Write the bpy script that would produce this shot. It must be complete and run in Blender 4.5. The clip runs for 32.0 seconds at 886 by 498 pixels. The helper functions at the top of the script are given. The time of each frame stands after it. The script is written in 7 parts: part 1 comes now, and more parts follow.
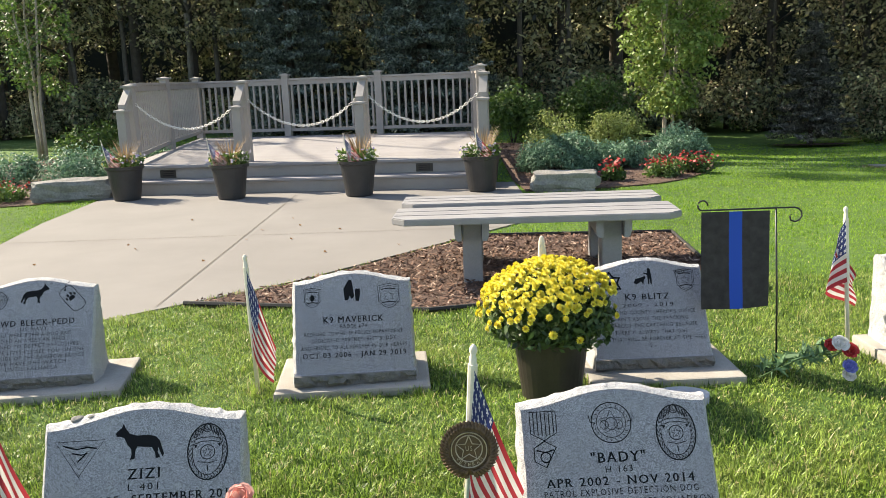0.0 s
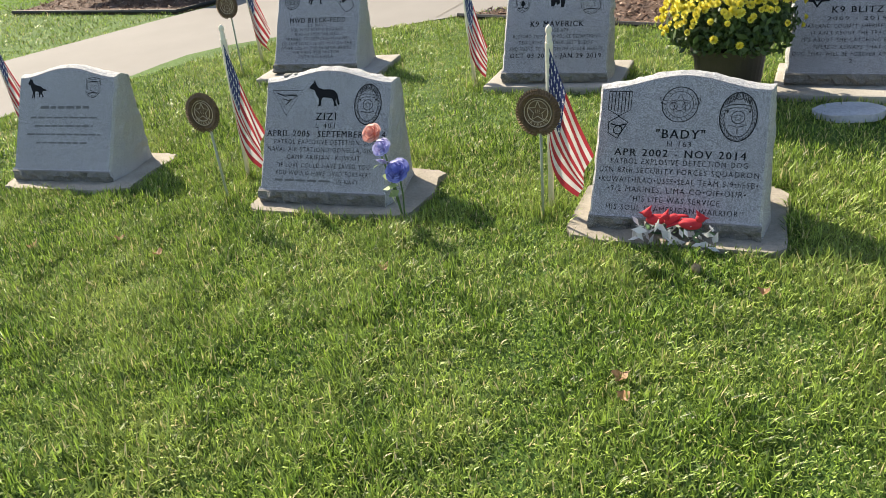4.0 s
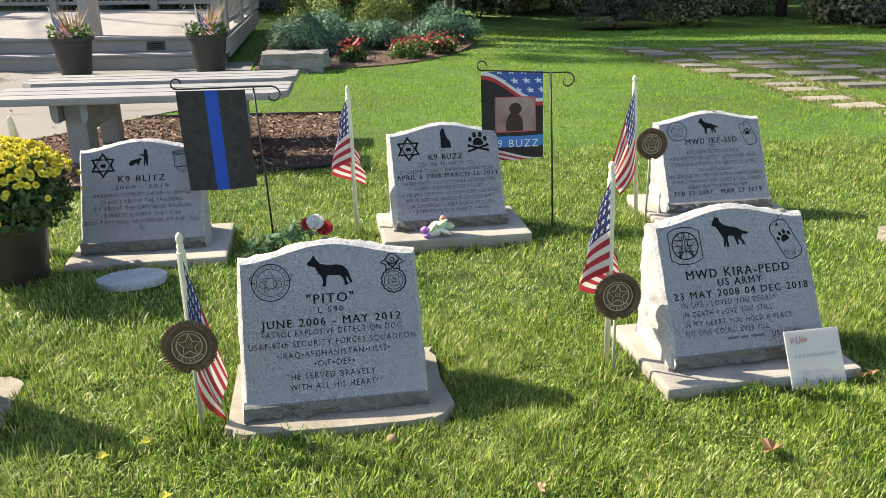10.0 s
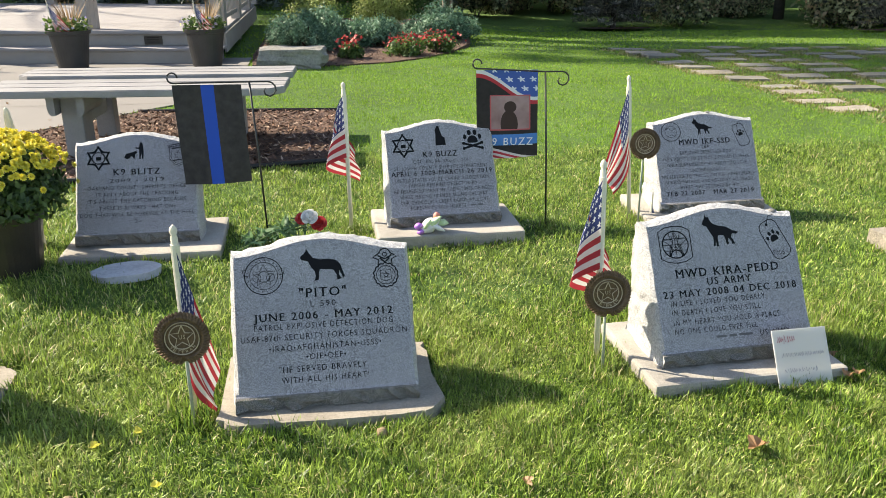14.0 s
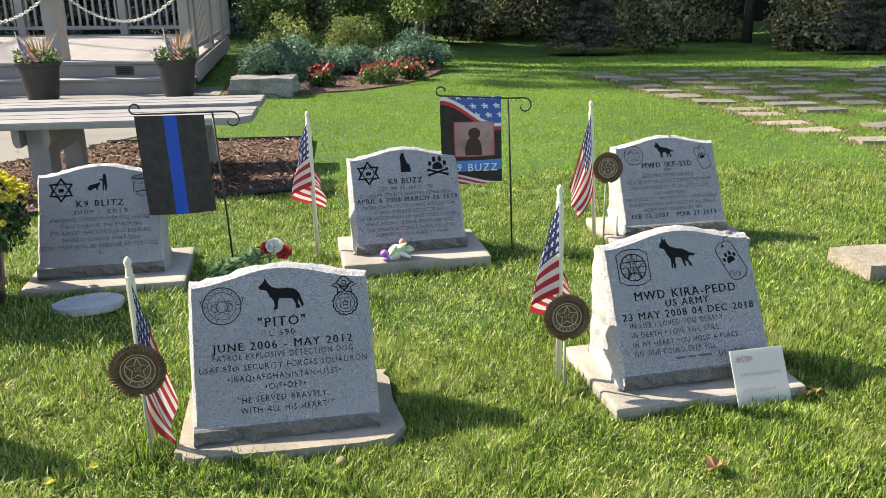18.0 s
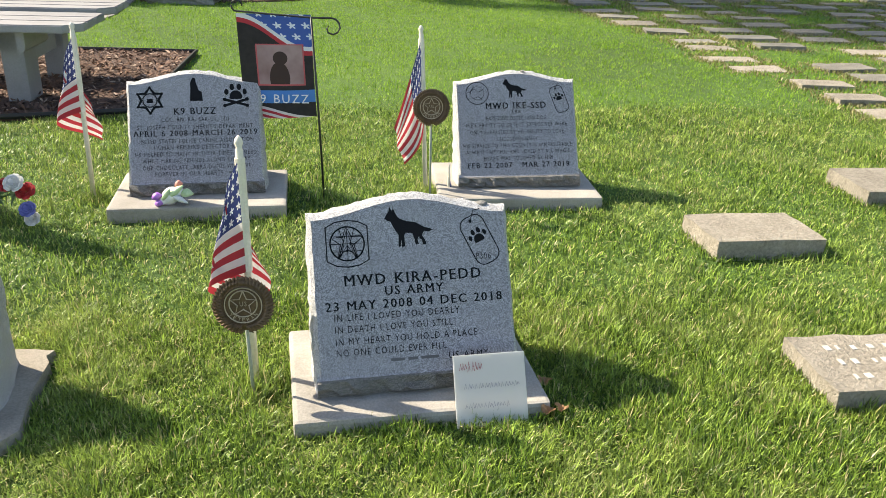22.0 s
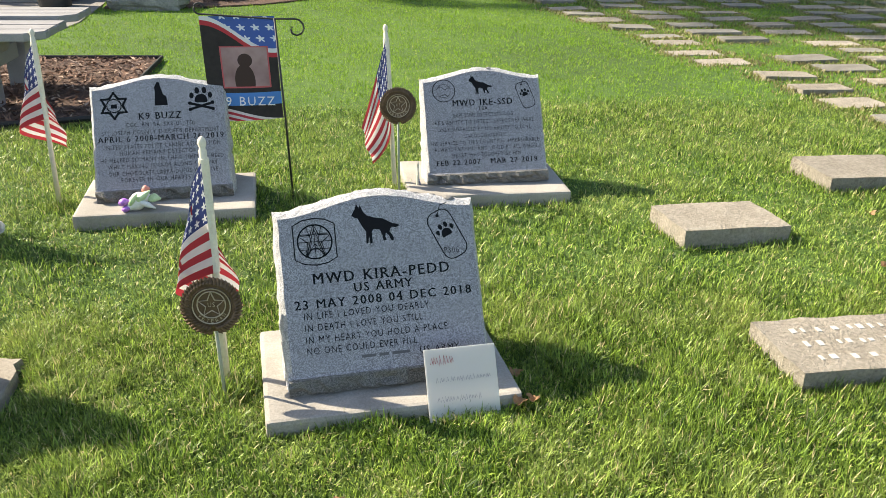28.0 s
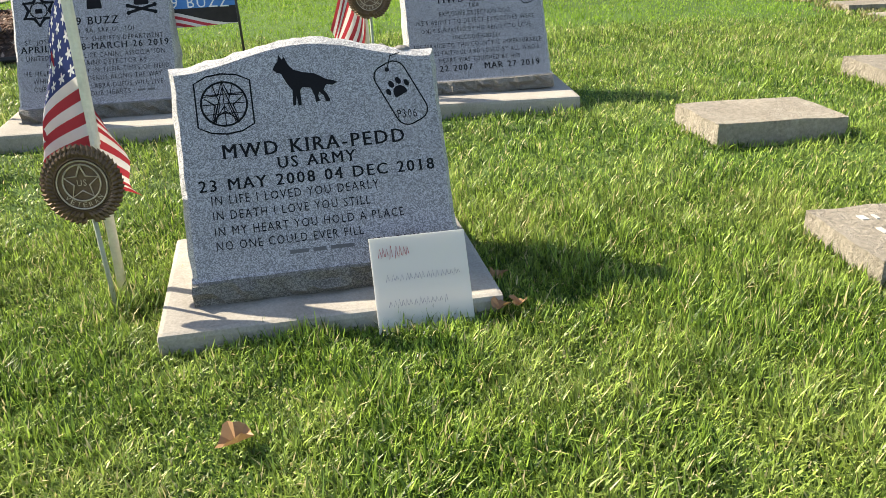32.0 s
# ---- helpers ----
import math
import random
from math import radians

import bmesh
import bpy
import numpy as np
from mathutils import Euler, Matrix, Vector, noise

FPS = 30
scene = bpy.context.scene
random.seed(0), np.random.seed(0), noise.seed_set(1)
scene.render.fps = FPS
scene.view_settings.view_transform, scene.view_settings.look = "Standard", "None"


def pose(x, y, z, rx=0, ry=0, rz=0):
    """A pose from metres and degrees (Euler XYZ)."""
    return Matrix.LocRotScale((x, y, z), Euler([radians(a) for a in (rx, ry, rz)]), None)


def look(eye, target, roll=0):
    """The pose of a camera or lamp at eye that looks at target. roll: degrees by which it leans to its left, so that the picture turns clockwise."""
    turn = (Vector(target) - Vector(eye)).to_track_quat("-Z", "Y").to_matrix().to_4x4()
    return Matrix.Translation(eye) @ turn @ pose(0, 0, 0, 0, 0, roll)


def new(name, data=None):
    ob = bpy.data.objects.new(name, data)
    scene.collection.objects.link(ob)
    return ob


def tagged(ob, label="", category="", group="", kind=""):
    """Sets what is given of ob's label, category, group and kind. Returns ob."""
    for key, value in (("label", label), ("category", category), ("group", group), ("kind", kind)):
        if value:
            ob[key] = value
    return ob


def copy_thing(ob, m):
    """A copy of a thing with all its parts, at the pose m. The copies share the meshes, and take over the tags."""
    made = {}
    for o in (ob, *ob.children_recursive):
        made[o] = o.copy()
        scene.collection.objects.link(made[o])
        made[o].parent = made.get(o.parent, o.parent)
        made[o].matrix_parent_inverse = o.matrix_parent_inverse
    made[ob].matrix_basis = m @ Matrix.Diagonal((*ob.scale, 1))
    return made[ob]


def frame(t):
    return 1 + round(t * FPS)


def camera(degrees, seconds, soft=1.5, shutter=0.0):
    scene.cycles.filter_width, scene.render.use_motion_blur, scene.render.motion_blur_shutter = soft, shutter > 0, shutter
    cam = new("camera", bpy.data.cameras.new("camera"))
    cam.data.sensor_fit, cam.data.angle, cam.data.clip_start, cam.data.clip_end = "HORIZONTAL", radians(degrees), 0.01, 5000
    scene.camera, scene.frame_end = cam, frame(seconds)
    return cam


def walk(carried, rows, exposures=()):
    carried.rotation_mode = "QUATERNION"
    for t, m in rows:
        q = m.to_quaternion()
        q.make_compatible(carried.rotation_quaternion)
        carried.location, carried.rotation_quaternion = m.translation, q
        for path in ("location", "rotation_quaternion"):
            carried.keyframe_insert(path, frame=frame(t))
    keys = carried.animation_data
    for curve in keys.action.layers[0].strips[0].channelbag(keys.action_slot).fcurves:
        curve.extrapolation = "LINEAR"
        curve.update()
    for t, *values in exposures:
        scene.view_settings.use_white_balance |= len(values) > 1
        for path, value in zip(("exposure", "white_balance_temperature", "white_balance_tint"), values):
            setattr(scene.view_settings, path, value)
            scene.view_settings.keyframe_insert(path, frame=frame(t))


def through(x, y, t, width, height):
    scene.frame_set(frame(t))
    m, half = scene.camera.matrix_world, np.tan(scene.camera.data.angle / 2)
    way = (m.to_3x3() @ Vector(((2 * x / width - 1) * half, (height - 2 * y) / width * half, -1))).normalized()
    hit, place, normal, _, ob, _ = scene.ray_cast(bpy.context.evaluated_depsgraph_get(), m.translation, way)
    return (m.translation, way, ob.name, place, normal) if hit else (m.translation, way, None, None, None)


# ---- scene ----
cam = camera(56.3, 32.0, soft=0.6)
PATH = [
    (0, (-0.06, -0.183, 1.396), (-0.176, 1.771, 0.987), -2.2),
    (0.5, (-0.065, -0.187, 1.385), (-0.146, 1.756, 0.915), -2.0),
    (1, (-0.018, -0.233, 1.386), (0.001, 1.668, 0.764), -3.1),
    (1.5, (0.138, -0.401, 1.332), (0.138, 1.44, 0.55), -4.1),
    (2, (0.276, -0.413, 1.351), (0.173, 1.388, 0.486), -4.8),
    (2.5, (0.391, -0.332, 1.349), (0.119, 1.444, 0.47), -5.6),
    (3, (0.575, -0.404, 1.3), (0.026, 1.305, 0.417), -6.2),
    (3.5, (0.746, -0.499, 1.306), (-0.024, 1.095, 0.375), -7.2),
    (5.5, (1.092, -0.559, 1.316), (-0.052, 0.834, 0.448), -6.0),
    (6, (1.077, -0.517, 1.317), (0.103, 0.989, 0.433), -4.2),
    (6.5, (1.119, -0.466, 1.309), (0.505, 1.221, 0.427), -2.1),
    (7, (1.18, -0.433, 1.325), (0.858, 1.357, 0.493), -0.7),
    (7.5, (1.334, -0.426, 1.31), (1.176, 1.416, 0.549), 0.4),
    (8, (1.473, -0.389, 1.328), (1.444, 1.474, 0.601), 0.5),
    (8.5, (1.583, -0.259, 1.326), (1.692, 1.624, 0.66), 0.4),
    (9, (1.672, -0.211, 1.327), (1.782, 1.673, 0.662), 0.1),
    (9.5, (1.719, -0.193, 1.327), (1.831, 1.684, 0.645), -0.4),
    (10, (1.72, -0.195, 1.328), (1.875, 1.679, 0.645), -0.8),
    (10.5, (1.723, -0.206, 1.33), (1.887, 1.661, 0.63), -1.0),
    (11, (1.721, -0.213, 1.328), (1.891, 1.651, 0.625), -0.8),
    (11.5, (1.72, -0.217, 1.329), (1.886, 1.649, 0.629), -0.5),
    (12, (1.725, -0.219, 1.333), (1.889, 1.65, 0.64), -0.5),
    (12.5, (1.728, -0.217, 1.329), (1.892, 1.653, 0.639), -0.3),
    (13, (1.726, -0.215, 1.325), (1.885, 1.655, 0.635), -0.1),
    (13.5, (1.724, -0.22, 1.327), (1.884, 1.652, 0.639), -0.1),
    (14, (1.729, -0.219, 1.327), (1.894, 1.652, 0.641), -0.0),
    (14.5, (1.732, -0.214, 1.326), (1.903, 1.657, 0.642), 0.1),
    (16.5, (1.731, -0.215, 1.328), (1.924, 1.661, 0.661), 0.1),
    (17, (1.722, -0.208, 1.329), (1.943, 1.663, 0.657), 0.1),
    (17.5, (1.7, -0.188, 1.322), (1.962, 1.675, 0.642), -0.7),
    (18, (1.794, -0.235, 1.335), (2.009, 1.651, 0.706), -0.5),
    (18.5, (2.033, -0.334, 1.347), (2.264, 1.571, 0.782), 0.4),
    (19, (2.211, -0.285, 1.333), (2.499, 1.624, 0.81), 1.2),
    (19.5, (2.386, -0.201, 1.351), (2.69, 1.71, 0.846), 1.4),
    (20, (2.563, -0.152, 1.348), (2.729, 1.767, 0.809), 1.2),
    (20.5, (2.668, -0.036, 1.316), (2.815, 1.846, 0.653), 1.1),
    (21, (2.676, 0.162, 1.301), (2.881, 2.018, 0.585), 1.1),
    (21.5, (2.725, 0.228, 1.285), (2.922, 2.064, 0.519), 2.2),
    (22, (2.76, 0.255, 1.287), (2.949, 2.073, 0.476), 2.1),
    (22.5, (2.764, 0.254, 1.285), (2.962, 2.072, 0.476), 2.3),
    (23, (2.772, 0.243, 1.274), (2.974, 2.063, 0.471), 2.1),
    (23.5, (2.77, 0.246, 1.278), (2.983, 2.062, 0.468), 2.1),
    (24, (2.772, 0.244, 1.277), (2.984, 2.061, 0.468), 1.7),
    (24.5, (2.77, 0.242, 1.281), (2.991, 2.061, 0.478), 1.8),
    (25, (2.774, 0.234, 1.288), (3.0, 2.052, 0.485), 1.7),
    (25.5, (2.785, 0.216, 1.303), (2.999, 2.035, 0.5), 1.2),
    (27.5, (2.794, 0.22, 1.302), (3.047, 2.024, 0.477), 1.2),
    (28, (2.781, 0.237, 1.273), (3.027, 2.051, 0.468), 1.1),
    (28.5, (2.816, 0.263, 1.292), (3.052, 2.048, 0.42), 1.6),
    (29, (2.903, 0.441, 1.119), (3.035, 2.206, 0.188), -0.5),
    (29.5, (3.004, 0.567, 0.866), (3.138, 2.34, -0.049), -1.3),
    (30, (3.036, 0.594, 0.802), (3.133, 2.373, -0.106), -2.3),
    (30.5, (3.017, 0.603, 0.785), (3.141, 2.396, -0.093), -2.7),
    (31, (2.988, 0.607, 0.81), (3.14, 2.405, -0.054), -1.8),
    (31.5, (2.974, 0.607, 0.824), (3.135, 2.411, -0.024), -1.4),
    (32, (2.993, 0.595, 0.809), (3.16, 2.412, -0.01), -1.7),
]
walk(cam, [(t, look(eye, target, roll)) for t, eye, target, roll in PATH], [(0.0, 1.30, 7200, 10), (2.0, 1.28, 7200, 10), (3.5, 1.18, 7200, 10), (5.5, 1.10, 7200, 10), (6.2, 1.12, 7200, 10), (7.2, 1.27, 7200, 10), (9.0, 1.32, 7200, 10), (32.0, 1.30, 7200, 10)])

# ---- light ----
SUN_TO = Vector((-0.52, 0.27, 0.465)).normalized()
world = bpy.data.worlds.new("sky")
scene.world = world
world.use_nodes = True
wn = world.node_tree
sky = wn.nodes.new("ShaderNodeTexSky")
sky.sky_type = "NISHITA"
sky.sun_disc = False
sky.sun_elevation = math.asin(SUN_TO.z)
sky.sun_rotation = math.atan2(SUN_TO.x, SUN_TO.y)
wn.links.new(sky.outputs["Color"], wn.nodes["Background"].inputs["Color"])
wn.nodes["Background"].inputs["Strength"].default_value = 0.122
sun_data = bpy.data.lights.new("sun", "SUN")
sun_data.energy, sun_data.angle, sun_data.color = 5.0, radians(0.55), (1.0, 0.93, 0.80)
sun = new("sun", sun_data)
sun.matrix_world = look(SUN_TO * 60, (0, 0, 0))


# ---- materials ----
def ramp(nt, fac, stops):
    n = nt.nodes.new("ShaderNodeValToRGB")
    el = n.color_ramp.elements
    while len(el) < len(stops):
        el.new(0.5)
    for e, (p, c) in zip(el, stops):
        e.position, e.color = p, (*c, 1)
    nt.links.new(fac, n.inputs["Fac"])
    return n.outputs["Color"]


def noise_tex(nt, scale, detail=4, rough=0.6, vec=None):
    n = nt.nodes.new("ShaderNodeTexNoise")
    n.inputs["Scale"].default_value, n.inputs["Detail"].default_value, n.inputs["Roughness"].default_value = scale, detail, rough
    if vec is not None:
        nt.links.new(vec, n.inputs["Vector"])
    return n.outputs["Fac"]


def math_node(nt, op, a, b=0.0, c=None):
    n = nt.nodes.new("ShaderNodeMath")
    n.operation = op
    for i, v in enumerate((a, b) if c is None else (a, b, c)):
        if isinstance(v, (int, float)):
            n.inputs[i].default_value = v
        else:
            nt.links.new(v, n.inputs[i])
    return n.outputs[0]


def mix_rgb(nt, fac, a, b, how="MIX"):
    n = nt.nodes.new("ShaderNodeMix")
    n.data_type, n.blend_type = "RGBA", how
    for sock, v in ((n.inputs[0], fac), (n.inputs[6], a), (n.inputs[7], b)):
        if isinstance(v, (int, float)):
            sock.default_value = v
        elif isinstance(v, tuple):
            sock.default_value = (*v, 1)
        else:
            nt.links.new(v, sock)
    return n.outputs[2]


def material(name, rough=0.7, metal=0.0):
    m = bpy.data.materials.new(name)
    m.use_nodes = True
    b = m.node_tree.nodes["Principled BSDF"]
    b.inputs["Roughness"].default_value, b.inputs["Metallic"].default_value = rough, metal
    return m, m.node_tree, b


def coords(nt, which="Object"):
    return nt.nodes.new("ShaderNodeTexCoord").outputs[which]


def bump(nt, b, height, strength, dist):
    n = nt.nodes.new("ShaderNodeBump")
    n.inputs["Strength"].default_value, n.inputs["Distance"].default_value = strength, dist
    nt.links.new(height, n.inputs["Height"])
    nt.links.new(n.outputs["Normal"], b.inputs["Normal"])


def mottled(name, dark, light, rough=0.7, big=2.0, fine=60.0, bump_s=0.3, bump_d=0.004, metal=0.0, vary=0.0, mid=None, mixf=0.5):
    """A surface with variation at two scales and fine relief."""
    m, nt, b = material(name, rough, metal)
    v = coords(nt)
    n1, n2 = noise_tex(nt, big, 5, 0.6, v), noise_tex(nt, fine, 6, 0.7, v)
    f = math_node(nt, "ADD", math_node(nt, "MULTIPLY", n1, 1 - mixf), math_node(nt, "MULTIPLY", n2, mixf))
    stops = [(0.34, dark), (0.66, light)] if mid is None else [(0.34, dark), (0.5, mid), (0.66, light)]
    col = ramp(nt, f, stops)
    if vary:
        info = nt.nodes.new("ShaderNodeObjectInfo")
        k = math_node(nt, "MULTIPLY_ADD", info.outputs["Random"], 2 * vary, 1 - vary)
        hs = nt.nodes.new("ShaderNodeHueSaturation")
        nt.links.new(k, hs.inputs["Value"])
        nt.links.new(col, hs.inputs["Color"])
        col = hs.outputs["Color"]
    nt.links.new(col, b.inputs["Base Color"])
    r = math_node(nt, "MULTIPLY_ADD", n2, 0.3, rough - 0.15)
    nt.links.new(r, b.inputs["Roughness"])
    if bump_s:
        bump(nt, b, n2, bump_s, bump_d)
    return m


def granite(name, base, contrast, rough, relief):
    """Speckled grey granite, with grains of 1 to 4 mm and broad clouding."""
    m, nt, b = material(name, rough)
    v = coords(nt)
    vo = nt.nodes.new("ShaderNodeTexVoronoi")
    vo.inputs["Scale"].default_value = 600
    nt.links.new(v, vo.inputs["Vector"])
    sep = nt.nodes.new("ShaderNodeSeparateColor")
    nt.links.new(vo.outputs["Color"], sep.inputs[0])
    n1 = noise_tex(nt, 280, 3, 0.7, v)
    n2 = noise_tex(nt, 5, 5, 0.6, v)
    f = math_node(nt, "ADD", math_node(nt, "MULTIPLY", sep.outputs[0], 0.5), math_node(nt, "MULTIPLY", n1, 0.5))
    lo = tuple(c * (1 - contrast) for c in base)
    hi = tuple(min(0.9, c * (1 + contrast)) for c in base)
    col = ramp(nt, f, [(0.20, tuple(c * 0.4 for c in base)), (0.38, lo), (0.55, base), (0.78, hi)])
    tone = ramp(nt, n2, [(0.3, (0.86, 0.86, 0.87)), (0.7, (1, 1, 1))])
    col = mix_rgb(nt, 1.0, col, tone, "MULTIPLY")
    nt.links.new(col, b.inputs["Base Color"])
    if relief:
        n3 = noise_tex(nt, 45, 6, 0.7, v)
        bump(nt, b, n3, relief, 0.01)
    return m


def leafy(name, dark, light, dry=None, dry_share=0.0, through=0.35, rough=0.55, patch=0.0, patch_scale=1.0, tone=0.0, bias=1.0):
    """Leaves and blades: each one its own tint, with some light through them."""
    m, nt, b = material(name, rough)
    geo = nt.nodes.new("ShaderNodeNewGeometry")
    rnd = geo.outputs["Random Per Island"]
    col = ramp(nt, math_node(nt, "POWER", rnd, bias), [(0.0, dark), (1.0, light)])
    v = coords(nt)
    if patch:
        n = noise_tex(nt, patch_scale, 5, 0.65, v)
        fac = ramp(nt, n, [(0.42, (0, 0, 0)), (0.68, (patch, patch, patch))])
        col = mix_rgb(nt, fac, col, tuple(0.5 * (a + c) for a, c in zip(light, dry or light)))
    if tone:
        t2 = noise_tex(nt, 6.5, 4, 0.65, v)
        col = mix_rgb(nt, 1.0, col, ramp(nt, t2, [(0.36, (1 - tone, 1 - 0.8 * tone, 1 - tone)), (0.62, (1, 1, 1))]), "MULTIPLY")
    if dry:
        pick = math_node(nt, "FRACT", math_node(nt, "MULTIPLY", rnd, 37.7))
        col = mix_rgb(nt, math_node(nt, "LESS_THAN", pick, dry_share), col, dry)
    nt.links.new(col, b.inputs["Base Color"])
    tr = nt.nodes.new("ShaderNodeBsdfTranslucent")
    nt.links.new(col, tr.inputs["Color"])
    mx = nt.nodes.new("ShaderNodeMixShader")
    mx.inputs[0].default_value = through
    nt.links.new(b.outputs[0], mx.inputs[1])
    nt.links.new(tr.outputs[0], mx.inputs[2])
    nt.links.new(mx.outputs[0], nt.nodes["Material Output"].inputs["Surface"])
    return m


M = {}
M["granite"] = granite("granite_honed", (0.325, 0.317, 0.343), 0.56, 0.6, 0.08)
M["rock"] = granite("granite_rock_pitched", (0.46, 0.46, 0.465), 0.4, 0.8, 0.9)
# the nosing's shade is painted in: same granite, darkened and a little browner
M["ledge"] = granite("granite_ledge_shaded", (0.185, 0.178, 0.163), 0.55, 0.85, 1.0)
M["ink"] = mottled("engraved_black", (0.004, 0.004, 0.005), (0.012, 0.012, 0.014), 0.6, 8, 300, 0.1)
M["ink_fine"] = mottled("engraved_shadow", (0.006, 0.006, 0.008), (0.018, 0.018, 0.021), 0.8, 8, 300, 0.1)
for nm in ("ink", "ink_fine"):
    M[nm].node_tree.nodes["Principled BSDF"].inputs["Specular IOR Level"].default_value = 0.1
M["worn_ink"] = mottled("worn_cut_lettering", (0.075, 0.073, 0.078), (0.13, 0.128, 0.136), 0.8, 8, 300, 0.1)
M["slab"] = mottled("concrete_base", (0.20, 0.183, 0.158), (0.41, 0.385, 0.345), 0.85, 5, 180, 0.25, vary=0.06)
M["footing"] = mottled("dirty_tan_concrete", (0.17, 0.147, 0.115), (0.37, 0.335, 0.28), 0.9, 6, 120, 0.5, 0.006, vary=0.08)
M["old_slab"] = mottled("weathered_concrete", (0.17, 0.148, 0.115), (0.38, 0.34, 0.28), 0.95, 9, 75, 1.0, 0.014, vary=0.18, mixf=0.65)
M["grey_slab"] = mottled("grey_flat_marker", (0.115, 0.108, 0.09), (0.245, 0.232, 0.20), 0.95, 7, 140, 0.5, 0.006, vary=0.15)
M["red_slab"] = mottled("reddish_flat_marker", (0.22, 0.13, 0.11), (0.38, 0.25, 0.21), 0.95, 7, 140, 0.5, 0.006)
M["patio"] = mottled("broom_finished_concrete", (0.158, 0.147, 0.138), (0.205, 0.193, 0.181), 0.9, 0.8, 160, 0.15, 0.002, mixf=0.35)
M["joint"] = mottled("dark_joint", (0.10, 0.09, 0.07), (0.16, 0.14, 0.11), 0.95, 8, 90)
M["deck"] = mottled("taupe_composite_board", (0.235, 0.22, 0.22), (0.31, 0.293, 0.293), 0.7, 3, 90, 0.15, vary=0.06)
M["deck_post"] = mottled("grey_taupe_painted_post", (0.26, 0.235, 0.22), (0.33, 0.305, 0.285), 0.65, 4, 110, 0.12, vary=0.03)
M["bench"] = mottled("weathered_grey_plastic_lumber", (0.20, 0.195, 0.20), (0.29, 0.285, 0.29), 0.6, 5, 120, 0.2, vary=0.05)
M["chain"] = mottled("white_plastic_chain", (0.62, 0.60, 0.56), (0.78, 0.76, 0.72), 0.5, 20, 200, 0)
M["planter"] = mottled("dark_brown_planter", (0.020, 0.019, 0.019), (0.036, 0.034, 0.034), 0.5, 6, 120, 0.1)
M["nursery"] = mottled("dark_plastic_nursery_pot", (0.022, 0.018, 0.016), (0.045, 0.036, 0.03), 0.4, 9, 150, 0.1)
M["soil"] = mottled("soil", (0.02, 0.014, 0.01), (0.07, 0.05, 0.035), 0.95, 30, 160, 0.8, 0.01)
M["mulch_bed"] = mottled("mulch_ground", (0.045, 0.026, 0.018), (0.16, 0.095, 0.07), 0.95, 12, 90, 0.9, 0.02)
M["boulder"] = mottled("grey_boulder", (0.13, 0.125, 0.115), (0.34, 0.325, 0.30), 0.9, 4, 40, 0.8, 0.02)
M["pale_stone"] = mottled("pale_blue_grey_stone", (0.27, 0.29, 0.33), (0.50, 0.52, 0.56), 0.8, 6, 60, 0.6, 0.008)
M["pole_wood"] = mottled("pale_painted_wood", (0.55, 0.50, 0.40), (0.74, 0.69, 0.58), 0.6, 12, 140, 0.1, vary=0.05)
M["iron"] = mottled("black_iron", (0.010, 0.010, 0.010), (0.022, 0.022, 0.022), 0.45, 40, 200, 0)
M["bronze"] = mottled("aged_bronze", (0.07, 0.043, 0.025), (0.165, 0.105, 0.063), 0.5, 60, 300, 0.2, 0.002, metal=0.55)
M["bronze_light"] = mottled("worn_bronze", (0.34, 0.27, 0.20), (0.50, 0.41, 0.31), 0.45, 60, 300, 0.1, metal=0.4)
M["rod"] = mottled("pale_green_rod", (0.20, 0.23, 0.17), (0.34, 0.37, 0.29), 0.5, 30, 200, 0)
M["card"] = mottled("white_card", (0.66, 0.66, 0.68), (0.80, 0.80, 0.82), 0.6, 6, 120, 0.03)
M["paper"] = leafy("white_paper", (0.70, 0.69, 0.67), (0.80, 0.79, 0.77), through=0.5)
M["bark"] = mottled("bark", (0.030, 0.024, 0.019), (0.085, 0.07, 0.056), 0.95, 9, 50, 0.9, 0.02)
M["grey_bark"] = mottled("grey_bark", (0.05, 0.043, 0.036), (0.15, 0.13, 0.11), 0.9, 9, 50, 0.8, 0.015, vary=0.3)
M["pale_bark"] = mottled("pale_bark", (0.20, 0.17, 0.13), (0.42, 0.38, 0.31), 0.85, 9, 50, 0.5, 0.01)
M["edging"] = mottled("black_edging", (0.010, 0.010, 0.010), (0.025, 0.023, 0.022), 0.7, 20, 90, 0.1)
M["leaf_dark"] = leafy("woodland_leaves", (0.016, 0.019, 0.008), (0.60, 0.59, 0.33), (0.50, 0.42, 0.26), 0.10, 0.5, 0.4, bias=1.55)
M["leaf_under"] = leafy("undergrowth_leaves", (0.016, 0.022, 0.009), (0.56, 0.59, 0.33), (0.44, 0.33, 0.21), 0.10, 0.45, 0.4, bias=1.5)
M["leaf_mid"] = leafy("shrub_leaves", (0.032, 0.075, 0.014), (0.120, 0.200, 0.042))
M["leaf_bright"] = leafy("young_tree_leaves", (0.07, 0.13, 0.022), (0.26, 0.36, 0.085), (0.28, 0.30, 0.08), 0.08)
M["leaf_gold"] = leafy("yellow_green_leaves", (0.15, 0.20, 0.045), (0.33, 0.39, 0.12))
M["leaf_blue"] = leafy("blue_green_juniper", (0.034, 0.090, 0.052), (0.19, 0.335, 0.205), through=0.25)
M["needles"] = leafy("spruce_needles", (0.020, 0.022, 0.017), (0.30, 0.30, 0.25), through=0.12, bias=1.8)
M["blue_needles"] = leafy("blue_spruce_needles", (0.03, 0.045, 0.036), (0.27, 0.33, 0.28), through=0.2, bias=1.5)
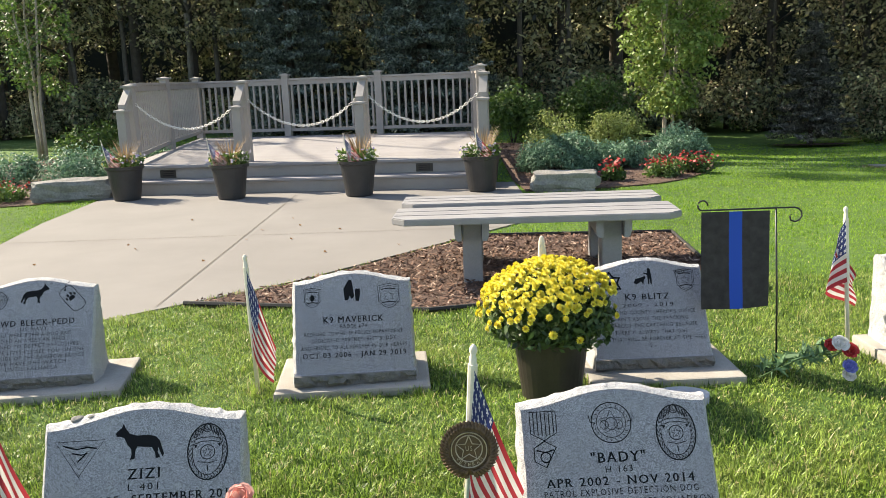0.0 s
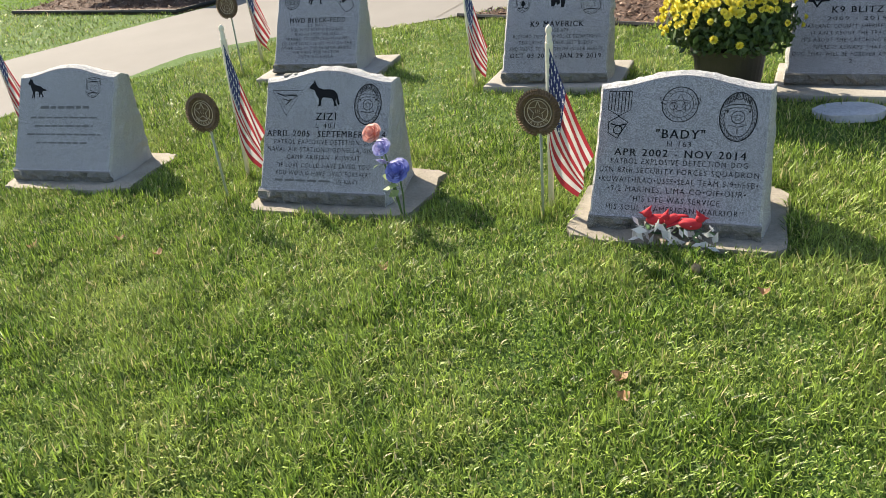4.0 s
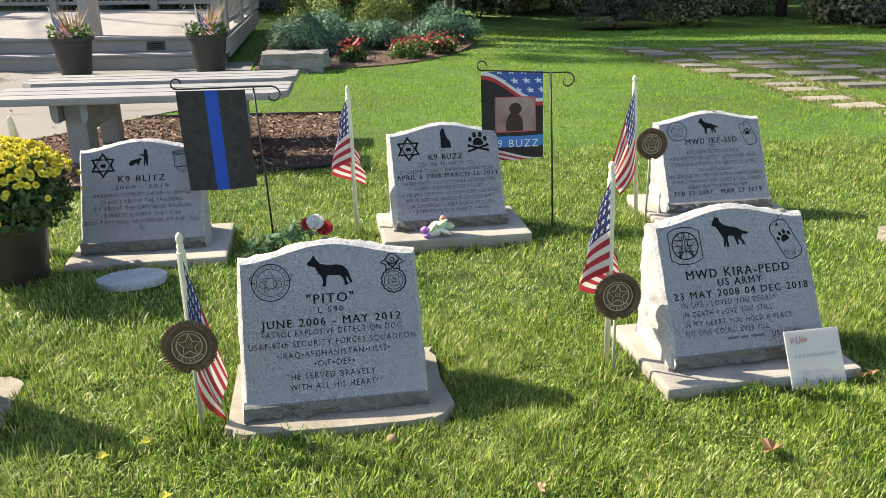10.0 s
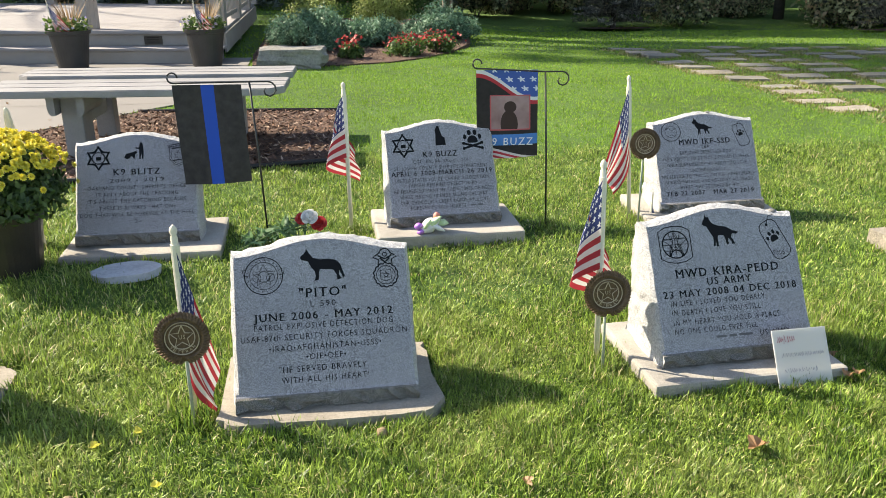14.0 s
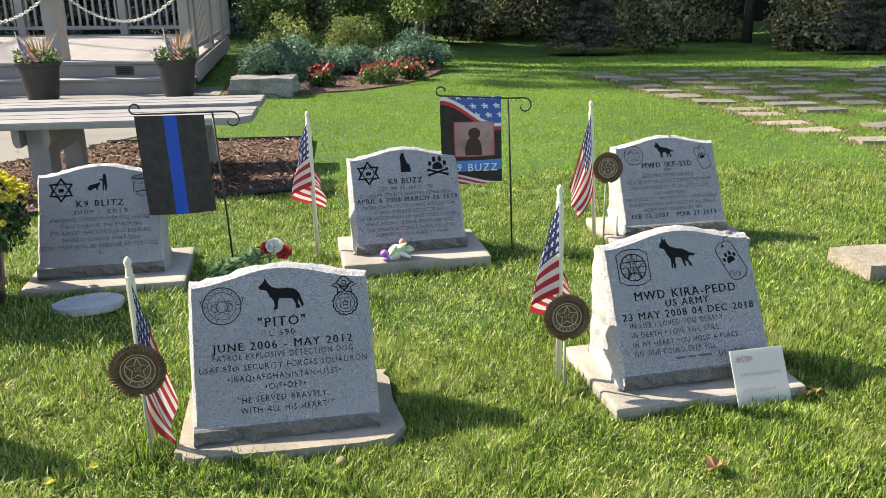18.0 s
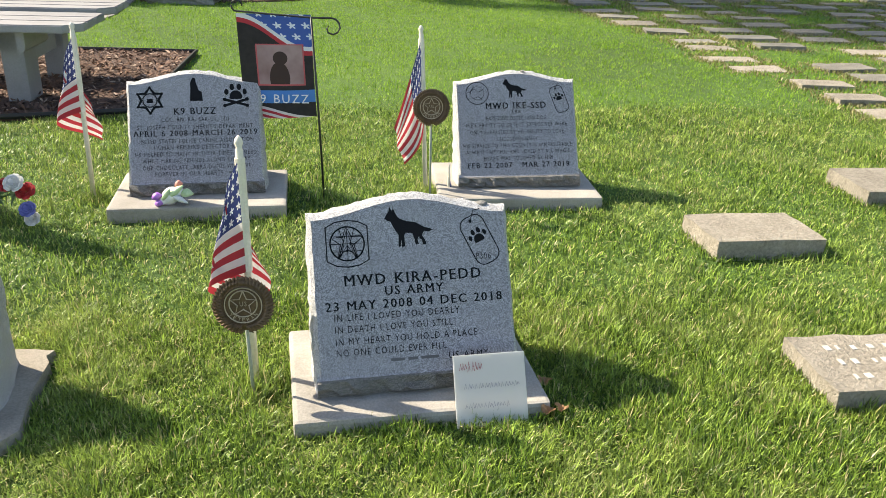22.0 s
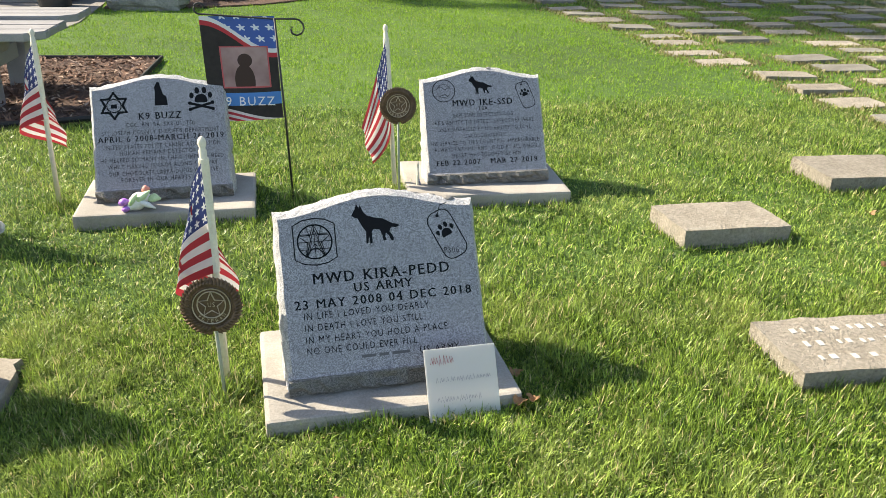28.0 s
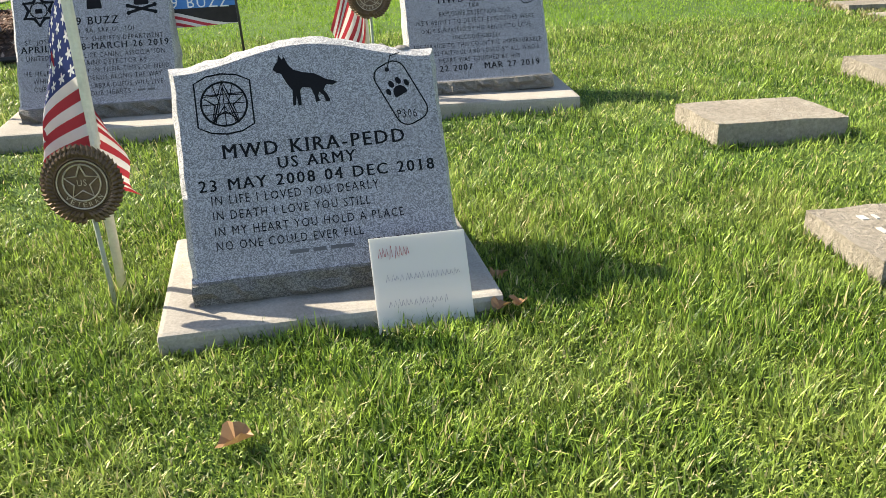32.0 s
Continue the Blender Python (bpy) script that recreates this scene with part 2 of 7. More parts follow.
M["red_flower"] = leafy("red_petals", (0.22, 0.010, 0.010), (0.45, 0.04, 0.03), through=0.2)
M["grass"] = leafy("lawn_blades", (0.016, 0.058, 0.005), (0.440, 0.610, 0.100), (0.60, 0.52, 0.27), 0.055, 0.30, 0.42, 0.42, 1.8, 0.34, 1.35)
M["far_grass"] = leafy("distant_lawn_blades", (0.120, 0.240, 0.016), (0.300, 0.480, 0.050), (0.42, 0.42, 0.14), 0.02, 0.35, 0.8, 0.2, 0.7, 0.22)
for nm in ("grass", "far_grass"):
    M[nm].node_tree.nodes["Principled BSDF"].inputs["Specular IOR Level"].default_value = 0.35
M["mum_leaf"] = leafy("chrysanthemum_leaves", (0.020, 0.045, 0.012), (0.085, 0.15, 0.042), through=0.25)
M["yellow"] = leafy("yellow_petals", (0.76, 0.64, 0.03), (0.92, 0.86, 0.20), through=0.2)
M["dead_leaf"] = leafy("dry_leaf", (0.14, 0.075, 0.035), (0.33, 0.19, 0.09), through=0.2)
M["worn_grass"] = leafy("worn_dry_blades", (0.10, 0.10, 0.03), (0.40, 0.36, 0.17), through=0.3)
M["dry_grass"] = leafy("dry_ornamental_grass", (0.20, 0.12, 0.06), (0.42, 0.30, 0.18))


def ground_material():
    m, nt, b = material("lawn_ground", 0.95)
    v = coords(nt)
    n1, n2, n3 = noise_tex(nt, 0.5, 5, 0.6, v), noise_tex(nt, 9, 6, 0.7, v), noise_tex(nt, 130, 4, 0.7, v)
    f = math_node(nt, "ADD", math_node(nt, "MULTIPLY", n1, 0.4), math_node(nt, "ADD", math_node(nt, "MULTIPLY", n2, 0.3), math_node(nt, "MULTIPLY", n3, 0.3)))
    col = ramp(nt, f, [(0.36, (0.024, 0.052, 0.007)), (0.5, (0.058, 0.122, 0.014)), (0.64, (0.10, 0.175, 0.028))])
    nt.links.new(col, b.inputs["Base Color"])
    bump(nt, b, n3, 0.6, 0.02)
    return m


M["lawn"] = ground_material()


def gz(x, y):
    """The lawn's height: a slight swell under the stones, and a gentle fall towards the woods in the north-east."""
    k = np.clip((x - 0.8) / 4.8, 0, 1)
    fall = -0.068 * np.clip(y - 11.0, 0, 9.6) * k * k * (3 - 2 * k)
    across = np.clip((x + 4.2) / 1.2, 0, 1) * np.clip((4.2 - x) / 1.0, 0, 1)
    deep = np.clip((4.9 - y) / 1.2, 0, 1) * (0.75 + 0.25 * np.clip((3.2 - y) / 0.6, 0, 1))
    return fall + (0.006 + 0.032 * np.clip((1.25 - x) / 0.7, 0, 1)) * across * deep



# ---- mesh helpers ----
def link_mesh(name, me, mats, parent=None, label="", smooth=False):
    for mt in (mats if isinstance(mats, (list, tuple)) else [mats]):
        me.materials.append(mt)
    if smooth:
        me.polygons.foreach_set("use_smooth", [True] * len(me.polygons))
    ob = new(name, me)
    if parent is not None:
        ob.parent = parent
    if label:
        ob["label"] = label
    return ob


def part(name, bm, mats, parent=None, label="", smooth=False):
    me = bpy.data.meshes.new(name)
    bm.normal_update()
    bm.to_mesh(me)
    bm.free()
    return link_mesh(name, me, mats, parent, label, smooth)


def thing(name, m, label, category, group="", kind=""):
    ob = new(name)
    ob.matrix_world = m
    ob.empty_display_size = 0.05
    return tagged(ob, label, category, group, kind)


def mesh_arrays(name, verts, faces):
    """A mesh from an (n, 3) array of places and an (m, k) array of corners."""
    me = bpy.data.meshes.new(name)
    n, (k, c) = len(verts), faces.shape
    me.vertices.add(n)
    me.vertices.foreach_set("co", np.asarray(verts, np.float32).ravel())
    me.loops.add(k * c)
    me.loops.foreach_set("vertex_index", np.asarray(faces, np.int32).ravel())
    me.polygons.add(k)
    me.polygons.foreach_set("loop_start", np.arange(0, k * c, c, dtype=np.int32))
    me.update(calc_edges=True)
    return me


def box(bm, x0, x1, y0, y1, z0, z1, bevel=0.0, mat=0):
    vs = [bm.verts.new(p) for p in ((x0, y0, z0), (x1, y0, z0), (x1, y1, z0), (x0, y1, z0), (x0, y0, z1), (x1, y0, z1), (x1, y1, z1), (x0, y1, z1))]
    fs = [bm.faces.new([vs[i] for i in q]) for q in ((3, 2, 1, 0), (4, 5, 6, 7), (0, 1, 5, 4), (1, 2, 6, 5), (2, 3, 7, 6), (3, 0, 4, 7))]
    for f in fs:
        f.material_index = mat
    if bevel:
        es = list({e for f in fs for e in f.edges})
        bmesh.ops.bevel(bm, geom=es, offset=bevel, segments=2, affect="EDGES", profile=0.6)
    return bm


def box_mesh(x0, x1, y0, y1, z0, z1, bevel=0.0):
    return box(bmesh.new(), x0, x1, y0, y1, z0, z1, bevel)


def lathe(profile, n=32):
    """A turned body from (radius, height) pairs."""
    bm = bmesh.new()
    rings = [[bm.verts.new((r * math.cos(2 * math.pi * i / n), r * math.sin(2 * math.pi * i / n), z)) for i in range(n)] for r, z in profile]
    for a, b in zip(rings, rings[1:]):
        for i in range(n):
            bm.faces.new((a[i], a[(i + 1) % n], b[(i + 1) % n], b[i]))
    bm.faces.new(rings[0][::-1])
    bm.faces.new(rings[-1])
    return bm


def tube(bm, pts, r, n=6, taper=None, mat=0):
    """A round bar along pts."""
    pts = [Vector(p) for p in pts]
    rings = []
    for i, p in enumerate(pts):
        d = (pts[min(i + 1, len(pts) - 1)] - pts[max(i - 1, 0)]).normalized()
        s = d.orthogonal().normalized() if abs(d.z) > 0.95 else d.cross(Vector((0, 0, 1))).normalized()
        t = d.cross(s)
        rr = r if taper is None else r + (taper - r) * i / max(1, len(pts) - 1)
        rings.append([bm.verts.new(p + rr * (math.cos(2 * math.pi * k / n) * s + math.sin(2 * math.pi * k / n) * t)) for k in range(n)])
    for a, b in zip(rings, rings[1:]):
        for k in range(n):
            try:
                bm.faces.new((a[k], a[(k + 1) % n], b[(k + 1) % n], b[k])).material_index = mat
            except ValueError:
                pass
    bm.faces.new(rings[0][::-1]).material_index = mat
    bm.faces.new(rings[-1]).material_index = mat
    return bm


def leaf_arrays(pts, normals, size, aspect, rng, droop=0.25):
    """A four-cornered leaf, folded along its middle, at each point."""
    n = len(pts)
    d = normals + rng.normal(0, 0.7, (n, 3))
    d /= np.linalg.norm(d, axis=1)[:, None] + 1e-9
    a = rng.normal(0, 1, (n, 3))
    s = np.cross(d, a)
    s /= np.linalg.norm(s, axis=1)[:, None] + 1e-9
    t = np.cross(d, s)
    ln = (size * rng.uniform(0.6, 1.3, n))[:, None]
    w = ln * aspect
    v = np.stack([pts - s * ln * 0.5, pts + t * w * 0.5 - d * ln * droop * 0.3, pts + s * ln * 0.5 - d * ln * droop, pts - t * w * 0.5 - d * ln * droop * 0.3], 1).reshape(-1, 3)
    return v, np.arange(4 * n).reshape(n, 4)


def clumps(centres, radii, per, rng, flat=0.8):
    """Points near the skins of balls of leaves, with the way outwards."""
    k = len(centres)
    d = rng.normal(0, 1, (k, per, 3))
    d /= np.linalg.norm(d, axis=2)[:, :, None]
    r = radii[:, None, None] * rng.uniform(0.45, 1.1, (k, per, 1))
    p = centres[:, None, :] + d * r * np.array([1, 1, flat])
    return p.reshape(-1, 3), d.reshape(-1, 3)


# ---- ground, patio, mulch ----
def sheet(name, pts, z, mats, thick=0.05):
    bm = bmesh.new()
    top = [bm.verts.new((x, y, z)) for x, y in pts]
    low = [bm.verts.new((x, y, z - thick)) for x, y in pts]
    bm.faces.new(top)
    for i in range(len(pts)):
        j = (i + 1) % len(pts)
        bm.faces.new((top[j], top[i], low[i], low[j]))
    bm.normal_update()
    return part(name, bm, mats)


lines = [-400, -200, -100, -60, -40] + list(range(-30, -5)) + [i * 0.25 for i in range(-20, 25)] + list(range(7, 41)) + [60, 100, 200, 400]
vs = np.array([(x, y, gz(x, y)) for y in lines for x in lines], np.float32)
k = len(lines)
ids = np.array([(j * k + i, j * k + i + 1, j * k + k + i + 1, j * k + k + i) for j in range(k - 1) for i in range(k - 1)])
ground = link_mesh("ground", mesh_arrays("ground", vs, ids), M["lawn"], smooth=True)
tagged(ground, "mown green lawn, dry in patches, under the stones", "lawn", kind="structure")

PATIO = [(-5.1, 10.75), (-4.85, 8.3), (-4.6, 7.0), (-4.59, 6.0), (-4.9, 5.1), (-5.55, 2.65), (-6.6, 0.2), (-9.5, -6.0), (-8.1, -6.5), (-5.2, -0.4), (-4.12, 1.71), (-3.52, 3.35),
         (-3.07, 4.25), (-2.41, 4.60), (-1.47, 5.44), (-0.92, 6.12), (-0.41, 6.77), (0.24, 7.6), (0.38, 8.7), (0.26, 10.6)]
patio = sheet("pavement", PATIO, 0.012, M["patio"])
tagged(patio, "pale tan concrete patio and walkway before the deck", "patio", kind="structure")
for a, b in (((-2.47, 9.95), (-2.22, 4.85)), ((-4.65, 7.2), (0.09, 7.35))):
    bm = bmesh.new()
    d = (Vector(b) - Vector(a)).normalized()
    s = Vector((-d.y, d.x)) * 0.004
    bm.faces.new([bm.verts.new((p.x, p.y, 0.0165)) for p in (Vector(a) - s, Vector(b) - s, Vector(b) + s, Vector(a) + s)])
    bm.normal_update()
    part("control_joint", bm, M["joint"], patio, "dark narrow joint in the concrete")

MULCH = {"bench_bed": [(-2.04, 4.86), (-0.44, 4.58), (1.46, 5.05), (1.48, 6.84), (-0.21, 6.9), (-0.87, 6.08), (-1.41, 5.40)],
         "far_bed": [(-7.34, 5.0), (-5.02, 5.02), (-4.69, 6.1), (-4.78, 6.35), (-7.49, 6.7)],
         "shrub_bed": [(0.38, 9.7), (1.3, 9.75), (2.0, 10.0), (2.45, 10.4), (2.85, 11.0), (3.2, 12.0), (3.35, 13.5), (3.2, 16.2), (0.04, 16.8), (0.25, 10.8)],
         "left_bed": [(-5.13, 10.2), (-5.77, 9.75), (-7.56, 9.3), (-9.68, 10.2), (-10.29, 14), (-8.87, 17), (-5.97, 17.0), (-5.41, 11.2)]}
rng = np.random.default_rng(3)
for nm, pts in MULCH.items():
    bed = sheet("mulch_bed", pts, 0.018, M["mulch_bed"])
    tagged(bed, "bed of dark red-brown shredded bark mulch", "mulch", kind="structure")
    # loose chips of bark
    xs, ys = [p[0] for p in pts], [p[1] for p in pts]
    n = 11000 if nm == "bench_bed" else 3200
    q = np.stack([rng.uniform(min(xs), max(xs), n), rng.uniform(min(ys), max(ys), n)], 1)
    inside = np.zeros(n, bool)
    for i in range(len(pts)):
        (x1, y1), (x2, y2) = pts[i], pts[i - 1]
        hit = ((y1 > q[:, 1]) != (y2 > q[:, 1])) & (q[:, 0] < (x2 - x1) * (q[:, 1] - y1) / (y2 - y1 + 1e-12) + x1)
        inside ^= hit
    q = q[inside]
    p3 = np.column_stack([q, 0.022 + rng.uniform(0, 0.02, len(q))])
    v, f = leaf_arrays(p3, np.tile([0, 0, 1.6], (len(q), 1)), np.full(len(q), 0.05), 0.28, rng, 0.1)
    v[:, 2] = np.maximum(v[:, 2], 0.0195)
    chips = link_mesh("bark_chip", mesh_arrays("bark_chip", v, f), leafy("bark_chips_" + nm, (0.035, 0.018, 0.013), (0.22, 0.125, 0.085), (0.40, 0.29, 0.22), 0.14, through=0.02, rough=0.9), bed)
    tagged(chips, kind="stuff")
# low plastic edging round the bench bed
bm = bmesh.new()
e = [(-2.04, 4.86), (-0.44, 4.58), (1.46, 5.05), (1.48, 6.84), (-0.21, 6.9)]
tube(bm, [(x, y, 0.03) for x, y in e], 0.016, 6)
tagged(part("edging", bm, M["edging"]), "low black plastic edging round the mulch", "edging", kind="structure")
bm = bmesh.new()
tube(bm, [(x, y, 0.028) for x, y in MULCH["far_bed"]], 0.018, 6)
tagged(part("edging", bm, M["edging"]), "low black plastic edging round the mulch", "edging", kind="structure")


# ---- wooden deck with steps ----
DECK = thing("deck", pose(0.0, 0.0, 0.0), "taupe composite deck with railings, two steps and white chains", "deck")
FR, FL, BR, BL = Vector((-0.05, 10.42)), Vector((-4.98, 10.70)), Vector((-0.30, 15.45)), Vector((-5.78, 16.2))
ZD = 0.36


def along(a, b, k):
    return a + (b - a) * k


def beam(name, a, b, w, z0, z1, mats, parent=DECK, bevel=0.006, label=""):
    """A plank from a to b in plan, w wide, between two heights."""
    a, b = Vector(a[:2]), Vector(b[:2])
    L = (b - a).length
    ob = part(name, box_mesh(-L / 2, L / 2, -w / 2, w / 2, 0, z1 - z0, bevel), mats, parent, label)
    c = (a + b) / 2
    ob.matrix_local = pose(c.x, c.y, z0, 0, 0, math.degrees(math.atan2(b.y - a.y, b.x - a.x)))
    return ob


# floor boards run across, parallel to the front edge
nb = 34
for i in range(nb):
    k0 = (i + 0.5) / nb
    beam("deck_board", along(FL, BL, k0), along(FR, BR, k0), 5.05 / nb - 0.006, ZD - 0.03, ZD, M["deck"], bevel=0)
bm = bmesh.new()
poly = [FL, FR, BR, BL]
top = [bm.verts.new((p.x, p.y, ZD - 0.035)) for p in poly]
low = [bm.verts.new((p.x, p.y, ZD - 0.2)) for p in poly]
bm.faces.new(top)
bm.faces.new(low[::-1])
for i in range(4):
    bm.faces.new((low[i], low[(i + 1) % 4], top[(i + 1) % 4], top[i]))
bmesh.ops.recalc_face_normals(bm, faces=bm.faces)
part("joist_frame", bm, M["deck_post"], DECK)
ux = (FR - FL).normalized()
uy = Vector((-ux.y, ux.x))
# fascia, risers and treads
beam("riser", FL - ux * 0.02 + uy * 0.0, FR + ux * 0.02, 0.03, 0.185, ZD - 0.032, M["deck_post"])
beam("tread", FL - uy * 0.16 - ux * 0.05, FR - uy * 0.16 + ux * 0.05, 0.34, 0.155, 0.185, M["deck"])
beam("riser", FL - uy * 0.29, FR - uy * 0.29, 0.03, 0.0, 0.153, M["deck_post"])
beam("deck_nosing", FL - uy * 0.005 - ux * 0.03, FR - uy * 0.005 + ux * 0.03, 0.10, ZD - 0.030, ZD + 0.004, M["deck"])
beam("skirt", FR + Vector((0.03, 0)), BR + Vector((0.03, 0)), 0.03, 0.10, ZD - 0.03, M["deck_post"])
for k in (0.02, 0.5, 0.97):
    c = along(FR, BR, k) - Vector((0.08, 0))
    beam("footing_post", c - Vector((0.06, 0)), c + Vector((0.06, 0)), 0.12, 0.0, 0.2, M["deck_post"])


def post(c, z0, h, w=0.13):
    p = Vector(c)
    ob = beam("post", p - ux * w / 2, p + ux * w / 2, w, z0, z0 + h, M["deck_post"])
    cap = beam("cap", p - ux * (w / 2 + 0.025), p + ux * (w / 2 + 0.025), w + 0.05, z0 + h, z0 + h + 0.03, M["deck_post"], ob)
    cap.matrix_local = pose(0, 0, h)
    top2 = part("finial", lathe([(w * 0.62, 0), (w * 0.45, 0.007), (0.012, 0.016)], 4), M["deck_post"], ob)
    top2.matrix_local = pose(0, 0, h + 0.03, 0, 0, 45)
    return ob


def railing(a, b, n):
    a, b = Vector(a), Vector(b)
    d = (b - a).normalized()
    a2, b2 = a + d * 0.06, b - d * 0.06
    beam("top_rail", a2, b2, 0.09, ZD + 1.06, ZD + 1.10, M["deck_post"])
    beam("sub_rail", a2, b2, 0.05, ZD + 0.98, ZD + 1.058, M["deck_post"], bevel=0)
    beam("bottom_rail", a2, b2, 0.05, ZD + 0.09, ZD + 0.15, M["deck_post"])
    for i in range(n):
        c = along(a2, b2, (i + 0.5) / n)
        beam("baluster", c - d * 0.018, c + d * 0.018, 0.036, ZD + 0.152, ZD + 0.978, M["deck_post"], bevel=0)


back = [along(BL, BR, k) for k in (0.0, 0.335, 0.67, 1.0)]
left = [FL + Vector((0.1, 0.35)), along(FL, BL, 0.52), BL]
right = [FR + Vector((-0.07, 0.35)), along(FR, BR, 0.38), along(FR, BR, 0.72), BR]
for c in [left[1], BL, back[1], back[2], BR, right[1], right[2]]:
    post(c, ZD, 1.15)
for a, b in zip(back, back[1:]):
    railing(a, b, 13)
for a, b in zip(left, left[1:]):
    railing(a, b, 17)
for a, b in zip(right, right[1:]):
    railing(a, b, 12)
NEWELS = [FL + ux * 0.06 + uy * 0.05, along(FL, FR, 0.335) + uy * 0.02, along(FL, FR, 0.665) + uy * 0.02, FR - ux * 0.07 + uy * 0.05]
for c in NEWELS:
    post(c, ZD, 0.72, 0.12)
    post(c + uy * 0.27, ZD, 1.04, 0.12)
    bm = bmesh.new()
    vs = []
    for s in (-0.05, 0.05):
        for y, z in ((0.0, 0.75), (0.27, 1.0), (0.27, 1.07), (0.0, 0.82)):
            vs.append(bm.verts.new((s, y, z)))
    for q in ((0, 1, 2, 3), (7, 6, 5, 4), (0, 4, 5, 1), (1, 5, 6, 2), (2, 6, 7, 3), (3, 7, 4, 0)):
        bm.faces.new([vs[i] for i in q])
    r = part("sloping_rail", bm, M["deck_post"], DECK)
    r.matrix_local = pose(c.x, c.y, ZD, 0, 0, math.degrees(math.atan2(ux.y, ux.x)))
# hanging chains of white links
for a, b in zip(NEWELS, NEWELS[1:]):
    a, b = a + uy * 0.27, b + uy * 0.27
    bm = bmesh.new()
    n = 46
    for i in range(n):
        k = (i + 0.5) / n
        p = along(a + ux * 0.06, b - ux * 0.06, k)
        z = ZD + 0.82 - 0.36 * (1 - (2 * k - 1) ** 2)
        dz = -0.36 * (-4 * (2 * k - 1)) / (b - a).length
        t = Vector((ux.x, ux.y, dz)).normalized()
        side = Vector((uy.x, uy.y, 0)) if i % 2 else t.cross(Vector((uy.x, uy.y, 0)))
        ring = []
        for j in range(9):
            ang = 2 * math.pi * j / 8
            ring.append(Vector((p.x, p.y, z)) + t * 0.029 * math.cos(ang) + side * 0.015 * math.sin(ang))
        tube(bm, ring, 0.0045, 4)
    part("chain", bm, M["chain"], DECK, "sagging chain of white plastic links")
# dark plaques on the upper riser
for k in (0.13, 0.83):
    c = along(FL, FR, k) - uy * 0.018
    pl = beam("plaque", c - ux * 0.11, c + ux * 0.11, 0.012, 0.20, 0.305, M["nursery"], DECK, 0.003, "small dark plaque with pale lettering")
    for r in range(3):
        part("lettering", box_mesh(-0.075, 0.075, -0.0075, -0.0062, 0.025 + r * 0.026, 0.034 + r * 0.026), M["ink_fine"], pl)


# ---- double bench ----
def bench(m):
    b = thing("bench", m, "weathered grey plank double bench on stout legs, over mulch", "bench")
    for y0, y1 in ((5.12, 5.62), (5.78, 6.20)):
        n = 3
        w = (y1 - y0) / n
        for i in range(n):
            cx = 0.04 if i == 0 else 0.0
            bm = bmesh.new()
            xs = (-0.66, 1.24)
            ya, yb = y0 + i * w + 0.004, y0 + (i + 1) * w - 0.004
            ch = 0.09 if i == 0 else (0.02 if i == 1 else 0.05)
            pts = [(xs[0] + ch, ya), (xs[1] - ch, ya), (xs[1], ya + ch), (xs[1], yb), (xs[0], yb), (xs[0], ya + ch)] if i == 0 else [(xs[0], ya), (xs[1], ya), (xs[1], yb), (xs[0], yb)]
            top = [bm.verts.new((x, y, 0.485)) for x, y in pts]
            low = [bm.verts.new((x, y, 0.44)) for x, y in pts]
            bm.faces.new(top)
            bm.faces.new(low[::-1])
            for q in range(len(pts)):
                bm.faces.new((low[q], low[(q + 1) % len(pts)], top[(q + 1) % len(pts)], top[q]))
            bmesh.ops.recalc_face_normals(bm, faces=bm.faces)
            bmesh.ops.bevel(bm, geom=[e for e in bm.edges if abs(e.verts[0].co.z - e.verts[1].co.z) < 1e-6], offset=0.006, segments=2, affect="EDGES")
            part("seat_plank", bm, M["bench"], b)
        for x in (-0.13, 0.80):
            part("leg", box_mesh(x - 0.066, x + 0.066, y0 + 0.15, y1 - 0.15, 0.0, 0.438, 0.012), M["bench"], b)
            for sx in (-1, 1):
                bm = bmesh.new()
                prof = [(0.068, 0.438), (0.115, 0.438), (0.115, 0.365), (0.108, 0.335), (0.095, 0.32), (0.068, 0.32)]
                fr, bk = ([bm.verts.new((x + sx * u, yy, z)) for u, z in prof] for yy in (y0 + 0.06, y1 - 0.06))
                bm.faces.new(fr)
                bm.faces.new(bk[::-1])
                for q in range(6):
                    bm.faces.new((fr[q - 1], bk[q - 1], bk[q], fr[q]))
                bmesh.ops.recalc_face_normals(bm, faces=bm.faces)
                part("bracket", bm, M["bench"], b)
    for x in (-0.13, 0.80):
        part("stretcher", box_mesh(x - 0.04, x + 0.04, 5.505, 5.885, 0.22, 0.32, 0.006), M["bench"], b)
    return b


bench(pose(-0.055, 0, 0))
FAR_BENCH = thing("bench", pose(-5.96, 5.75, 0), "weathered grey plank bench across the walkway", "bench")
part("seat_plank", box_mesh(-0.95, 0.95, -0.3, 0.0, 0.405, 0.45, 0.008), M["bench"], FAR_BENCH)
part("seat_plank", box_mesh(-0.95, 0.95, 0.01, 0.31, 0.405, 0.45, 0.008), M["bench"], FAR_BENCH)
for x in (-0.55, 0.55):
    part("leg", box_mesh(x - 0.08, x + 0.08, -0.12, 0.14, 0, 0.404, 0.01), M["bench"], FAR_BENCH)


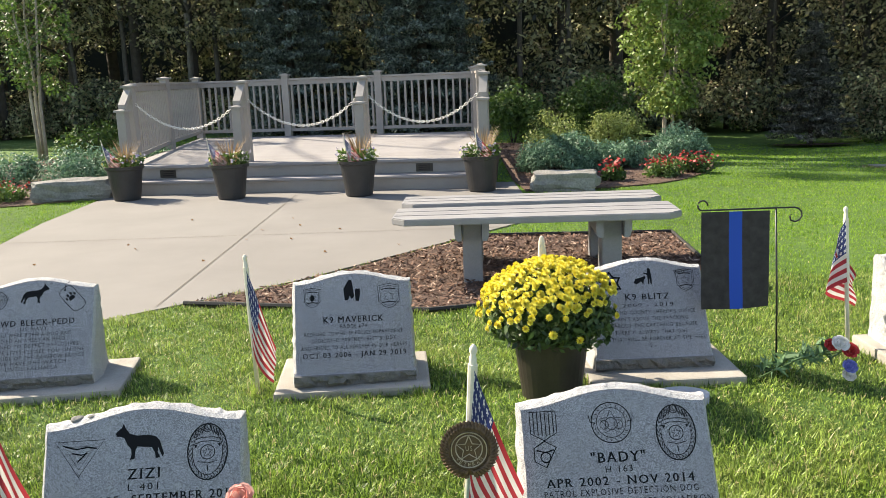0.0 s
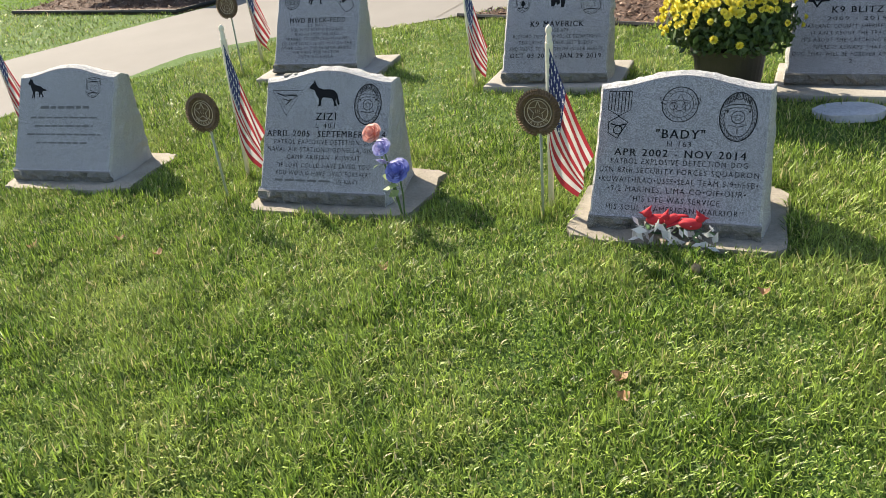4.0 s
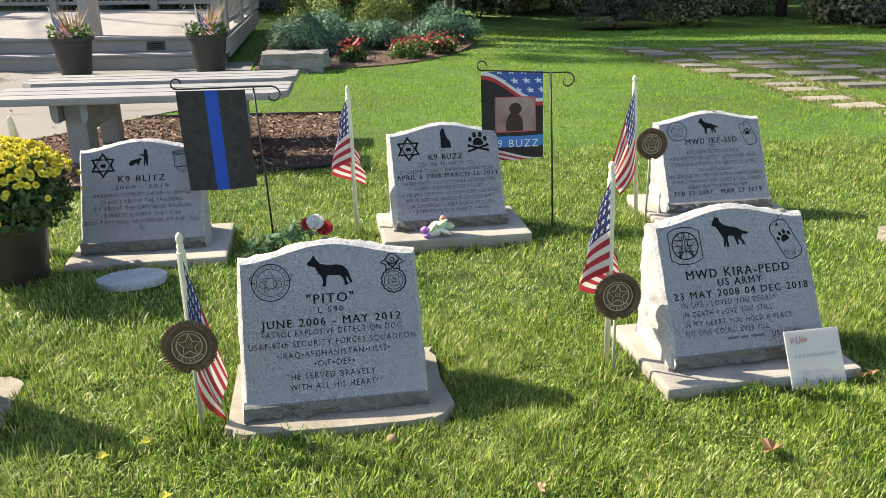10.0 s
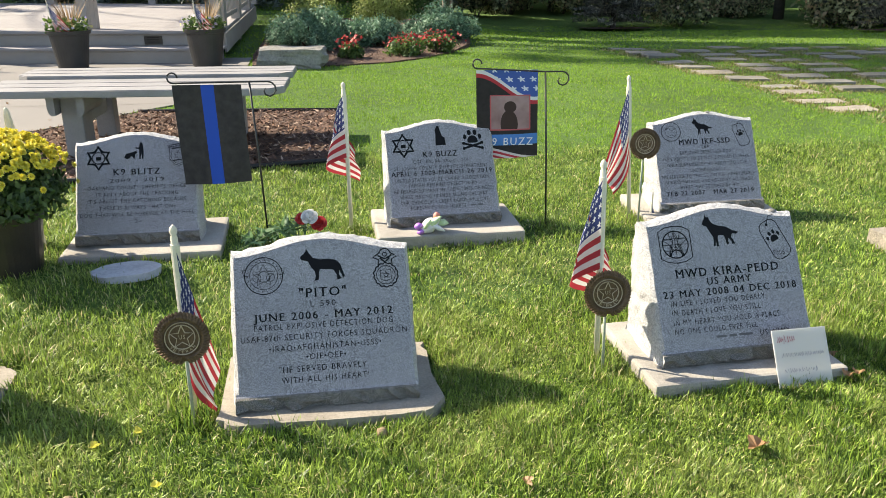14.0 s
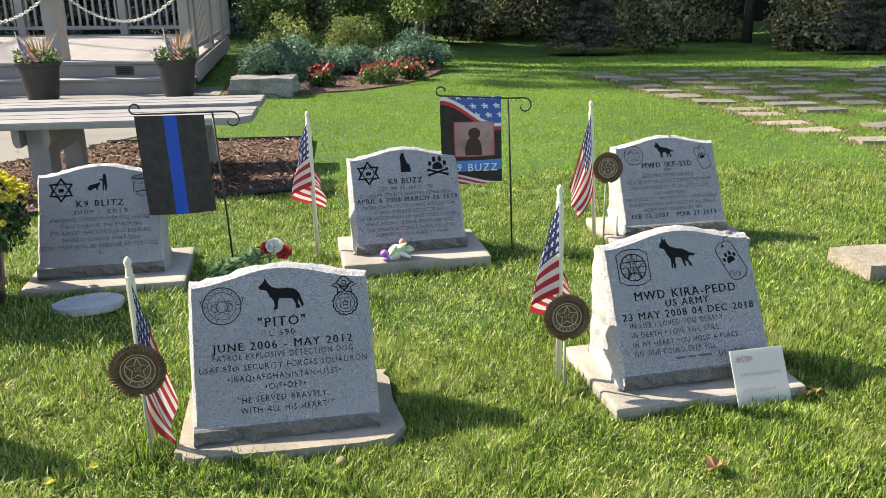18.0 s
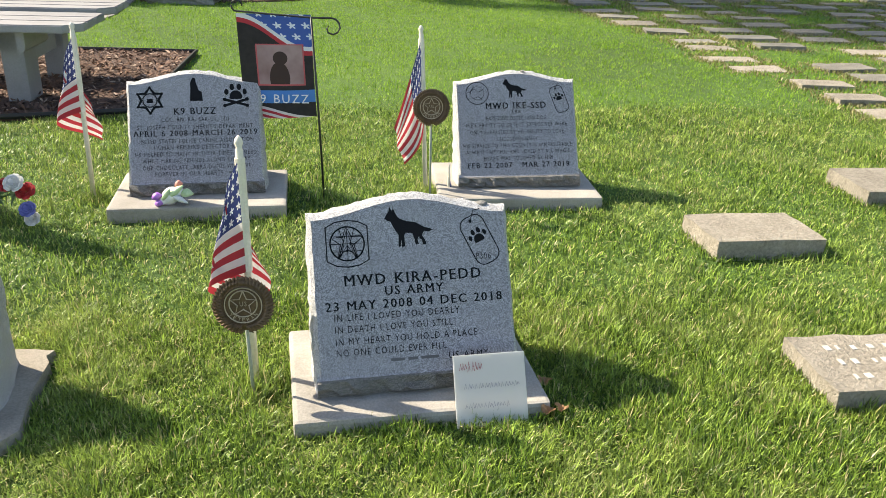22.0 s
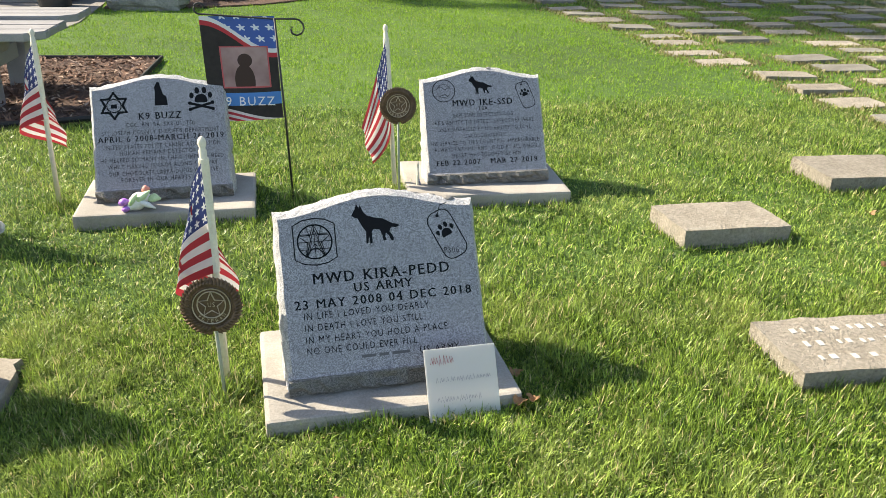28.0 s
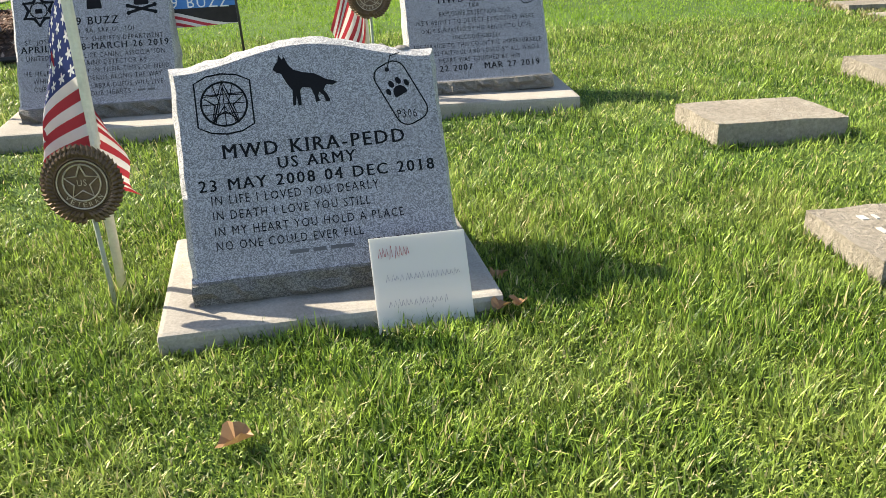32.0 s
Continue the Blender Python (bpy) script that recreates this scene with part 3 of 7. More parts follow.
# ---- boulders ----
def boulder(name, cx, cy, w, d, h, seed, rz=0):
    bm = bmesh.new()
    bmesh.ops.create_cube(bm, size=1)
    bmesh.ops.subdivide_edges(bm, edges=bm.edges, cuts=7, use_grid_fill=True)
    for v in bm.verts:
        p = v.co * 2
        q = Vector(p)
        for i in range(3):
            q[i] = math.copysign(abs(p[i]) ** 0.8, p[i])
        L = max(abs(p.x), abs(p.y), abs(p.z))
        r = q.normalized() * 0.34 + q * 0.66
        n = noise.fractal(r * 1.3 + Vector((seed, 0, 0)), 0.8, 2.0, 5) * 0.19
        r = r + r.normalized() * n
        v.co = Vector((r.x * w / 2, r.y * d / 2, (r.z * 0.5 + 0.5) * h - 0.03))
    ob = part("boulder", bm, M["boulder"])
    ob.matrix_world = pose(cx, cy, 0, 0, 0, rz)
    return tagged(ob, "flat-topped pale grey landscape boulder at the bed's edge", "boulder", "landscape boulders")


boulder("boulder", 0.84, 9.78, 0.80, 0.5, 0.26, 2.0, -2)
boulder("boulder", -5.45, 10.25, 0.98, 0.5, 0.30, 7.0, 18)


# ---- headstones ----
FACE_W, FACE_L, LEDGE, LEAN_Y, TOP_Z, DEPTH = 0.538, 0.42, 0.06, 0.2075, 0.4247, 0.29
FACE_ANG = math.atan2(TOP_Z - LEDGE, LEAN_Y)


def crown(u):
    return 0.046 * (0.5 + 0.5 * math.cos(math.pi * min(1, abs(u) / (FACE_W / 2 * 0.97)))) ** 0.9


def face_point(u, v, lift=0.0):
    """u across from the middle, v down from the corners' height (0) to the ledge (1)."""
    a = FACE_ANG
    s = (1 - v) * FACE_L
    return Vector((u, s * math.cos(a) - lift * math.sin(a), LEDGE + s * math.sin(a) + lift * math.cos(a)))


def stone_mesh(seed):
    bm = bmesh.new()
    rs = random.Random(seed)
    off = Vector((seed * 7.3, seed * 1.7, 0))
    W = FACE_W / 2
    # outline of the leaning face, from the lower left over the top to the lower right
    out = []
    for i in range(13):
        out.append((-W + 0.004 * noise.noise(off + Vector((0, i * 0.9, 0))), 1 - i / 12 * 1.0))
    nt = 36
    for i in range(1, nt):
        u = -W + 2 * W * i / nt
        out.append((u, -crown(u) / FACE_L + 0.0025 * noise.noise(off + Vector((i * 0.45, 3, 0)))))
    for i in range(13):
        out.append((W + 0.004 * noise.noise(off + Vector((5, i * 0.9, 0))), i / 12))
    front = [bm.verts.new(face_point(u * (1 - 0.009 / W), v + 0.013 / FACE_L * max(0.0, 1 - v))) for u, v in out]
    f = bm.faces.new(front)
    f.material_index = 0
    # rough sides and top, going back to an upright rear face
    K = 9
    rows = [front]
    for k in range(K):
        s = k / (K - 1)
        row = []
        for i, (u, v) in enumerate(out):
            p = face_point(u, v, -0.012)
            topward = max(0.0, 1 - v)
            back = Vector((u * (1.0 - 0.03 * s), DEPTH + 0.01 * noise.noise(off + p * 9), p.z - 0.026 * s))
            q = p.lerp(back, s)
            o = Vector((u / W if 12 <= i < len(out) - 12 else math.copysign(1, u), 0, 0.9 if 12 <= i < len(out) - 12 else 0.0)).normalized()
            chip = noise.fractal(q * 26 + off, 0.9, 2.1, 4)
            amp = 0.0012 + 0.0055 * min(1.0, 3.0 * s)
            swell = 0.012 * math.sin(math.pi * min(1, s * 1.2)) * (1 - topward * 0.6)
            q = q + o * (chip * amp + swell)
            row.append(bm.verts.new(q))
        for i in range(len(out) - 1):
            bm.faces.new((rows[-1][i + 1], rows[-1][i], row[i], row[i + 1])).material_index = 1
        rows.append(row)
    # ledge: the honed face sweeps out in a cove over a rough nosing
    L = 28
    grid = []
    for j, (z, y0, amp) in enumerate(((LEDGE, 0.0, 0.0), (LEDGE * 0.93, -0.0025, 0.0), (LEDGE * 0.86, -0.008, 0.001), (LEDGE * 0.80, -0.015, 0.004), (LEDGE * 0.55, -0.019, 0.024), (LEDGE * 0.28, -0.017, 0.026), (0.0, -0.012, 0.012))):
        row = []
        for i in range(L + 1):
            u = -W + 2 * W * i / L
            p = Vector((u * 20, z * 34, seed))
            row.append(bm.verts.new((u * (1.0 + 0.001 * j), y0 + amp * noise.fractal(p, 0.8, 2, 5), z + 0.4 * amp * noise.noise(p * 1.7 + off) * (j < 6))))
        grid.append(row)
    # the rough rows take the granite darkened for shade
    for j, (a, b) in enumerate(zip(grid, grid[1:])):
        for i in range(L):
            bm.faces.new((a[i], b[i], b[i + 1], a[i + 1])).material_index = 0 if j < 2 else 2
    # lower flanks and rear
    for sgn, col in ((-1, 0), (1, L)):
        base = [r[0] if sgn < 0 else r[-1] for r in rows]
        lowv = [bm.verts.new((v.co.x + sgn * 0.004, v.co.y, 0)) for v in base]
        for a in range(K):
            q = (base[a], lowv[a], lowv[a + 1], base[a + 1])
            bm.faces.new(q if sgn > 0 else q[::-1]).material_index = 1
        tri = [row[col] for row in grid] + [lowv[0], base[0]]
        bm.faces.new(tri).material_index = 1
    rear = rows[-1]
    bl, br = bm.verts.new((-W, DEPTH, 0)), bm.verts.new((W, DEPTH, 0))
    bm.faces.new([bl] + rear + [br]).material_index = 1
    bmesh.ops.remove_doubles(bm, verts=bm.verts, dist=0.0004)
    bmesh.ops.recalc_face_normals(bm, faces=bm.faces)
    return bm


def strip(bm, pts, w, closed=False, mat=0):
    """A flat line of width w on the face, through (u, v_metres) points."""
    pts = [Vector(p) for p in pts]
    n = len(pts)
    side = []
    for i in range(n):
        a = pts[(i - 1) % n] if closed else pts[max(i - 1, 0)]
        b = pts[(i + 1) % n] if closed else pts[min(i + 1, n - 1)]
        d = (b - a).normalized() if (b - a).length > 1e-9 else Vector((1, 0))
        s = Vector((-d.y, d.x)) * w * 0.68
        side.append((bm.verts.new((*(pts[i] + s), 0)), bm.verts.new((*(pts[i] - s), 0))))
    for i in range(n if closed else n - 1):
        j = (i + 1) % n
        bm.faces.new((side[i][0], side[i][1], side[j][1], side[j][0])).material_index = mat


def blob(bm, pts, mat=0):
    """A filled flat shape."""
    es = [bm.verts.new((x, y, 0)) for x, y in pts]
    f = bm.faces.new(es)
    f.material_index = mat


def circle(cx, cy, r, n=28, ry=None, a0=0.0, a1=2 * math.pi):
    ry = r if ry is None else ry
    k = n if a1 - a0 >= 2 * math.pi - 1e-6 else n + 1
    return [(cx + r * math.cos(a0 + (a1 - a0) * i / n), cy + ry * math.sin(a0 + (a1 - a0) * i / n)) for i in range(k)]


def star(cx, cy, r, n=5, inner=0.4, turn=90):
    return [(cx + (r if i % 2 == 0 else r * inner) * math.cos(radians(turn) + math.pi * i / n), cy + (r if i % 2 == 0 else r * inner) * math.sin(radians(turn) + math.pi * i / n)) for i in range(2 * n)]


def moved(pts, x, y, k=1.0, flip=False):
    return [(x + (-p[0] if flip else p[0]) * k, y + p[1] * k) for p in pts]


STANDING = [(-0.5, 0.19), (-0.42, 0.265), (-0.375, 0.3), (-0.345, 0.385), (-0.295, 0.29), (-0.21, 0.175), (-0.04, 0.125), (0.16, 0.135), (0.32, 0.095), (0.415, 0.0), (0.455, -0.13), (0.505, -0.265), (0.47, -0.32), (0.415, -0.21), (0.385, -0.13), (0.37, -0.22), (0.425, -0.33),
            (0.33, -0.345), (0.32, -0.24), (0.25, -0.12), (0.09, -0.105), (-0.04, -0.09), (-0.08, -0.16), (-0.095, -0.33), (-0.19, -0.345), (-0.16, -0.24), (-0.175, -0.13), (-0.255, -0.04), (-0.32, 0.095), (-0.4, 0.12), (-0.475, 0.135)]
LEVEL = [(-0.5, 0.19), (-0.455, 0.265), (-0.41, 0.32), (-0.385, 0.43), (-0.335, 0.335), (-0.305, 0.39), (-0.245, 0.245), (-0.18, 0.172), (-0.03, 0.118), (0.14, 0.09), (0.218, 0.045), (0.32, -0.02), (0.43, -0.045), (0.5, -0.082), (0.41, -0.118), (0.32, -0.10), (0.29, -0.136), (0.264, -0.19), (0.318, -0.264), (0.345, -0.336), (0.336, -0.373),
         (0.273, -0.364), (0.255, -0.282), (0.19, -0.21), (0.164, -0.273), (0.19, -0.355), (0.118, -0.364), (0.105, -0.26), (0.064, -0.136), (-0.073, -0.118), (-0.109, -0.173), (-0.109, -0.39), (-0.164, -0.4), (-0.173, -0.245), (-0.2, -0.39), (-0.245, -0.39), (-0.227, -0.155), (-0.3, -0.045), (-0.345, 0.045), (-0.373, 0.118), (-0.436, 0.136)]


def silhouette(bm, cx, cy, w, flip=False, level=False):
    blob(bm, [(x, cy + (y - cy) * 1.04) for x, y in moved(LEVEL if level else STANDING, cx, cy, w, flip)])


def seal(bm, cx, cy, r):
    strip(bm, circle(cx, cy, r, 32), 0.0022, True)
    strip(bm, circle(cx, cy, r * 0.74, 28), 0.0014, True)
    strip(bm, star(cx, cy, r * 0.62, 5, 0.5), 0.0016, True)
    strip(bm, circle(cx, cy - r * 0.05, r * 0.3, 14), 0.0014, True)
    for s in (-1, 1):
        strip(bm, circle(cx + s * r * 0.36, cy - r * 0.1, r * 0.22, 10), 0.0014, True)
        strip(bm, [(cx + s * r * 0.95, cy + r * 0.35), (cx + s * r * 1.12, cy + r * 0.4), (cx + s * r * 1.05, cy + r * 0.05), (cx + s * r * 0.8, cy + r * 0.02)], 0.0018)
    for i in range(22):
        a = 2 * math.pi * i / 22
        strip(bm, [(cx + r * 0.80 * math.cos(a), cy + r * 0.80 * math.sin(a)), (cx + r * 0.92 * math.cos(a + 0.07), cy + r * 0.92 * math.sin(a + 0.07))], 0.0014)


def wreath_badge(bm, cx, cy, w, h):
    strip(bm, circle(cx, cy, w, 36, h), 0.0026, True)
    strip(bm, circle(cx, cy - h * 0.02, w * 0.76, 30, h * 0.80), 0.0014, True)
    for i in range(34):
        a = 2 * math.pi * i / 34
        c, s = math.cos(a), math.sin(a)
        strip(bm, [(cx + w * 0.78 * c, cy + h * 0.80 * s), (cx + w * 0.90 * math.cos(a + 0.16), cy + h * 0.92 * math.sin(a + 0.16)), (cx + w * 0.99 * c, cy + h * 0.99 * s)], 0.0018)
    for k, z in ((0.44, 0.0), (0.30, 0.05)):
        strip(bm, [(cx - w * 0.62, cy + h * k), (cx - w * 0.3, cy + h * (k + 0.07)), (cx + w * 0.3, cy + h * (k + 0.07)), (cx + w * 0.62, cy + h * k)], 0.0016)
    for s in (-1, 1):
        blob(bm, [(cx + s * w * 0.50, cy + h * 0.26), (cx + s * w * 0.70, cy + h * 0.28), (cx + s * w * 0.60, cy + h * 0.14)][::s])
        for q in range(4):
            strip(bm, [(cx + s * w * (0.12 + q * 0.15), cy + h * (0.94 - q * 0.05)), (cx + s * w * (0.30 + q * 0.13), cy + h * (0.62 - q * 0.04))], 0.0018)
    strip(bm, circle(cx, cy + h * 0.84, w * 0.2, 14), 0.0018, True)
    strip(bm, circle(cx, cy - h * 0.02, w * 0.36, 18), 0.0018, True)
    strip(bm, star(cx, cy - h * 0.02, w * 0.28), 0.0016, True)
    strip(bm, [(cx - w * 0.5, cy - h * 0.34), (cx, cy - h * 0.42), (cx + w * 0.5, cy - h * 0.34)], 0.0016)
    strip(bm, [(cx, cy - h * 0.5), (cx, cy - h * 0.7)], 0.0022)


def six_star(bm, cx, cy, r):
    strip(bm, star(cx, cy, r, 6, 0.62, 90), r * 0.17, True)
    strip(bm, circle(cx, cy, r * 0.5, 20), 0.002, True)
    blob(bm, [(cx - r * 0.22, cy - r * 0.2), (cx + r * 0.22, cy - r * 0.2), (cx + r * 0.22, cy + r * 0.12), (cx - r * 0.22, cy + r * 0.12)])
    for i in range(6):
        a = radians(90 + 60 * i)
        blob(bm, circle(cx + r * 1.02 * math.cos(a), cy + r * 1.02 * math.sin(a), r * 0.1, 8))
        strip(bm, [(cx + r * 0.55 * math.cos(a - 0.3), cy + r * 0.55 * math.sin(a - 0.3)), (cx + r * 0.55 * math.cos(a + 0.3), cy + r * 0.55 * math.sin(a + 0.3))], 0.003)


def paw(bm, cx, cy, r, tilt=0.0, bones=False):
    def rot(p):
        c, s = math.cos(tilt), math.sin(tilt)
        return (cx + c * p[0] - s * p[1], cy + s * p[0] + c * p[1])
    blob(bm, [rot((0.5 * r * math.cos(a) * (1 + 0.25 * math.sin(a) ** 2), -0.22 * r + 0.36 * r * math.sin(a) - 0.10 * r * math.cos(2 * a))) for a in [2 * math.pi * i / 18 for i in range(18)]])
    for x, y, k in ((-0.72, 0.12, 0.20), (-0.28, 0.52, 0.22), (0.28, 0.52, 0.22), (0.72, 0.12, 0.20)):
        blob(bm, [rot(p) for p in circle(x * r, y * r, k * r * 0.85, 14, k * r * 1.25)])
    if bones:
        for s in (-1, 1):
            strip(bm, [rot((-0.85 * r * s, -1.0 * r)), rot((0.85 * r * s, -0.52 * r))], r * 0.15)
            for e in (-1, 1):
                blob(bm, [rot(p) for p in circle(0.88 * r * e * s, (-0.76 + 0.26 * e) * r, r * 0.15, 10)])


def tag_outline(bm, cx, cy, w, h, tilt):
    w, h = w * 1.08, h * 1.1
    pts = []
    for sx, sy, a0 in ((1, 1, 0), (-1, 1, 90), (-1, -1, 180), (1, -1, 270)):
        for i in range(5):
            a = radians(a0 + 22.5 * i)
            pts.append((sx * (w - w * 0.7) + w * 0.7 * math.cos(a), sy * (h - w * 0.7) + w * 0.7 * math.sin(a)))
    c, s = math.cos(tilt), math.sin(tilt)
    r = lambda p: (cx + c * p[0] - s * p[1], cy + s * p[0] + c * p[1])
    strip(bm, [r(p) for p in pts], 0.0022, True)
    paw(bm, *r((0, h * 0.14)), w * 0.86, tilt)
    blob(bm, [r(p) for p in circle(0, h * 0.82, w * 0.14, 8)])
    strip(bm, [r((0, h * 0.82)), r((w * 0.6, h * 1.15)), r((w * 1.2, h * 1.1))], 0.0016)
    return r((0, -h * 0.68))


def shield(bm, cx, cy, w, h, fill=False):
    o = [(-0.5, 0.42), (-0.25, 0.46), (0, 0.5), (0.25, 0.46), (0.5, 0.42), (0.46, 0.0), (0.48, -0.2), (0.25, -0.42), (0, -0.5), (-0.25, -0.42), (-0.48, -0.2), (-0.46, 0.0)]
    strip(bm, [(cx + x * w, cy + y * h) for x, y in o], 0.0020, True)
    strip(bm, [(cx + x * w * 0.82, cy + y * h * 0.84) for x, y in o], 0.0012, True)
    strip(bm, star(cx, cy - h * 0.03, w * 0.26, 6, 0.55), 0.0016, True)
    for k in (0.27, -0.28):
        strip(bm, [(cx - w * 0.33, cy + h * k), (cx, cy + h * (k + 0.04)), (cx + w * 0.33, cy + h * k)], 0.0035)
    if fill:
        blob(bm, circle(cx, cy - h * 0.02, w * 0.13, 14, h * 0.16))


def on_face(name, bm, stone, mats, label="", lift=0.0006):
    """Lays a flat drawing, in metres from the middle of the corners' line, on the leaning face."""
    me = bpy.data.meshes.new(name)
    bm.normal_update()
    for f in bm.faces:
        if f.normal.z < 0:
            f.normal_flip()
    bm.to_mesh(me)
    bm.free()
    ob = link_mesh(name, me, mats, stone, label)
    o = face_point(0, 0, lift)
    ob.matrix_local = Matrix.Translation(o) @ pose(0, 0, 0, math.degrees(FACE_ANG))
    return ob


def letters(text, width, height, weight=0.03):
    """The text as a flat mesh, fitted to the width and height given, centred on its middle;
    with a weight it is drawn twice, a hair apart, for broader strokes, and gets serifs."""
    cu = bpy.data.curves.new("inscription", "FONT")
    cu.body, cu.align_x, cu.resolution_u, cu.space_character, cu.space_word = text, "CENTER", 2, 1.22, 1.15
    cu.size = 1
    tmp = new("inscription", cu)
    me = bpy.data.meshes.new_from_object(tmp.evaluated_get(bpy.context.evaluated_depsgraph_get()))
    bpy.data.objects.remove(tmp)
    bpy.data.curves.remove(cu)
    co = np.empty(len(me.vertices) * 3, np.float32)
    me.vertices.foreach_get("co", co)
    co = co.reshape(-1, 3)
    lo, hi = co.min(0), co.max(0)
    co[:, 0] = (co[:, 0] - (lo[0] + hi[0]) / 2) * width / max(1e-6, hi[0] - lo[0])
    co[:, 1] = co[:, 1] * height / 0.70 - height / 2
    me.vertices.foreach_set("co", co.ravel())
    me.update()
    if weight:
        bm = bmesh.new()
        bm.from_mesh(me)
        bm.from_mesh(me)
        bm.verts.ensure_lookup_table()
        for v in bm.verts[len(co):]:
            v.co += Vector((height * weight, 0, 0.0002))
        # feet of the upright strokes
        feet = []
        for e in me.edges:
            p, q = (me.vertices[i].co for i in e.vertices)
            if abs(p.y - q.y) < 0.004 * height and abs(p.y) > 0.42 * height and abs(p.x - q.x) < 0.30 * height:
                feet.append((min(p.x, q.x), max(p.x, q.x), p.y))
        for x0, x1, y in feet:
            t = math.copysign(0.055 * height, -y)
            bm.faces.new([bm.verts.new((x, yy, 0.0003)) for x, yy in ((x0 - 0.09 * height, y), (x1 + 0.12 * height, y), (x1 + 0.12 * height, y + t), (x0 - 0.09 * height, y + t))])
        bm.to_mesh(me)
        bm.free()
    return me


def inscribe(stone, text, v, width, height, u=0.0, bold=False):
    if text.startswith("#"):
        bm = bmesh.new()
        n = max(2, len(text) // 6 + 1)
        x = -width / 2
        rs = random.Random(len(text) + int(v * 100))
        while x < width / 2 - 0.01:
            w = rs.uniform(0.02, 0.05)
            w = min(w, width / 2 - x)
            blob(bm, [(x, -height * 0.22), (x + w, -height * 0.22), (x + w, height * 0.22), (x, height * 0.22)])
            x += w + 0.009
        me = bpy.data.meshes.new("inscription")
        bm.normal_update()
        bm.to_mesh(me)
        bm.free()
    else:
        me = letters(text, width, height, 0.05 if bold else 0.0)
    ob = tagged(link_mesh("inscription", me, M["worn_ink"] if text.startswith("#") else M["ink"] if bold else M["ink_fine"], stone), kind="stuff")
    o = face_point(u, v, 0.0006)
    ob.matrix_local = Matrix.Translation(o) @ pose(0, 0, 0, math.degrees(FACE_ANG))
    return ob


B, F = 0.0235, 0.0178   # heights of the serif names and of the plain lines
STONES = []


def headstone(x, y, z, rz, roll, seed, label, lines, art):
    st = thing("headstone", pose(x, y, z, 0, -roll, rz), label, "headstone", "granite headstones")
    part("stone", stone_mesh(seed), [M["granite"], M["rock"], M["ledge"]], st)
    for n, row in enumerate(lines):
        text, v, w = row[:3]
        bold = row[3] if len(row) > 3 else False
        u = row[4] if len(row) > 4 else 0.0
        inscribe(st, text, v, w * FACE_W, (0.0285 if n == 0 else B) if bold else F, u * FACE_W, bold)
    bm = bmesh.new()
    art(bm, st)
    for lo, hi in ((-1, -0.085), (-0.085, 0.085), (0.085, 1)):
        one = bm.copy()
        bmesh.ops.delete(one, geom=[f for f in one.faces if not lo <= f.calc_center_median().x < hi], context="FACES")
        if one.faces:
            on_face("emblem", one, st, M["ink"], "black engraved emblem")
    bm.free()
    STONES.append(st)
    return st


def base(x, y, rz, w, d, h, round_=False, seed=0):
    """A poured concrete foot: a neat slab, or a ragged one flush with the grass."""
    bm = bmesh.new()
    rs = random.Random(seed)
    if round_:
        pts = [(w / 2 * math.copysign(abs(math.cos(a)) ** 0.28, math.cos(a)) * (1 + 0.05 * rs.uniform(-1, 1)), d / 2 * math.copysign(abs(math.sin(a)) ** 0.28, math.sin(a)) * (1 + 0.05 * rs.uniform(-1, 1))) for a in [2 * math.pi * i / 28 for i in range(28)]]
        top = [bm.verts.new((a, b, h)) for a, b in pts]
        low = [bm.verts.new((a * 1.02, b * 1.02, -0.02)) for a, b in pts]
        bm.faces.new(top)
        for i in range(28):
            bm.faces.new((low[i], low[(i + 1) % 28], top[(i + 1) % 28], top[i]))
    else:
        box(bm, -w / 2, w / 2, -d / 2, d / 2, -0.02, h, 0.012)
    ob = part("concrete_base", bm, M["footing" if round_ else "slab"])
    ob.matrix_world = pose(x, y, 0, 0, 0, rz)
    return tagged(ob, "ragged concrete footing flush with the grass" if round_ else "smooth pale concrete base slab under a headstone", "base slab", "concrete bases")


GREY = "grey granite headstone with rough edges, "


def nudge(bm, first, dx, dy):
    """Moves what was drawn since there were that many corners."""
    for v in list(bm.verts)[first:]:
        v.co += Vector((dx, dy, 0))


def art_zizi(bm, st):
    strip(bm, [(-0.235, -0.028), (-0.105, -0.028), (-0.17, -0.125)], 0.0022, True)
    strip(bm, [(-0.21, -0.043), (-0.13, -0.043), (-0.17, -0.105)], 0.0014, True)
    strip(bm, [(-0.215, -0.038), (-0.18, -0.05), (-0.15, -0.046), (-0.125, -0.05)], 0.003)
    strip(bm, [(-0.19, -0.06), (-0.165, -0.066), (-0.15, -0.06), (-0.175, -0.085)], 0.003)
    nudge(bm, 0, -0.002, -0.017)
    silhouette(bm, -0.012, -0.058, 0.132)
    wreath_badge(bm, 0.172, -0.097, 0.054, 0.076)


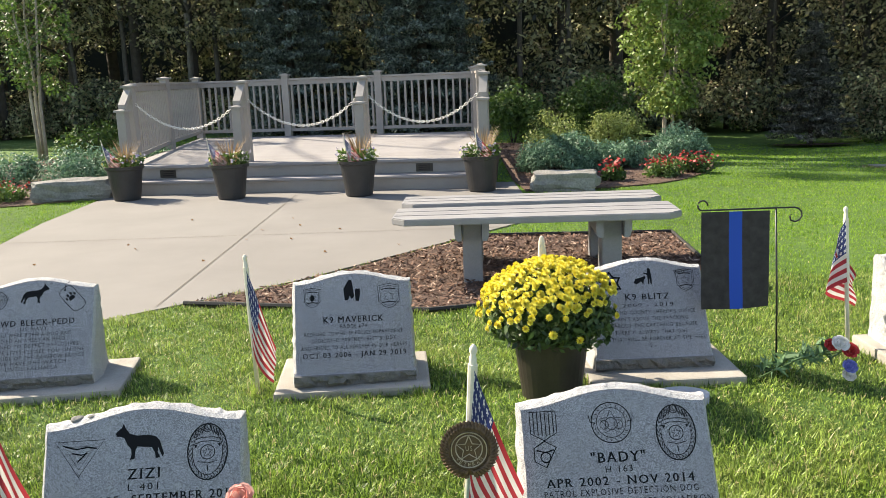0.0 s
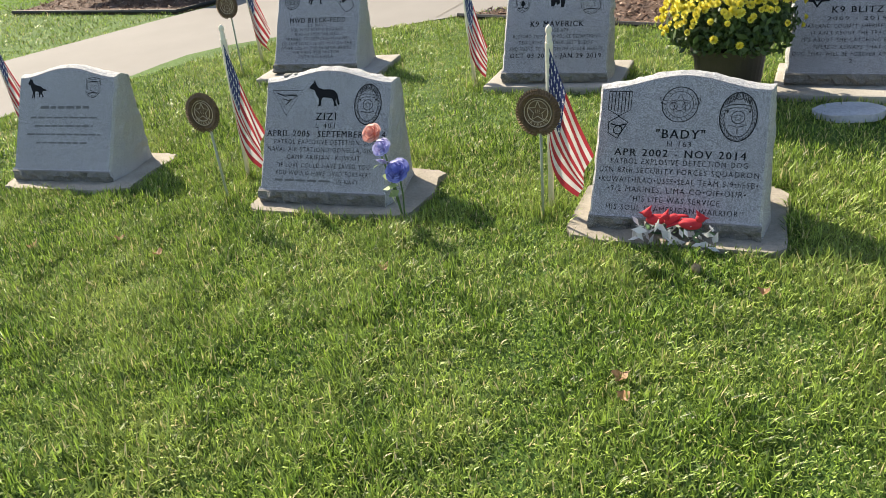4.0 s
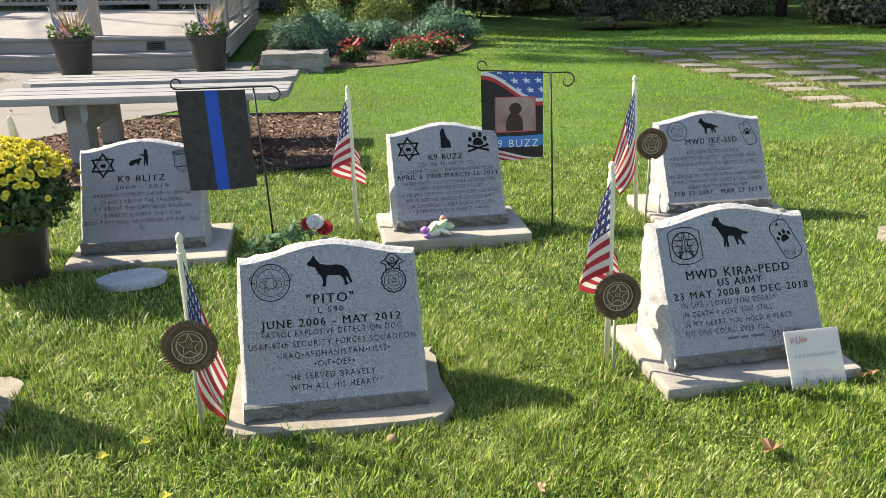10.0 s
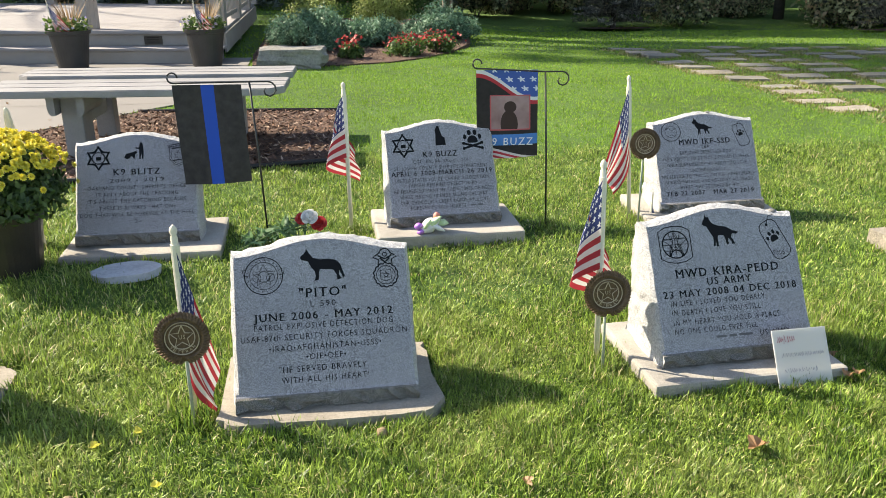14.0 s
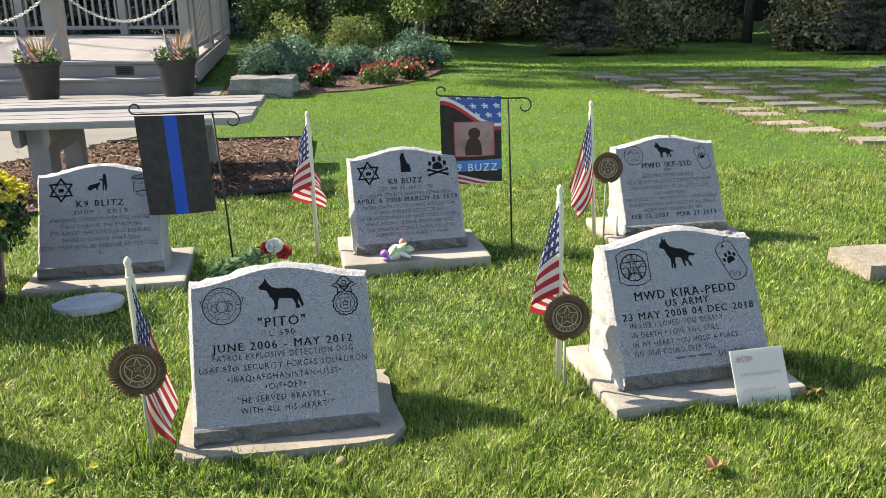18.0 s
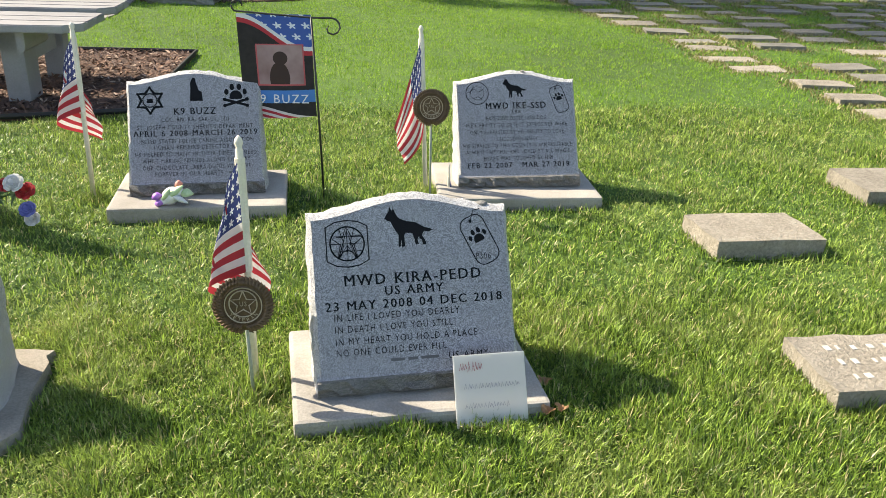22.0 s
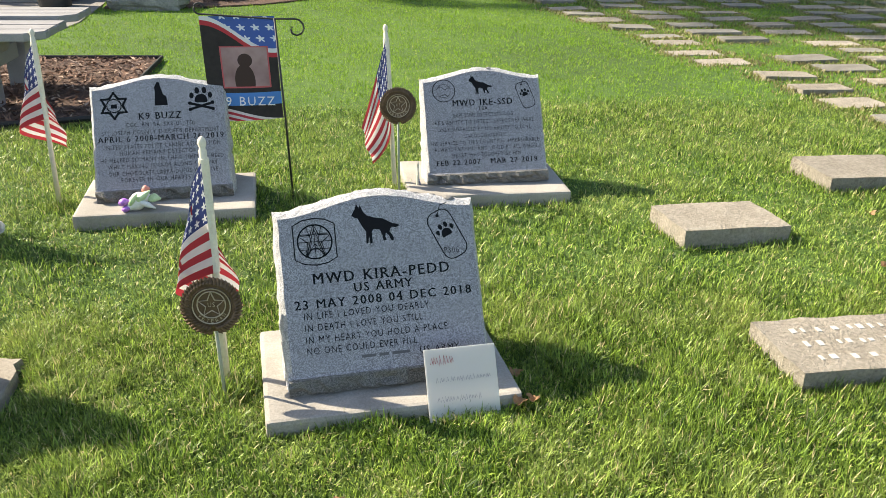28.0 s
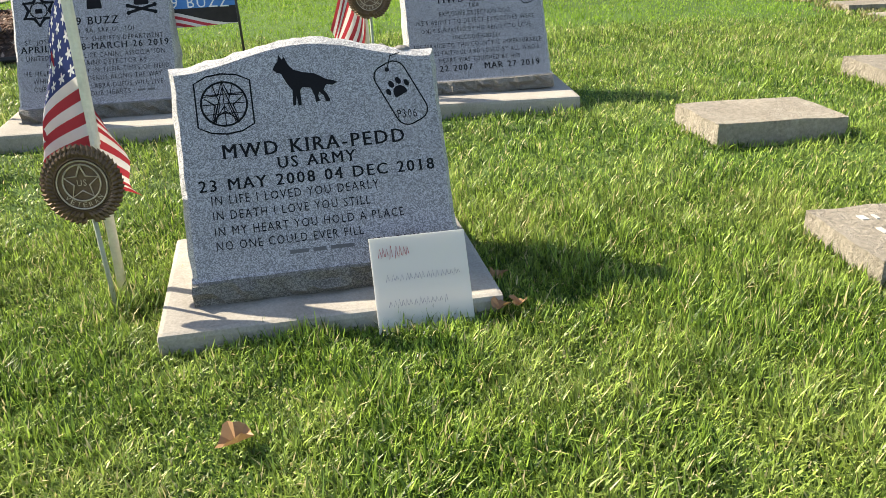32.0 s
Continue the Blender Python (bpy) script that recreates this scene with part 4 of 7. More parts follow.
def art_bady(bm, st):
    strip(bm, [(-0.232, -0.012), (-0.158, -0.012), (-0.158, -0.072), (-0.195, -0.092), (-0.232, -0.072)], 0.0022, True)
    for i in range(6):
        strip(bm, [(-0.222 + i * 0.011, -0.014), (-0.222 + i * 0.011, -0.074 - 0.008 * (1 - abs(i - 2.5) / 2.5))], 0.002)
    strip(bm, circle(-0.195, -0.130, 0.036, 6, None, radians(30), radians(390))[:-1], 0.0026, True)
    strip(bm, [(-0.22, -0.118), (-0.195, -0.125), (-0.17, -0.118)], 0.003)
    strip(bm, circle(-0.195, -0.138, 0.014, 10), 0.003, True)
    nudge(bm, 0, -0.005, -0.010)
    seal(bm, -0.008, -0.062, 0.056)
    wreath_badge(bm, 0.171, -0.098, 0.055, 0.076)


def art_pito(bm, st):
    seal(bm, -0.172, -0.073, 0.056)
    silhouette(bm, 0.004, -0.05, 0.132)
    cx, cy = 0.196, -0.093
    rim = [(cx + (0.0345 + 0.0035 * abs(math.sin(7 * a))) * math.cos(a), cy + (0.0345 + 0.0035 * abs(math.sin(7 * a))) * math.sin(a)) for a in [2 * math.pi * i / 70 for i in range(70)]]
    strip(bm, rim, 0.0030, True)
    strip(bm, circle(cx, cy, 0.0285, 26), 0.0017, True)
    strip(bm, [(cx - 0.016, cy + 0.015), (cx + 0.016, cy + 0.015), (cx + 0.016, cy - 0.013), (cx, cy - 0.019), (cx - 0.016, cy - 0.013)], 0.0018, True)
    strip(bm, star(cx, cy, 0.011, 5, 0.42), 0.0022, True)
    cap = [(0.022, 0.030), (0.020, 0.048), (0.037, 0.057), (0.027, 0.062), (0.018, 0.068), (0.011, 0.079), (0.0, 0.083)]
    strip(bm, [(cx - x, cy + y) for x, y in cap] + [(cx + x, cy + y) for x, y in cap[-2::-1]], 0.0028)
    for k, y0, y1 in ((0.022, 0.062, 0.050), (0.015, 0.053, 0.041)):
        strip(bm, [(cx - k, cy + y0), (cx - k * 0.4, cy + y1 + 0.004), (cx, cy + y1), (cx + k * 0.4, cy + y1 + 0.004), (cx + k, cy + y0)], 0.0036)
    strip(bm, circle(cx, cy + 0.064, 0.006, 10), 0.0024, True)


def art_kira(bm, st):
    o = [(-0.055, 0.045), (-0.03, 0.058), (0.0, 0.062), (0.03, 0.058), (0.055, 0.045), (0.055, -0.045), (0.03, -0.058), (0, -0.062), (-0.03, -0.058), (-0.055, -0.045)]
    strip(bm, moved(o, -0.175, -0.065), 0.0024, True)
    strip(bm, circle(-0.175, -0.065, 0.045, 30), 0.003, True)
    for k in (-0.02, 0.0, 0.02):
        strip(bm, [(-0.175 - math.sqrt(0.045 ** 2 - k * k), -0.065 + k), (-0.175 + math.sqrt(0.045 ** 2 - k * k), -0.065 + k)], 0.0014)
        strip(bm, [(-0.175 + k, -0.065 - math.sqrt(0.045 ** 2 - k * k)), (-0.175 + k * 0.4, -0.065), (-0.175 + k, -0.065 + math.sqrt(0.045 ** 2 - k * k))], 0.0014)
    strip(bm, star(-0.175, -0.062, 0.044, 5, 0.42), 0.0026, True)
    strip(bm, [(-0.20, -0.105), (-0.175, -0.03), (-0.15, -0.105), (-0.175, -0.07)], 0.003, True)
    nudge(bm, 0, 0.006, -0.014)
    silhouette(bm, -0.002, -0.043, 0.128, level=True)
    tag_outline(bm, 0.189, -0.088, 0.032, 0.062, radians(24))


def art_mav(bm, st):
    shield(bm, -0.182, -0.076, 0.075, 0.092, True)
    blob(bm, [(-0.035, -0.095), (-0.04, -0.04), (-0.028, -0.02), (-0.016, 0.002), (-0.002, 0.0), (0.004, -0.03), (0.008, -0.08), (-0.005, -0.09), (-0.012, -0.075), (-0.02, -0.095)])
    blob(bm, [(0.014, -0.1), (0.012, -0.05), (0.018, -0.038), (0.026, -0.045), (0.034, -0.038), (0.036, -0.06), (0.030, -0.1)])
    shield(bm, 0.166, -0.082, 0.10, 0.115)


def art_blitz(bm, st):
    six_star(bm, -0.166, -0.075, 0.052)
    blob(bm, [(0.012, -0.085), (0.012, -0.03), (-0.004, -0.028), (-0.004, -0.034), (0.012, -0.04), (0.014, -0.012), (0.020, -0.004), (0.028, -0.012), (0.032, -0.05), (0.030, -0.085), (0.024, -0.085), (0.021, -0.055), (0.018, -0.085)])
    blob(bm, [(-0.055, -0.075), (-0.045, -0.058), (-0.02, -0.052), (0.0, -0.045), (0.004, -0.055), (-0.005, -0.062), (-0.01, -0.085), (-0.02, -0.07), (-0.04, -0.085)])
    shield(bm, 0.187, -0.069, 0.085, 0.105)


def art_buzz(bm, st):
    six_star(bm, -0.177, -0.080, 0.054)
    blob(bm, [(-0.018, -0.085), (-0.014, -0.03), (-0.016, -0.008), (-0.004, 0.015), (0.006, 0.012), (0.008, -0.005), (0.016, -0.03), (0.018, -0.04), (0.030, -0.045), (0.034, -0.085)])
    paw(bm, 0.168, -0.055, 0.052, 0.0, True)


def art_ike(bm, st):
    strip(bm, circle(-0.17, -0.055, 0.050, 28), 0.0024, True)
    strip(bm, circle(-0.17, -0.055, 0.030, 22), 0.0014, True)
    strip(bm, [(-0.205, -0.05), (-0.185, -0.035), (-0.165, -0.05), (-0.145, -0.04)], 0.0022)
    strip(bm, [(-0.19, -0.08), (-0.165, -0.07), (-0.15, -0.085)], 0.0022)
    silhouette(bm, -0.002, -0.034, 0.105, level=True)
    tag_outline(bm, 0.198, -0.088, 0.028, 0.055, radians(18))


def art_bleck(bm, st):
    seal(bm, -0.17, -0.06, 0.045)
    silhouette(bm, -0.002, -0.035, 0.125, flip=True)
    tag_outline(bm, 0.165, -0.065, 0.032, 0.06, radians(40))


def art_first(bm, st):
    silhouette(bm, -0.16, -0.06, 0.11, level=True)
    shield(bm, 0.15, -0.06, 0.08, 0.09)


headstone(-2.378, 1.634, 0.06, 10.5, -0.4, 11, GREY + "its lettering too worn to read", [("###########", .35, .5, True), ("##################", .46, .7), ("###############", .55, .6), ("####################", .64, .75), ("##############", .73, .55)], art_first)
headstone(-1.009, 1.732, 0.06, 9.2, -0.5, 12, GREY + "artificial roses beside it", [("ZIZI", .341, .16, True), ("L 401", .425, .15), ("APRIL 2005  SEPTEMBER 2014", .500, .93, True), ("PATROL EXPLOSIVE DETETION DOG", .575, .80), ("NAVAL AIR STATION SIGONELLA, SICILY", .645, .90),
          ("CAMP ARIFJAN  KUWAIT", .715, .58), ("\"IF LOVE COULD HAVE SAVED YOU", .790, .73), ("YOU WOULD HAVE LIVED FOREVER\"", .860, .75), ("###################", .930, .45, False, -.15), ("US NAVY", .930, .17, False, .2)], art_zizi)
headstone(0.29, 1.849, 0.05, 4.1, 0.7, 13, GREY + "red cloth birds before it", [("\"BADY\"", .372, .28, True), ("H 163", .449, .14), ("APR 2002 - NOV 2014", .522, .76, True), ("PATROL EXPLOSIVE DETECTION DOG", .591, .79), ("USN 87th SECURITY FORCES SQUADRON", .660, .92),
          ("•KUWAIT•IRAQ•USSS•SEAL TEAM 5/9thESB•", .735, .92), ("•3/2 MARINES, LIMA CO•OIF•OUR•", .806, .80), ("\"HIS LIFE WAS SERVICE", .879, .52), ("HIS SOUL IS AMERICAN WARRIOR!\"", .950, .80)], art_bady)
headstone(1.58, 1.976, 0.034, 4.6, 0.1, 14, GREY + "beside flag and bronze medallion", [("\"PITO\"", .314, .26, True), ("L 590", .396, .14), ("JUNE 2006 - MAY 2012", .476, .77, True), ("PATROL EXPLOSIVE DETECTION DOG", .548, .77), ("USAF-87th SECURITY FORCES SQUADRON", .624, .92), ("•IRAQ•AFGHANISTAN•USSS•", .700, .62),
          ("•OIF•OEF•", .770, .22), ("\"HE SERVED BRAVELY...", .852, .52), ("WITH ALL HIS HEART!\"", .926, .50)], art_pito)
headstone(2.905, 2.117, 0.052, 6.1, 0.7, 15, GREY + "a white card leaning on it", [("MWD KIRA-PEDD", .420, .68, True), ("US ARMY", .497, .29, True), ("23 MAY 2008 04 DEC 2018", .577, .88, True), ("IN LIFE I LOVED YOU DEARLY", .649, .62, False, -.09), ("IN DEATH I LOVE YOU STILL", .722, .58, False, -.11),
                 ("IN MY HEART YOU HOLD A PLACE", .797, .70, False, -.05), ("NO ONE COULD EVER FILL", .866, .54, False, -.13), ("########", .932, .24, False, -.02), ("US ARMY", .932, .20, False, .25), ("P306", .315, .075, False, .365)], art_kira)
headstone(-2.17, 3.29, 0.07, 11.5, -1.0, 16, GREY + "beside the concrete walkway", [("MWD BLECK-PEDD", .41, .66, True), ("US NAVY", .48, .22), ("YOU WERE BORN A DOG AND", .545, .62), ("DIED AN AMERICAN HERO", .605, .52), ("TRAINED TO DETECT EXPLOSIVES", .67, .74), ("TO SAVE LIVES I'LL SEE YOU ON THE", .735, .84),
          ("OTHER SIDE OF THE RAINBOW BRIDGE", .80, .84), ("WE HAVE THE WATCH", .86, .55), ("UNTIL VALHALLA", .92, .42)], art_bleck)
headstone(-0.678, 3.288, 0.066, 9.6, -1.0, 17, GREY + "on a base by the mulch", [("K9 MAVERICK", .436, .50, True), ("BADGE #74", .512, .22), ("REDFORD TOWNSHIP POLICE DEPARTMENT", .586, .82), ("DEDICATED PARTNER, BEST BUDDY", .660, .70), ("AND FRIEND TO ALL FOREVER IN OUR HEARTS", .736, .88), ("OCT 03 2006 - JAN 29 2019", .819, .86, True)], art_mav)
headstone(0.666, 3.437, 0.059, 4.6, -0.2, 18, GREY + "behind a potted yellow mum", [("K9 BLITZ", .340, .38, True), ("2009 - 2019", .435, .44), ("OAKLAND COUNTY SHERIFF'S OFFICE", .515, .80), ("IT AIN'T ABOUT THE TRACKING", .588, .66), ("IT'S ABOUT THE CATCHING BECAUSE", .662, .80), ("THERE IS ALWAYS THAT ONE", .738, .62),
          ("DOG THAT WILL BE FOREVER AT THE HEEL", .812, .92), ("2-", .889, .05), ("SHERIFF", .070, .13, False, .32)], art_blitz)
headstone(2.078, 3.568, 0.066, 6.0, 0.3, 19, GREY + "a garden flag behind it", [("K9 BUZZ", .303, .31, True), ("CGC, RN, RA, SAR-U1, TDI", .387, .50), ("ST. JOSEPH COUNTY SHERIFF'S DEPARTMENT", .462, .86), ("APRIL 6 2008-MARCH 26 2019", .524, .92, True), ("UNITED STATES POLICE CANINE ASSOCIATION", .602, .86),
          ("HUMAN REMAINS DETECTOR K9", .666, .62), ("HE HELPED SO MANY IN THEIR TIMES OF NEED", .731, .90), ("WHILE MAKING FRIENDS ALONG THE WAY", .797, .80), ("OUR CHOCOLATE LABRA-DUFUS WILL LIVE", .866, .80), ("FOREVER IN OUR HEARTS", .930, .50, False, -.06), ("####", .930, .11, False, .29)], art_buzz)
headstone(3.444, 3.679, 0.062, 0.8, 1.6, 20, GREY + "by the open lawn", [("MWD IKE-SSD", .268, .50, True), ("T8A", .335, .08), ("EXPLOSIVE DETECTION DOG", .403, .50), ("IKE'S ABILITY TO DETECT EXPLOSIVES WERE", .476, .84), ("ONLY SURPASSED BY HIS ABILITY TO LOVE", .553, .78), ("UNCONDITIONALLY", .626, .34),
          ("HIS SERVICE TO THIS COUNTY IS IMMEASURABLE", .696, .90), ("ALWAYS FAITHFUL AND LOVED BY ALL WHO'S", .763, .86), ("HEART WAS TOUCHED BY HIM", .832, .57), ("FEB 22 2007   MAR 27 2019", .905, .84, True)], art_ike)
base(-2.358, 1.765, 10, 0.70, 0.44, 0.062, True, 1)
base(-0.99, 1.875, 9, 0.70, 0.44, 0.062, True, 2)
base(0.275, 2.005, 6, 0.68, 0.50, 0.055, True, 3)
base(1.580, 2.125, 2.5, 0.655, 0.49, 0.042, True, 4)
base(2.89, 2.237, 6, 0.667, 0.472, 0.052)
base(-2.165, 3.41, 11, 0.76, 0.46, 0.07)
base(-0.71, 3.45, 6.5, 0.69, 0.48, 0.066)
base(0.685, 3.535, 4.5, 0.69, 0.50, 0.059)
base(2.08, 3.645, 4, 0.70, 0.46, 0.066)
base(3.43, 3.78, 1, 0.71, 0.50, 0.062)


# ---- trees, shrubs, woods ----
def trunk_mesh(h, r, seed, limbs=7, lean=0.04):
    rs = random.Random(seed)
    bm = bmesh.new()
    pts = [(lean * h * (i / 8) ** 1.5 * rs.uniform(0.6, 1.2), lean * h * rs.uniform(-0.3, 0.3) * i / 8, h * i / 8 - 0.05) for i in range(9)]
    tube(bm, pts, r, 8, r * 0.25)
    for i in range(limbs):
        k = rs.uniform(0.35, 0.9)
        a = rs.uniform(0, 6.28)
        p = Vector(pts[int(k * 8)])
        L = h * 0.3 * rs.uniform(0.6, 1.1)
        tube(bm, [p, p + Vector((math.cos(a) * L * 0.5, math.sin(a) * L * 0.5, L * 0.3)), p + Vector((math.cos(a) * L, math.sin(a) * L, L * 0.75))], r * 0.35, 5, r * 0.08)
    return bm


def broad_tree(name, h, r, crown0, spread, seed, leaf, mats, n_clump=70, per=55, group="", label="", category="tree", bark="bark", trunks=1):
    rng = np.random.default_rng(seed)
    t = thing(name, pose(0, 0, 0), label, category, group)
    if trunks == 1:
        part("trunk", trunk_mesh(h * 0.92, r, seed), M[bark], t, smooth=True)
    else:
        for i in range(trunks):
            tr = part("trunk", trunk_mesh(h * 0.9, r, seed + i, 4, 0.07), M[bark], t, smooth=True)
            tr.matrix_local = pose(0.07 * math.cos(i * 2.1), 0.07 * math.sin(i * 2.1), 0, 0, 0, i * 120)
    k = rng.uniform(0, 1, n_clump)
    z = crown0 + (h - crown0) * k
    prof = spread * np.sqrt(np.clip(np.sin(np.pi * (0.12 + 0.86 * k)), 0.02, 1))
    a, q = rng.uniform(0, 2 * np.pi, n_clump), np.sqrt(rng.uniform(0.05, 1, n_clump))
    c = np.column_stack([prof * q * np.cos(a), prof * q * np.sin(a), z])
    p, d = clumps(c, rng.uniform(0.25, 0.5, n_clump) * spread * 0.7, per, rng)
    v, f = leaf_arrays(p, d + np.array([0, 0, 0.5]), np.full(len(p), leaf), 0.6, rng)
    v[:, 2] = np.maximum(v[:, 2], 0.05)
    link_mesh("crown", mesh_arrays("crown", v, f), mats, t)
    return t


def spruce(name, h, spread, seed, mats, label, group="", needles=9000, skirt=0.12):
    rng = np.random.default_rng(seed)
    t = thing(name, pose(0, 0, 0), label, "tree", group)
    part("trunk", trunk_mesh(h * 0.95, 0.022 * h, seed, 0, 0.0), M["bark"], t, smooth=True)
    P, D = [], []
    tiers = int(9 * h / 2) + 8
    for i in range(tiers):
        k = i / tiers
        z = h * (skirt + (1 - skirt) * k)
        R = spread * (1 - k) ** 0.85 * rng.uniform(0.85, 1.1) + 0.06
        nb = max(5, int(11 * (1 - k) + 4))
        for b in range(nb):
            a = 2 * math.pi * b / nb + rng.uniform(-0.3, 0.3)
            L = R * rng.uniform(0.65, 1.15)
            drop = rng.normal(0, 0.022 * h)
            m = max(4, int(needles / tiers / nb))
            s = rng.uniform(0.12, 1, m) ** 0.7
            side = rng.normal(0, 0.13, m) * L * (1.15 - s)
            x = L * s * math.cos(a) - side * math.sin(a)
            y = L * s * math.sin(a) + side * math.cos(a)
            zz = z + drop - 0.28 * L * s + 0.16 * L * s * s + rng.normal(0, 0.02 * h / 4, m)
            P.append(np.column_stack([x, y, zz]))
            D.append(np.column_stack([np.full(m, math.cos(a) * 0.4), np.full(m, math.sin(a) * 0.4), np.full(m, 0.9)]))
    p, d = np.vstack(P), np.vstack(D)
    v, f = leaf_arrays(p, d, np.full(len(p), 0.034 * h / 3 + 0.026), 0.34, rng, 0.5)
    v[:, 2] = np.maximum(v[:, 2], 0.03)
    link_mesh("crown", mesh_arrays("crown", v, f), mats, t)
    return t


def shrub(name, w, h, seed, leaf, mats, label, group="", n=2600, category="shrub", aspect=0.6, base_z=0.0):
    rng = np.random.default_rng(seed)
    t = thing(name, pose(0, 0, 0), label, category, group)
    k = 26
    a, q = rng.uniform(0, 2 * np.pi, k), np.sqrt(rng.uniform(0, 1, k))
    zc = rng.uniform(0.25, 0.82, k) * h * (1 - 0.35 * q)
    c = np.column_stack([q * np.cos(a) * w * 0.36, q * np.sin(a) * w * 0.36, zc])
    p, d = clumps(c, rng.uniform(0.15, 0.26, k) * max(w * 0.75, h), n // k, rng, 0.85)
    v, f = leaf_arrays(p, d + np.array([0, 0, 0.4]), np.full(len(p), leaf), aspect, rng)
    v[:, 2] = np.maximum(v[:, 2], 0.02)
    link_mesh("foliage", mesh_arrays("foliage", v, f), mats, t)
    bm = bmesh.new()
    rs = random.Random(seed)
    for i in range(6):
        aa = rs.uniform(0, 6.28)
        tube(bm, [(0.03 * math.cos(aa), 0.03 * math.sin(aa), 0), (w * 0.15 * math.cos(aa), w * 0.15 * math.sin(aa), h * 0.3), (w * 0.28 * math.cos(aa), w * 0.28 * math.sin(aa), h * 0.62)], 0.012, 5, 0.004)
    part("stems", bm, M["bark"], t)
    return t


def place(ob, x, y, rz=0, k=1.0):
    ob.matrix_world = pose(x, y, gz(x, y), 0, 0, rz) @ Matrix.Scale(k, 4)
    return ob


def again(ob, x, y, rz=0, k=1.0):
    c = copy_thing(ob, pose(x, y, 0, 0, 0, rz))
    c.matrix_basis = pose(x, y, gz(x, y), 0, 0, rz) @ Matrix.Scale(k, 4)
    return c


# young multi-stemmed tree and the bed's shrubs beside the deck
place(broad_tree("young_tree", 5.0, 0.026, 0.85, 0.88, 21, 0.085, M["leaf_bright"], 210, 74, label="young multi-stemmed tree with pale bark and bright green leaves", bark="pale_bark", trunks=4), 3.12, 14.85)
place(shrub("shrub", 1.25, 1.5, 31, 0.075, M["leaf_mid"], "rounded dark green deciduous shrub", "bed shrubs", 5200), 0.45, 16.9)
place(shrub("shrub", 1.65, 1.7, 32, 0.08, M["leaf_mid"], "loose green deciduous shrub behind the bed", "bed shrubs", 5600), 2.2, 17.5)
place(shrub("shrub", 0.9, 1.08, 33, 0.042, M["leaf_gold"], "golden green clipped shrub in the mulch bed", "bed shrubs", 6000), 1.95, 13.3)
place(shrub("shrub", 1.0, 0.98, 34, 0.04, M["leaf_gold"], "pale flowering green shrub in the mulch bed", "bed shrubs", 3600), 0.9, 12.7)
place(shrub("juniper", 1.35, 0.62, 35, 0.058, M["leaf_blue"], "mounded blue-green juniper bush", "low junipers", 15000, aspect=0.3), 0.95, 11.5)
place(shrub("juniper", 1.1, 0.44, 36, 0.058, M["leaf_blue"], "low spreading blue-green juniper bush", "low junipers", 11000, aspect=0.3), 1.8, 11.9)
place(shrub("juniper", 1.25, 0.60, 37, 0.058, M["leaf_blue"], "mounded blue-green juniper bush", "low junipers", 14000, aspect=0.3), 2.75, 12.6)
place(shrub("juniper", 1.1, 0.52, 38, 0.058, M["leaf_blue"], "low spreading blue-green juniper bush", "low junipers", 9000, aspect=0.3), 3.1, 13.6)
for x, y, w, s in ((1.5, 10.4, 0.38, 42), (2.2, 10.7, 0.6, 41), (2.65, 11.0, 0.6, 43), (-6.4, 10.1, 0.8, 44), (-7.2, 10.6, 0.7, 45)):
    r = place(shrub("flower_clump", w, 0.27, s, 0.045, M["leaf_mid"], "low clump of red flowers over green leaves", "red flower clumps", 1300, "flowers"), x, y)
    rg = np.random.default_rng(s)
    n = 90
    p = np.column_stack([rg.normal(0, w * 0.25, n), rg.normal(0, w * 0.25, n), rg.uniform(0.14, 0.30, n)])
    v, f = leaf_arrays(p, np.tile([0, -0.4, 1.0], (n, 1)), np.full(n, 0.045), 0.9, rg)
    link_mesh("blossoms", mesh_arrays("blossoms", v, f), M["red_flower"], r)
for x, y, w, h, s in ((-6.0, 11.6, 1.5, 0.62, 51), (-7.3, 11.9, 1.5, 0.6, 52), (-5.8, 13.0, 1.3, 0.7, 53), (-8.8, 12.6, 1.4, 0.5, 54)):
    place(shrub("juniper", w, h, s, 0.075, M["leaf_blue"], "low spreading blue-green juniper bush", "low junipers", 4000, aspect=0.25), x, y)
place(shrub("shrub", 1.6, 0.95, 55, 0.07, M["leaf_mid"], "low green shrub at the edge of the woods", "bed shrubs", 2600), -7.6, 15.5)
place(broad_tree("young_tree", 5.2, 0.04, 1.3, 0.95, 22, 0.08, M["leaf_mid"], 90, 60, label="young multi-stemmed tree with pale bark and thin leaves", bark="pale_bark", trunks=3), -9.3, 16.6)

# spruces on the lawn
place(spruce("spruce", 2.75, 0.86, 61, M["needles"], "young dark green spruce on the lawn", "spruces", 46000), 7.9, 20.9, 0, 1.2)
again(bpy.data.objects["spruce"], 13.6, 17.8, 70, 1.15)
for x, y in ((7.9, 20.9), (13.6, 17.8)):
    bm = bmesh.new()
    bmesh.ops.create_circle(bm, cap_ends=True, radius=0.95, segments=24)
    for v in bm.verts:
        v.co.z = 0.02
        v.co *= 1 + 0.08 * math.sin(v.co.x * 9)
    ring = part("mulch_ring", bm, M["mulch_bed"])
    ring.matrix_world = pose(x, y, gz(x, y) + 0.03, -3.9)
    tagged(ring, "ring of dark mulch under the spruce", "mulch", kind="structure")
place(spruce("spruce", 6.5, 1.9, 62, M["blue_needles"], "tall blue spruce behind the deck", "spruces", 70000, 0.04), -1.6, 20.3, 0, 1.08)
again(bpy.data.objects["spruce.002"], -5.0, 21.0, 40, 1.0)

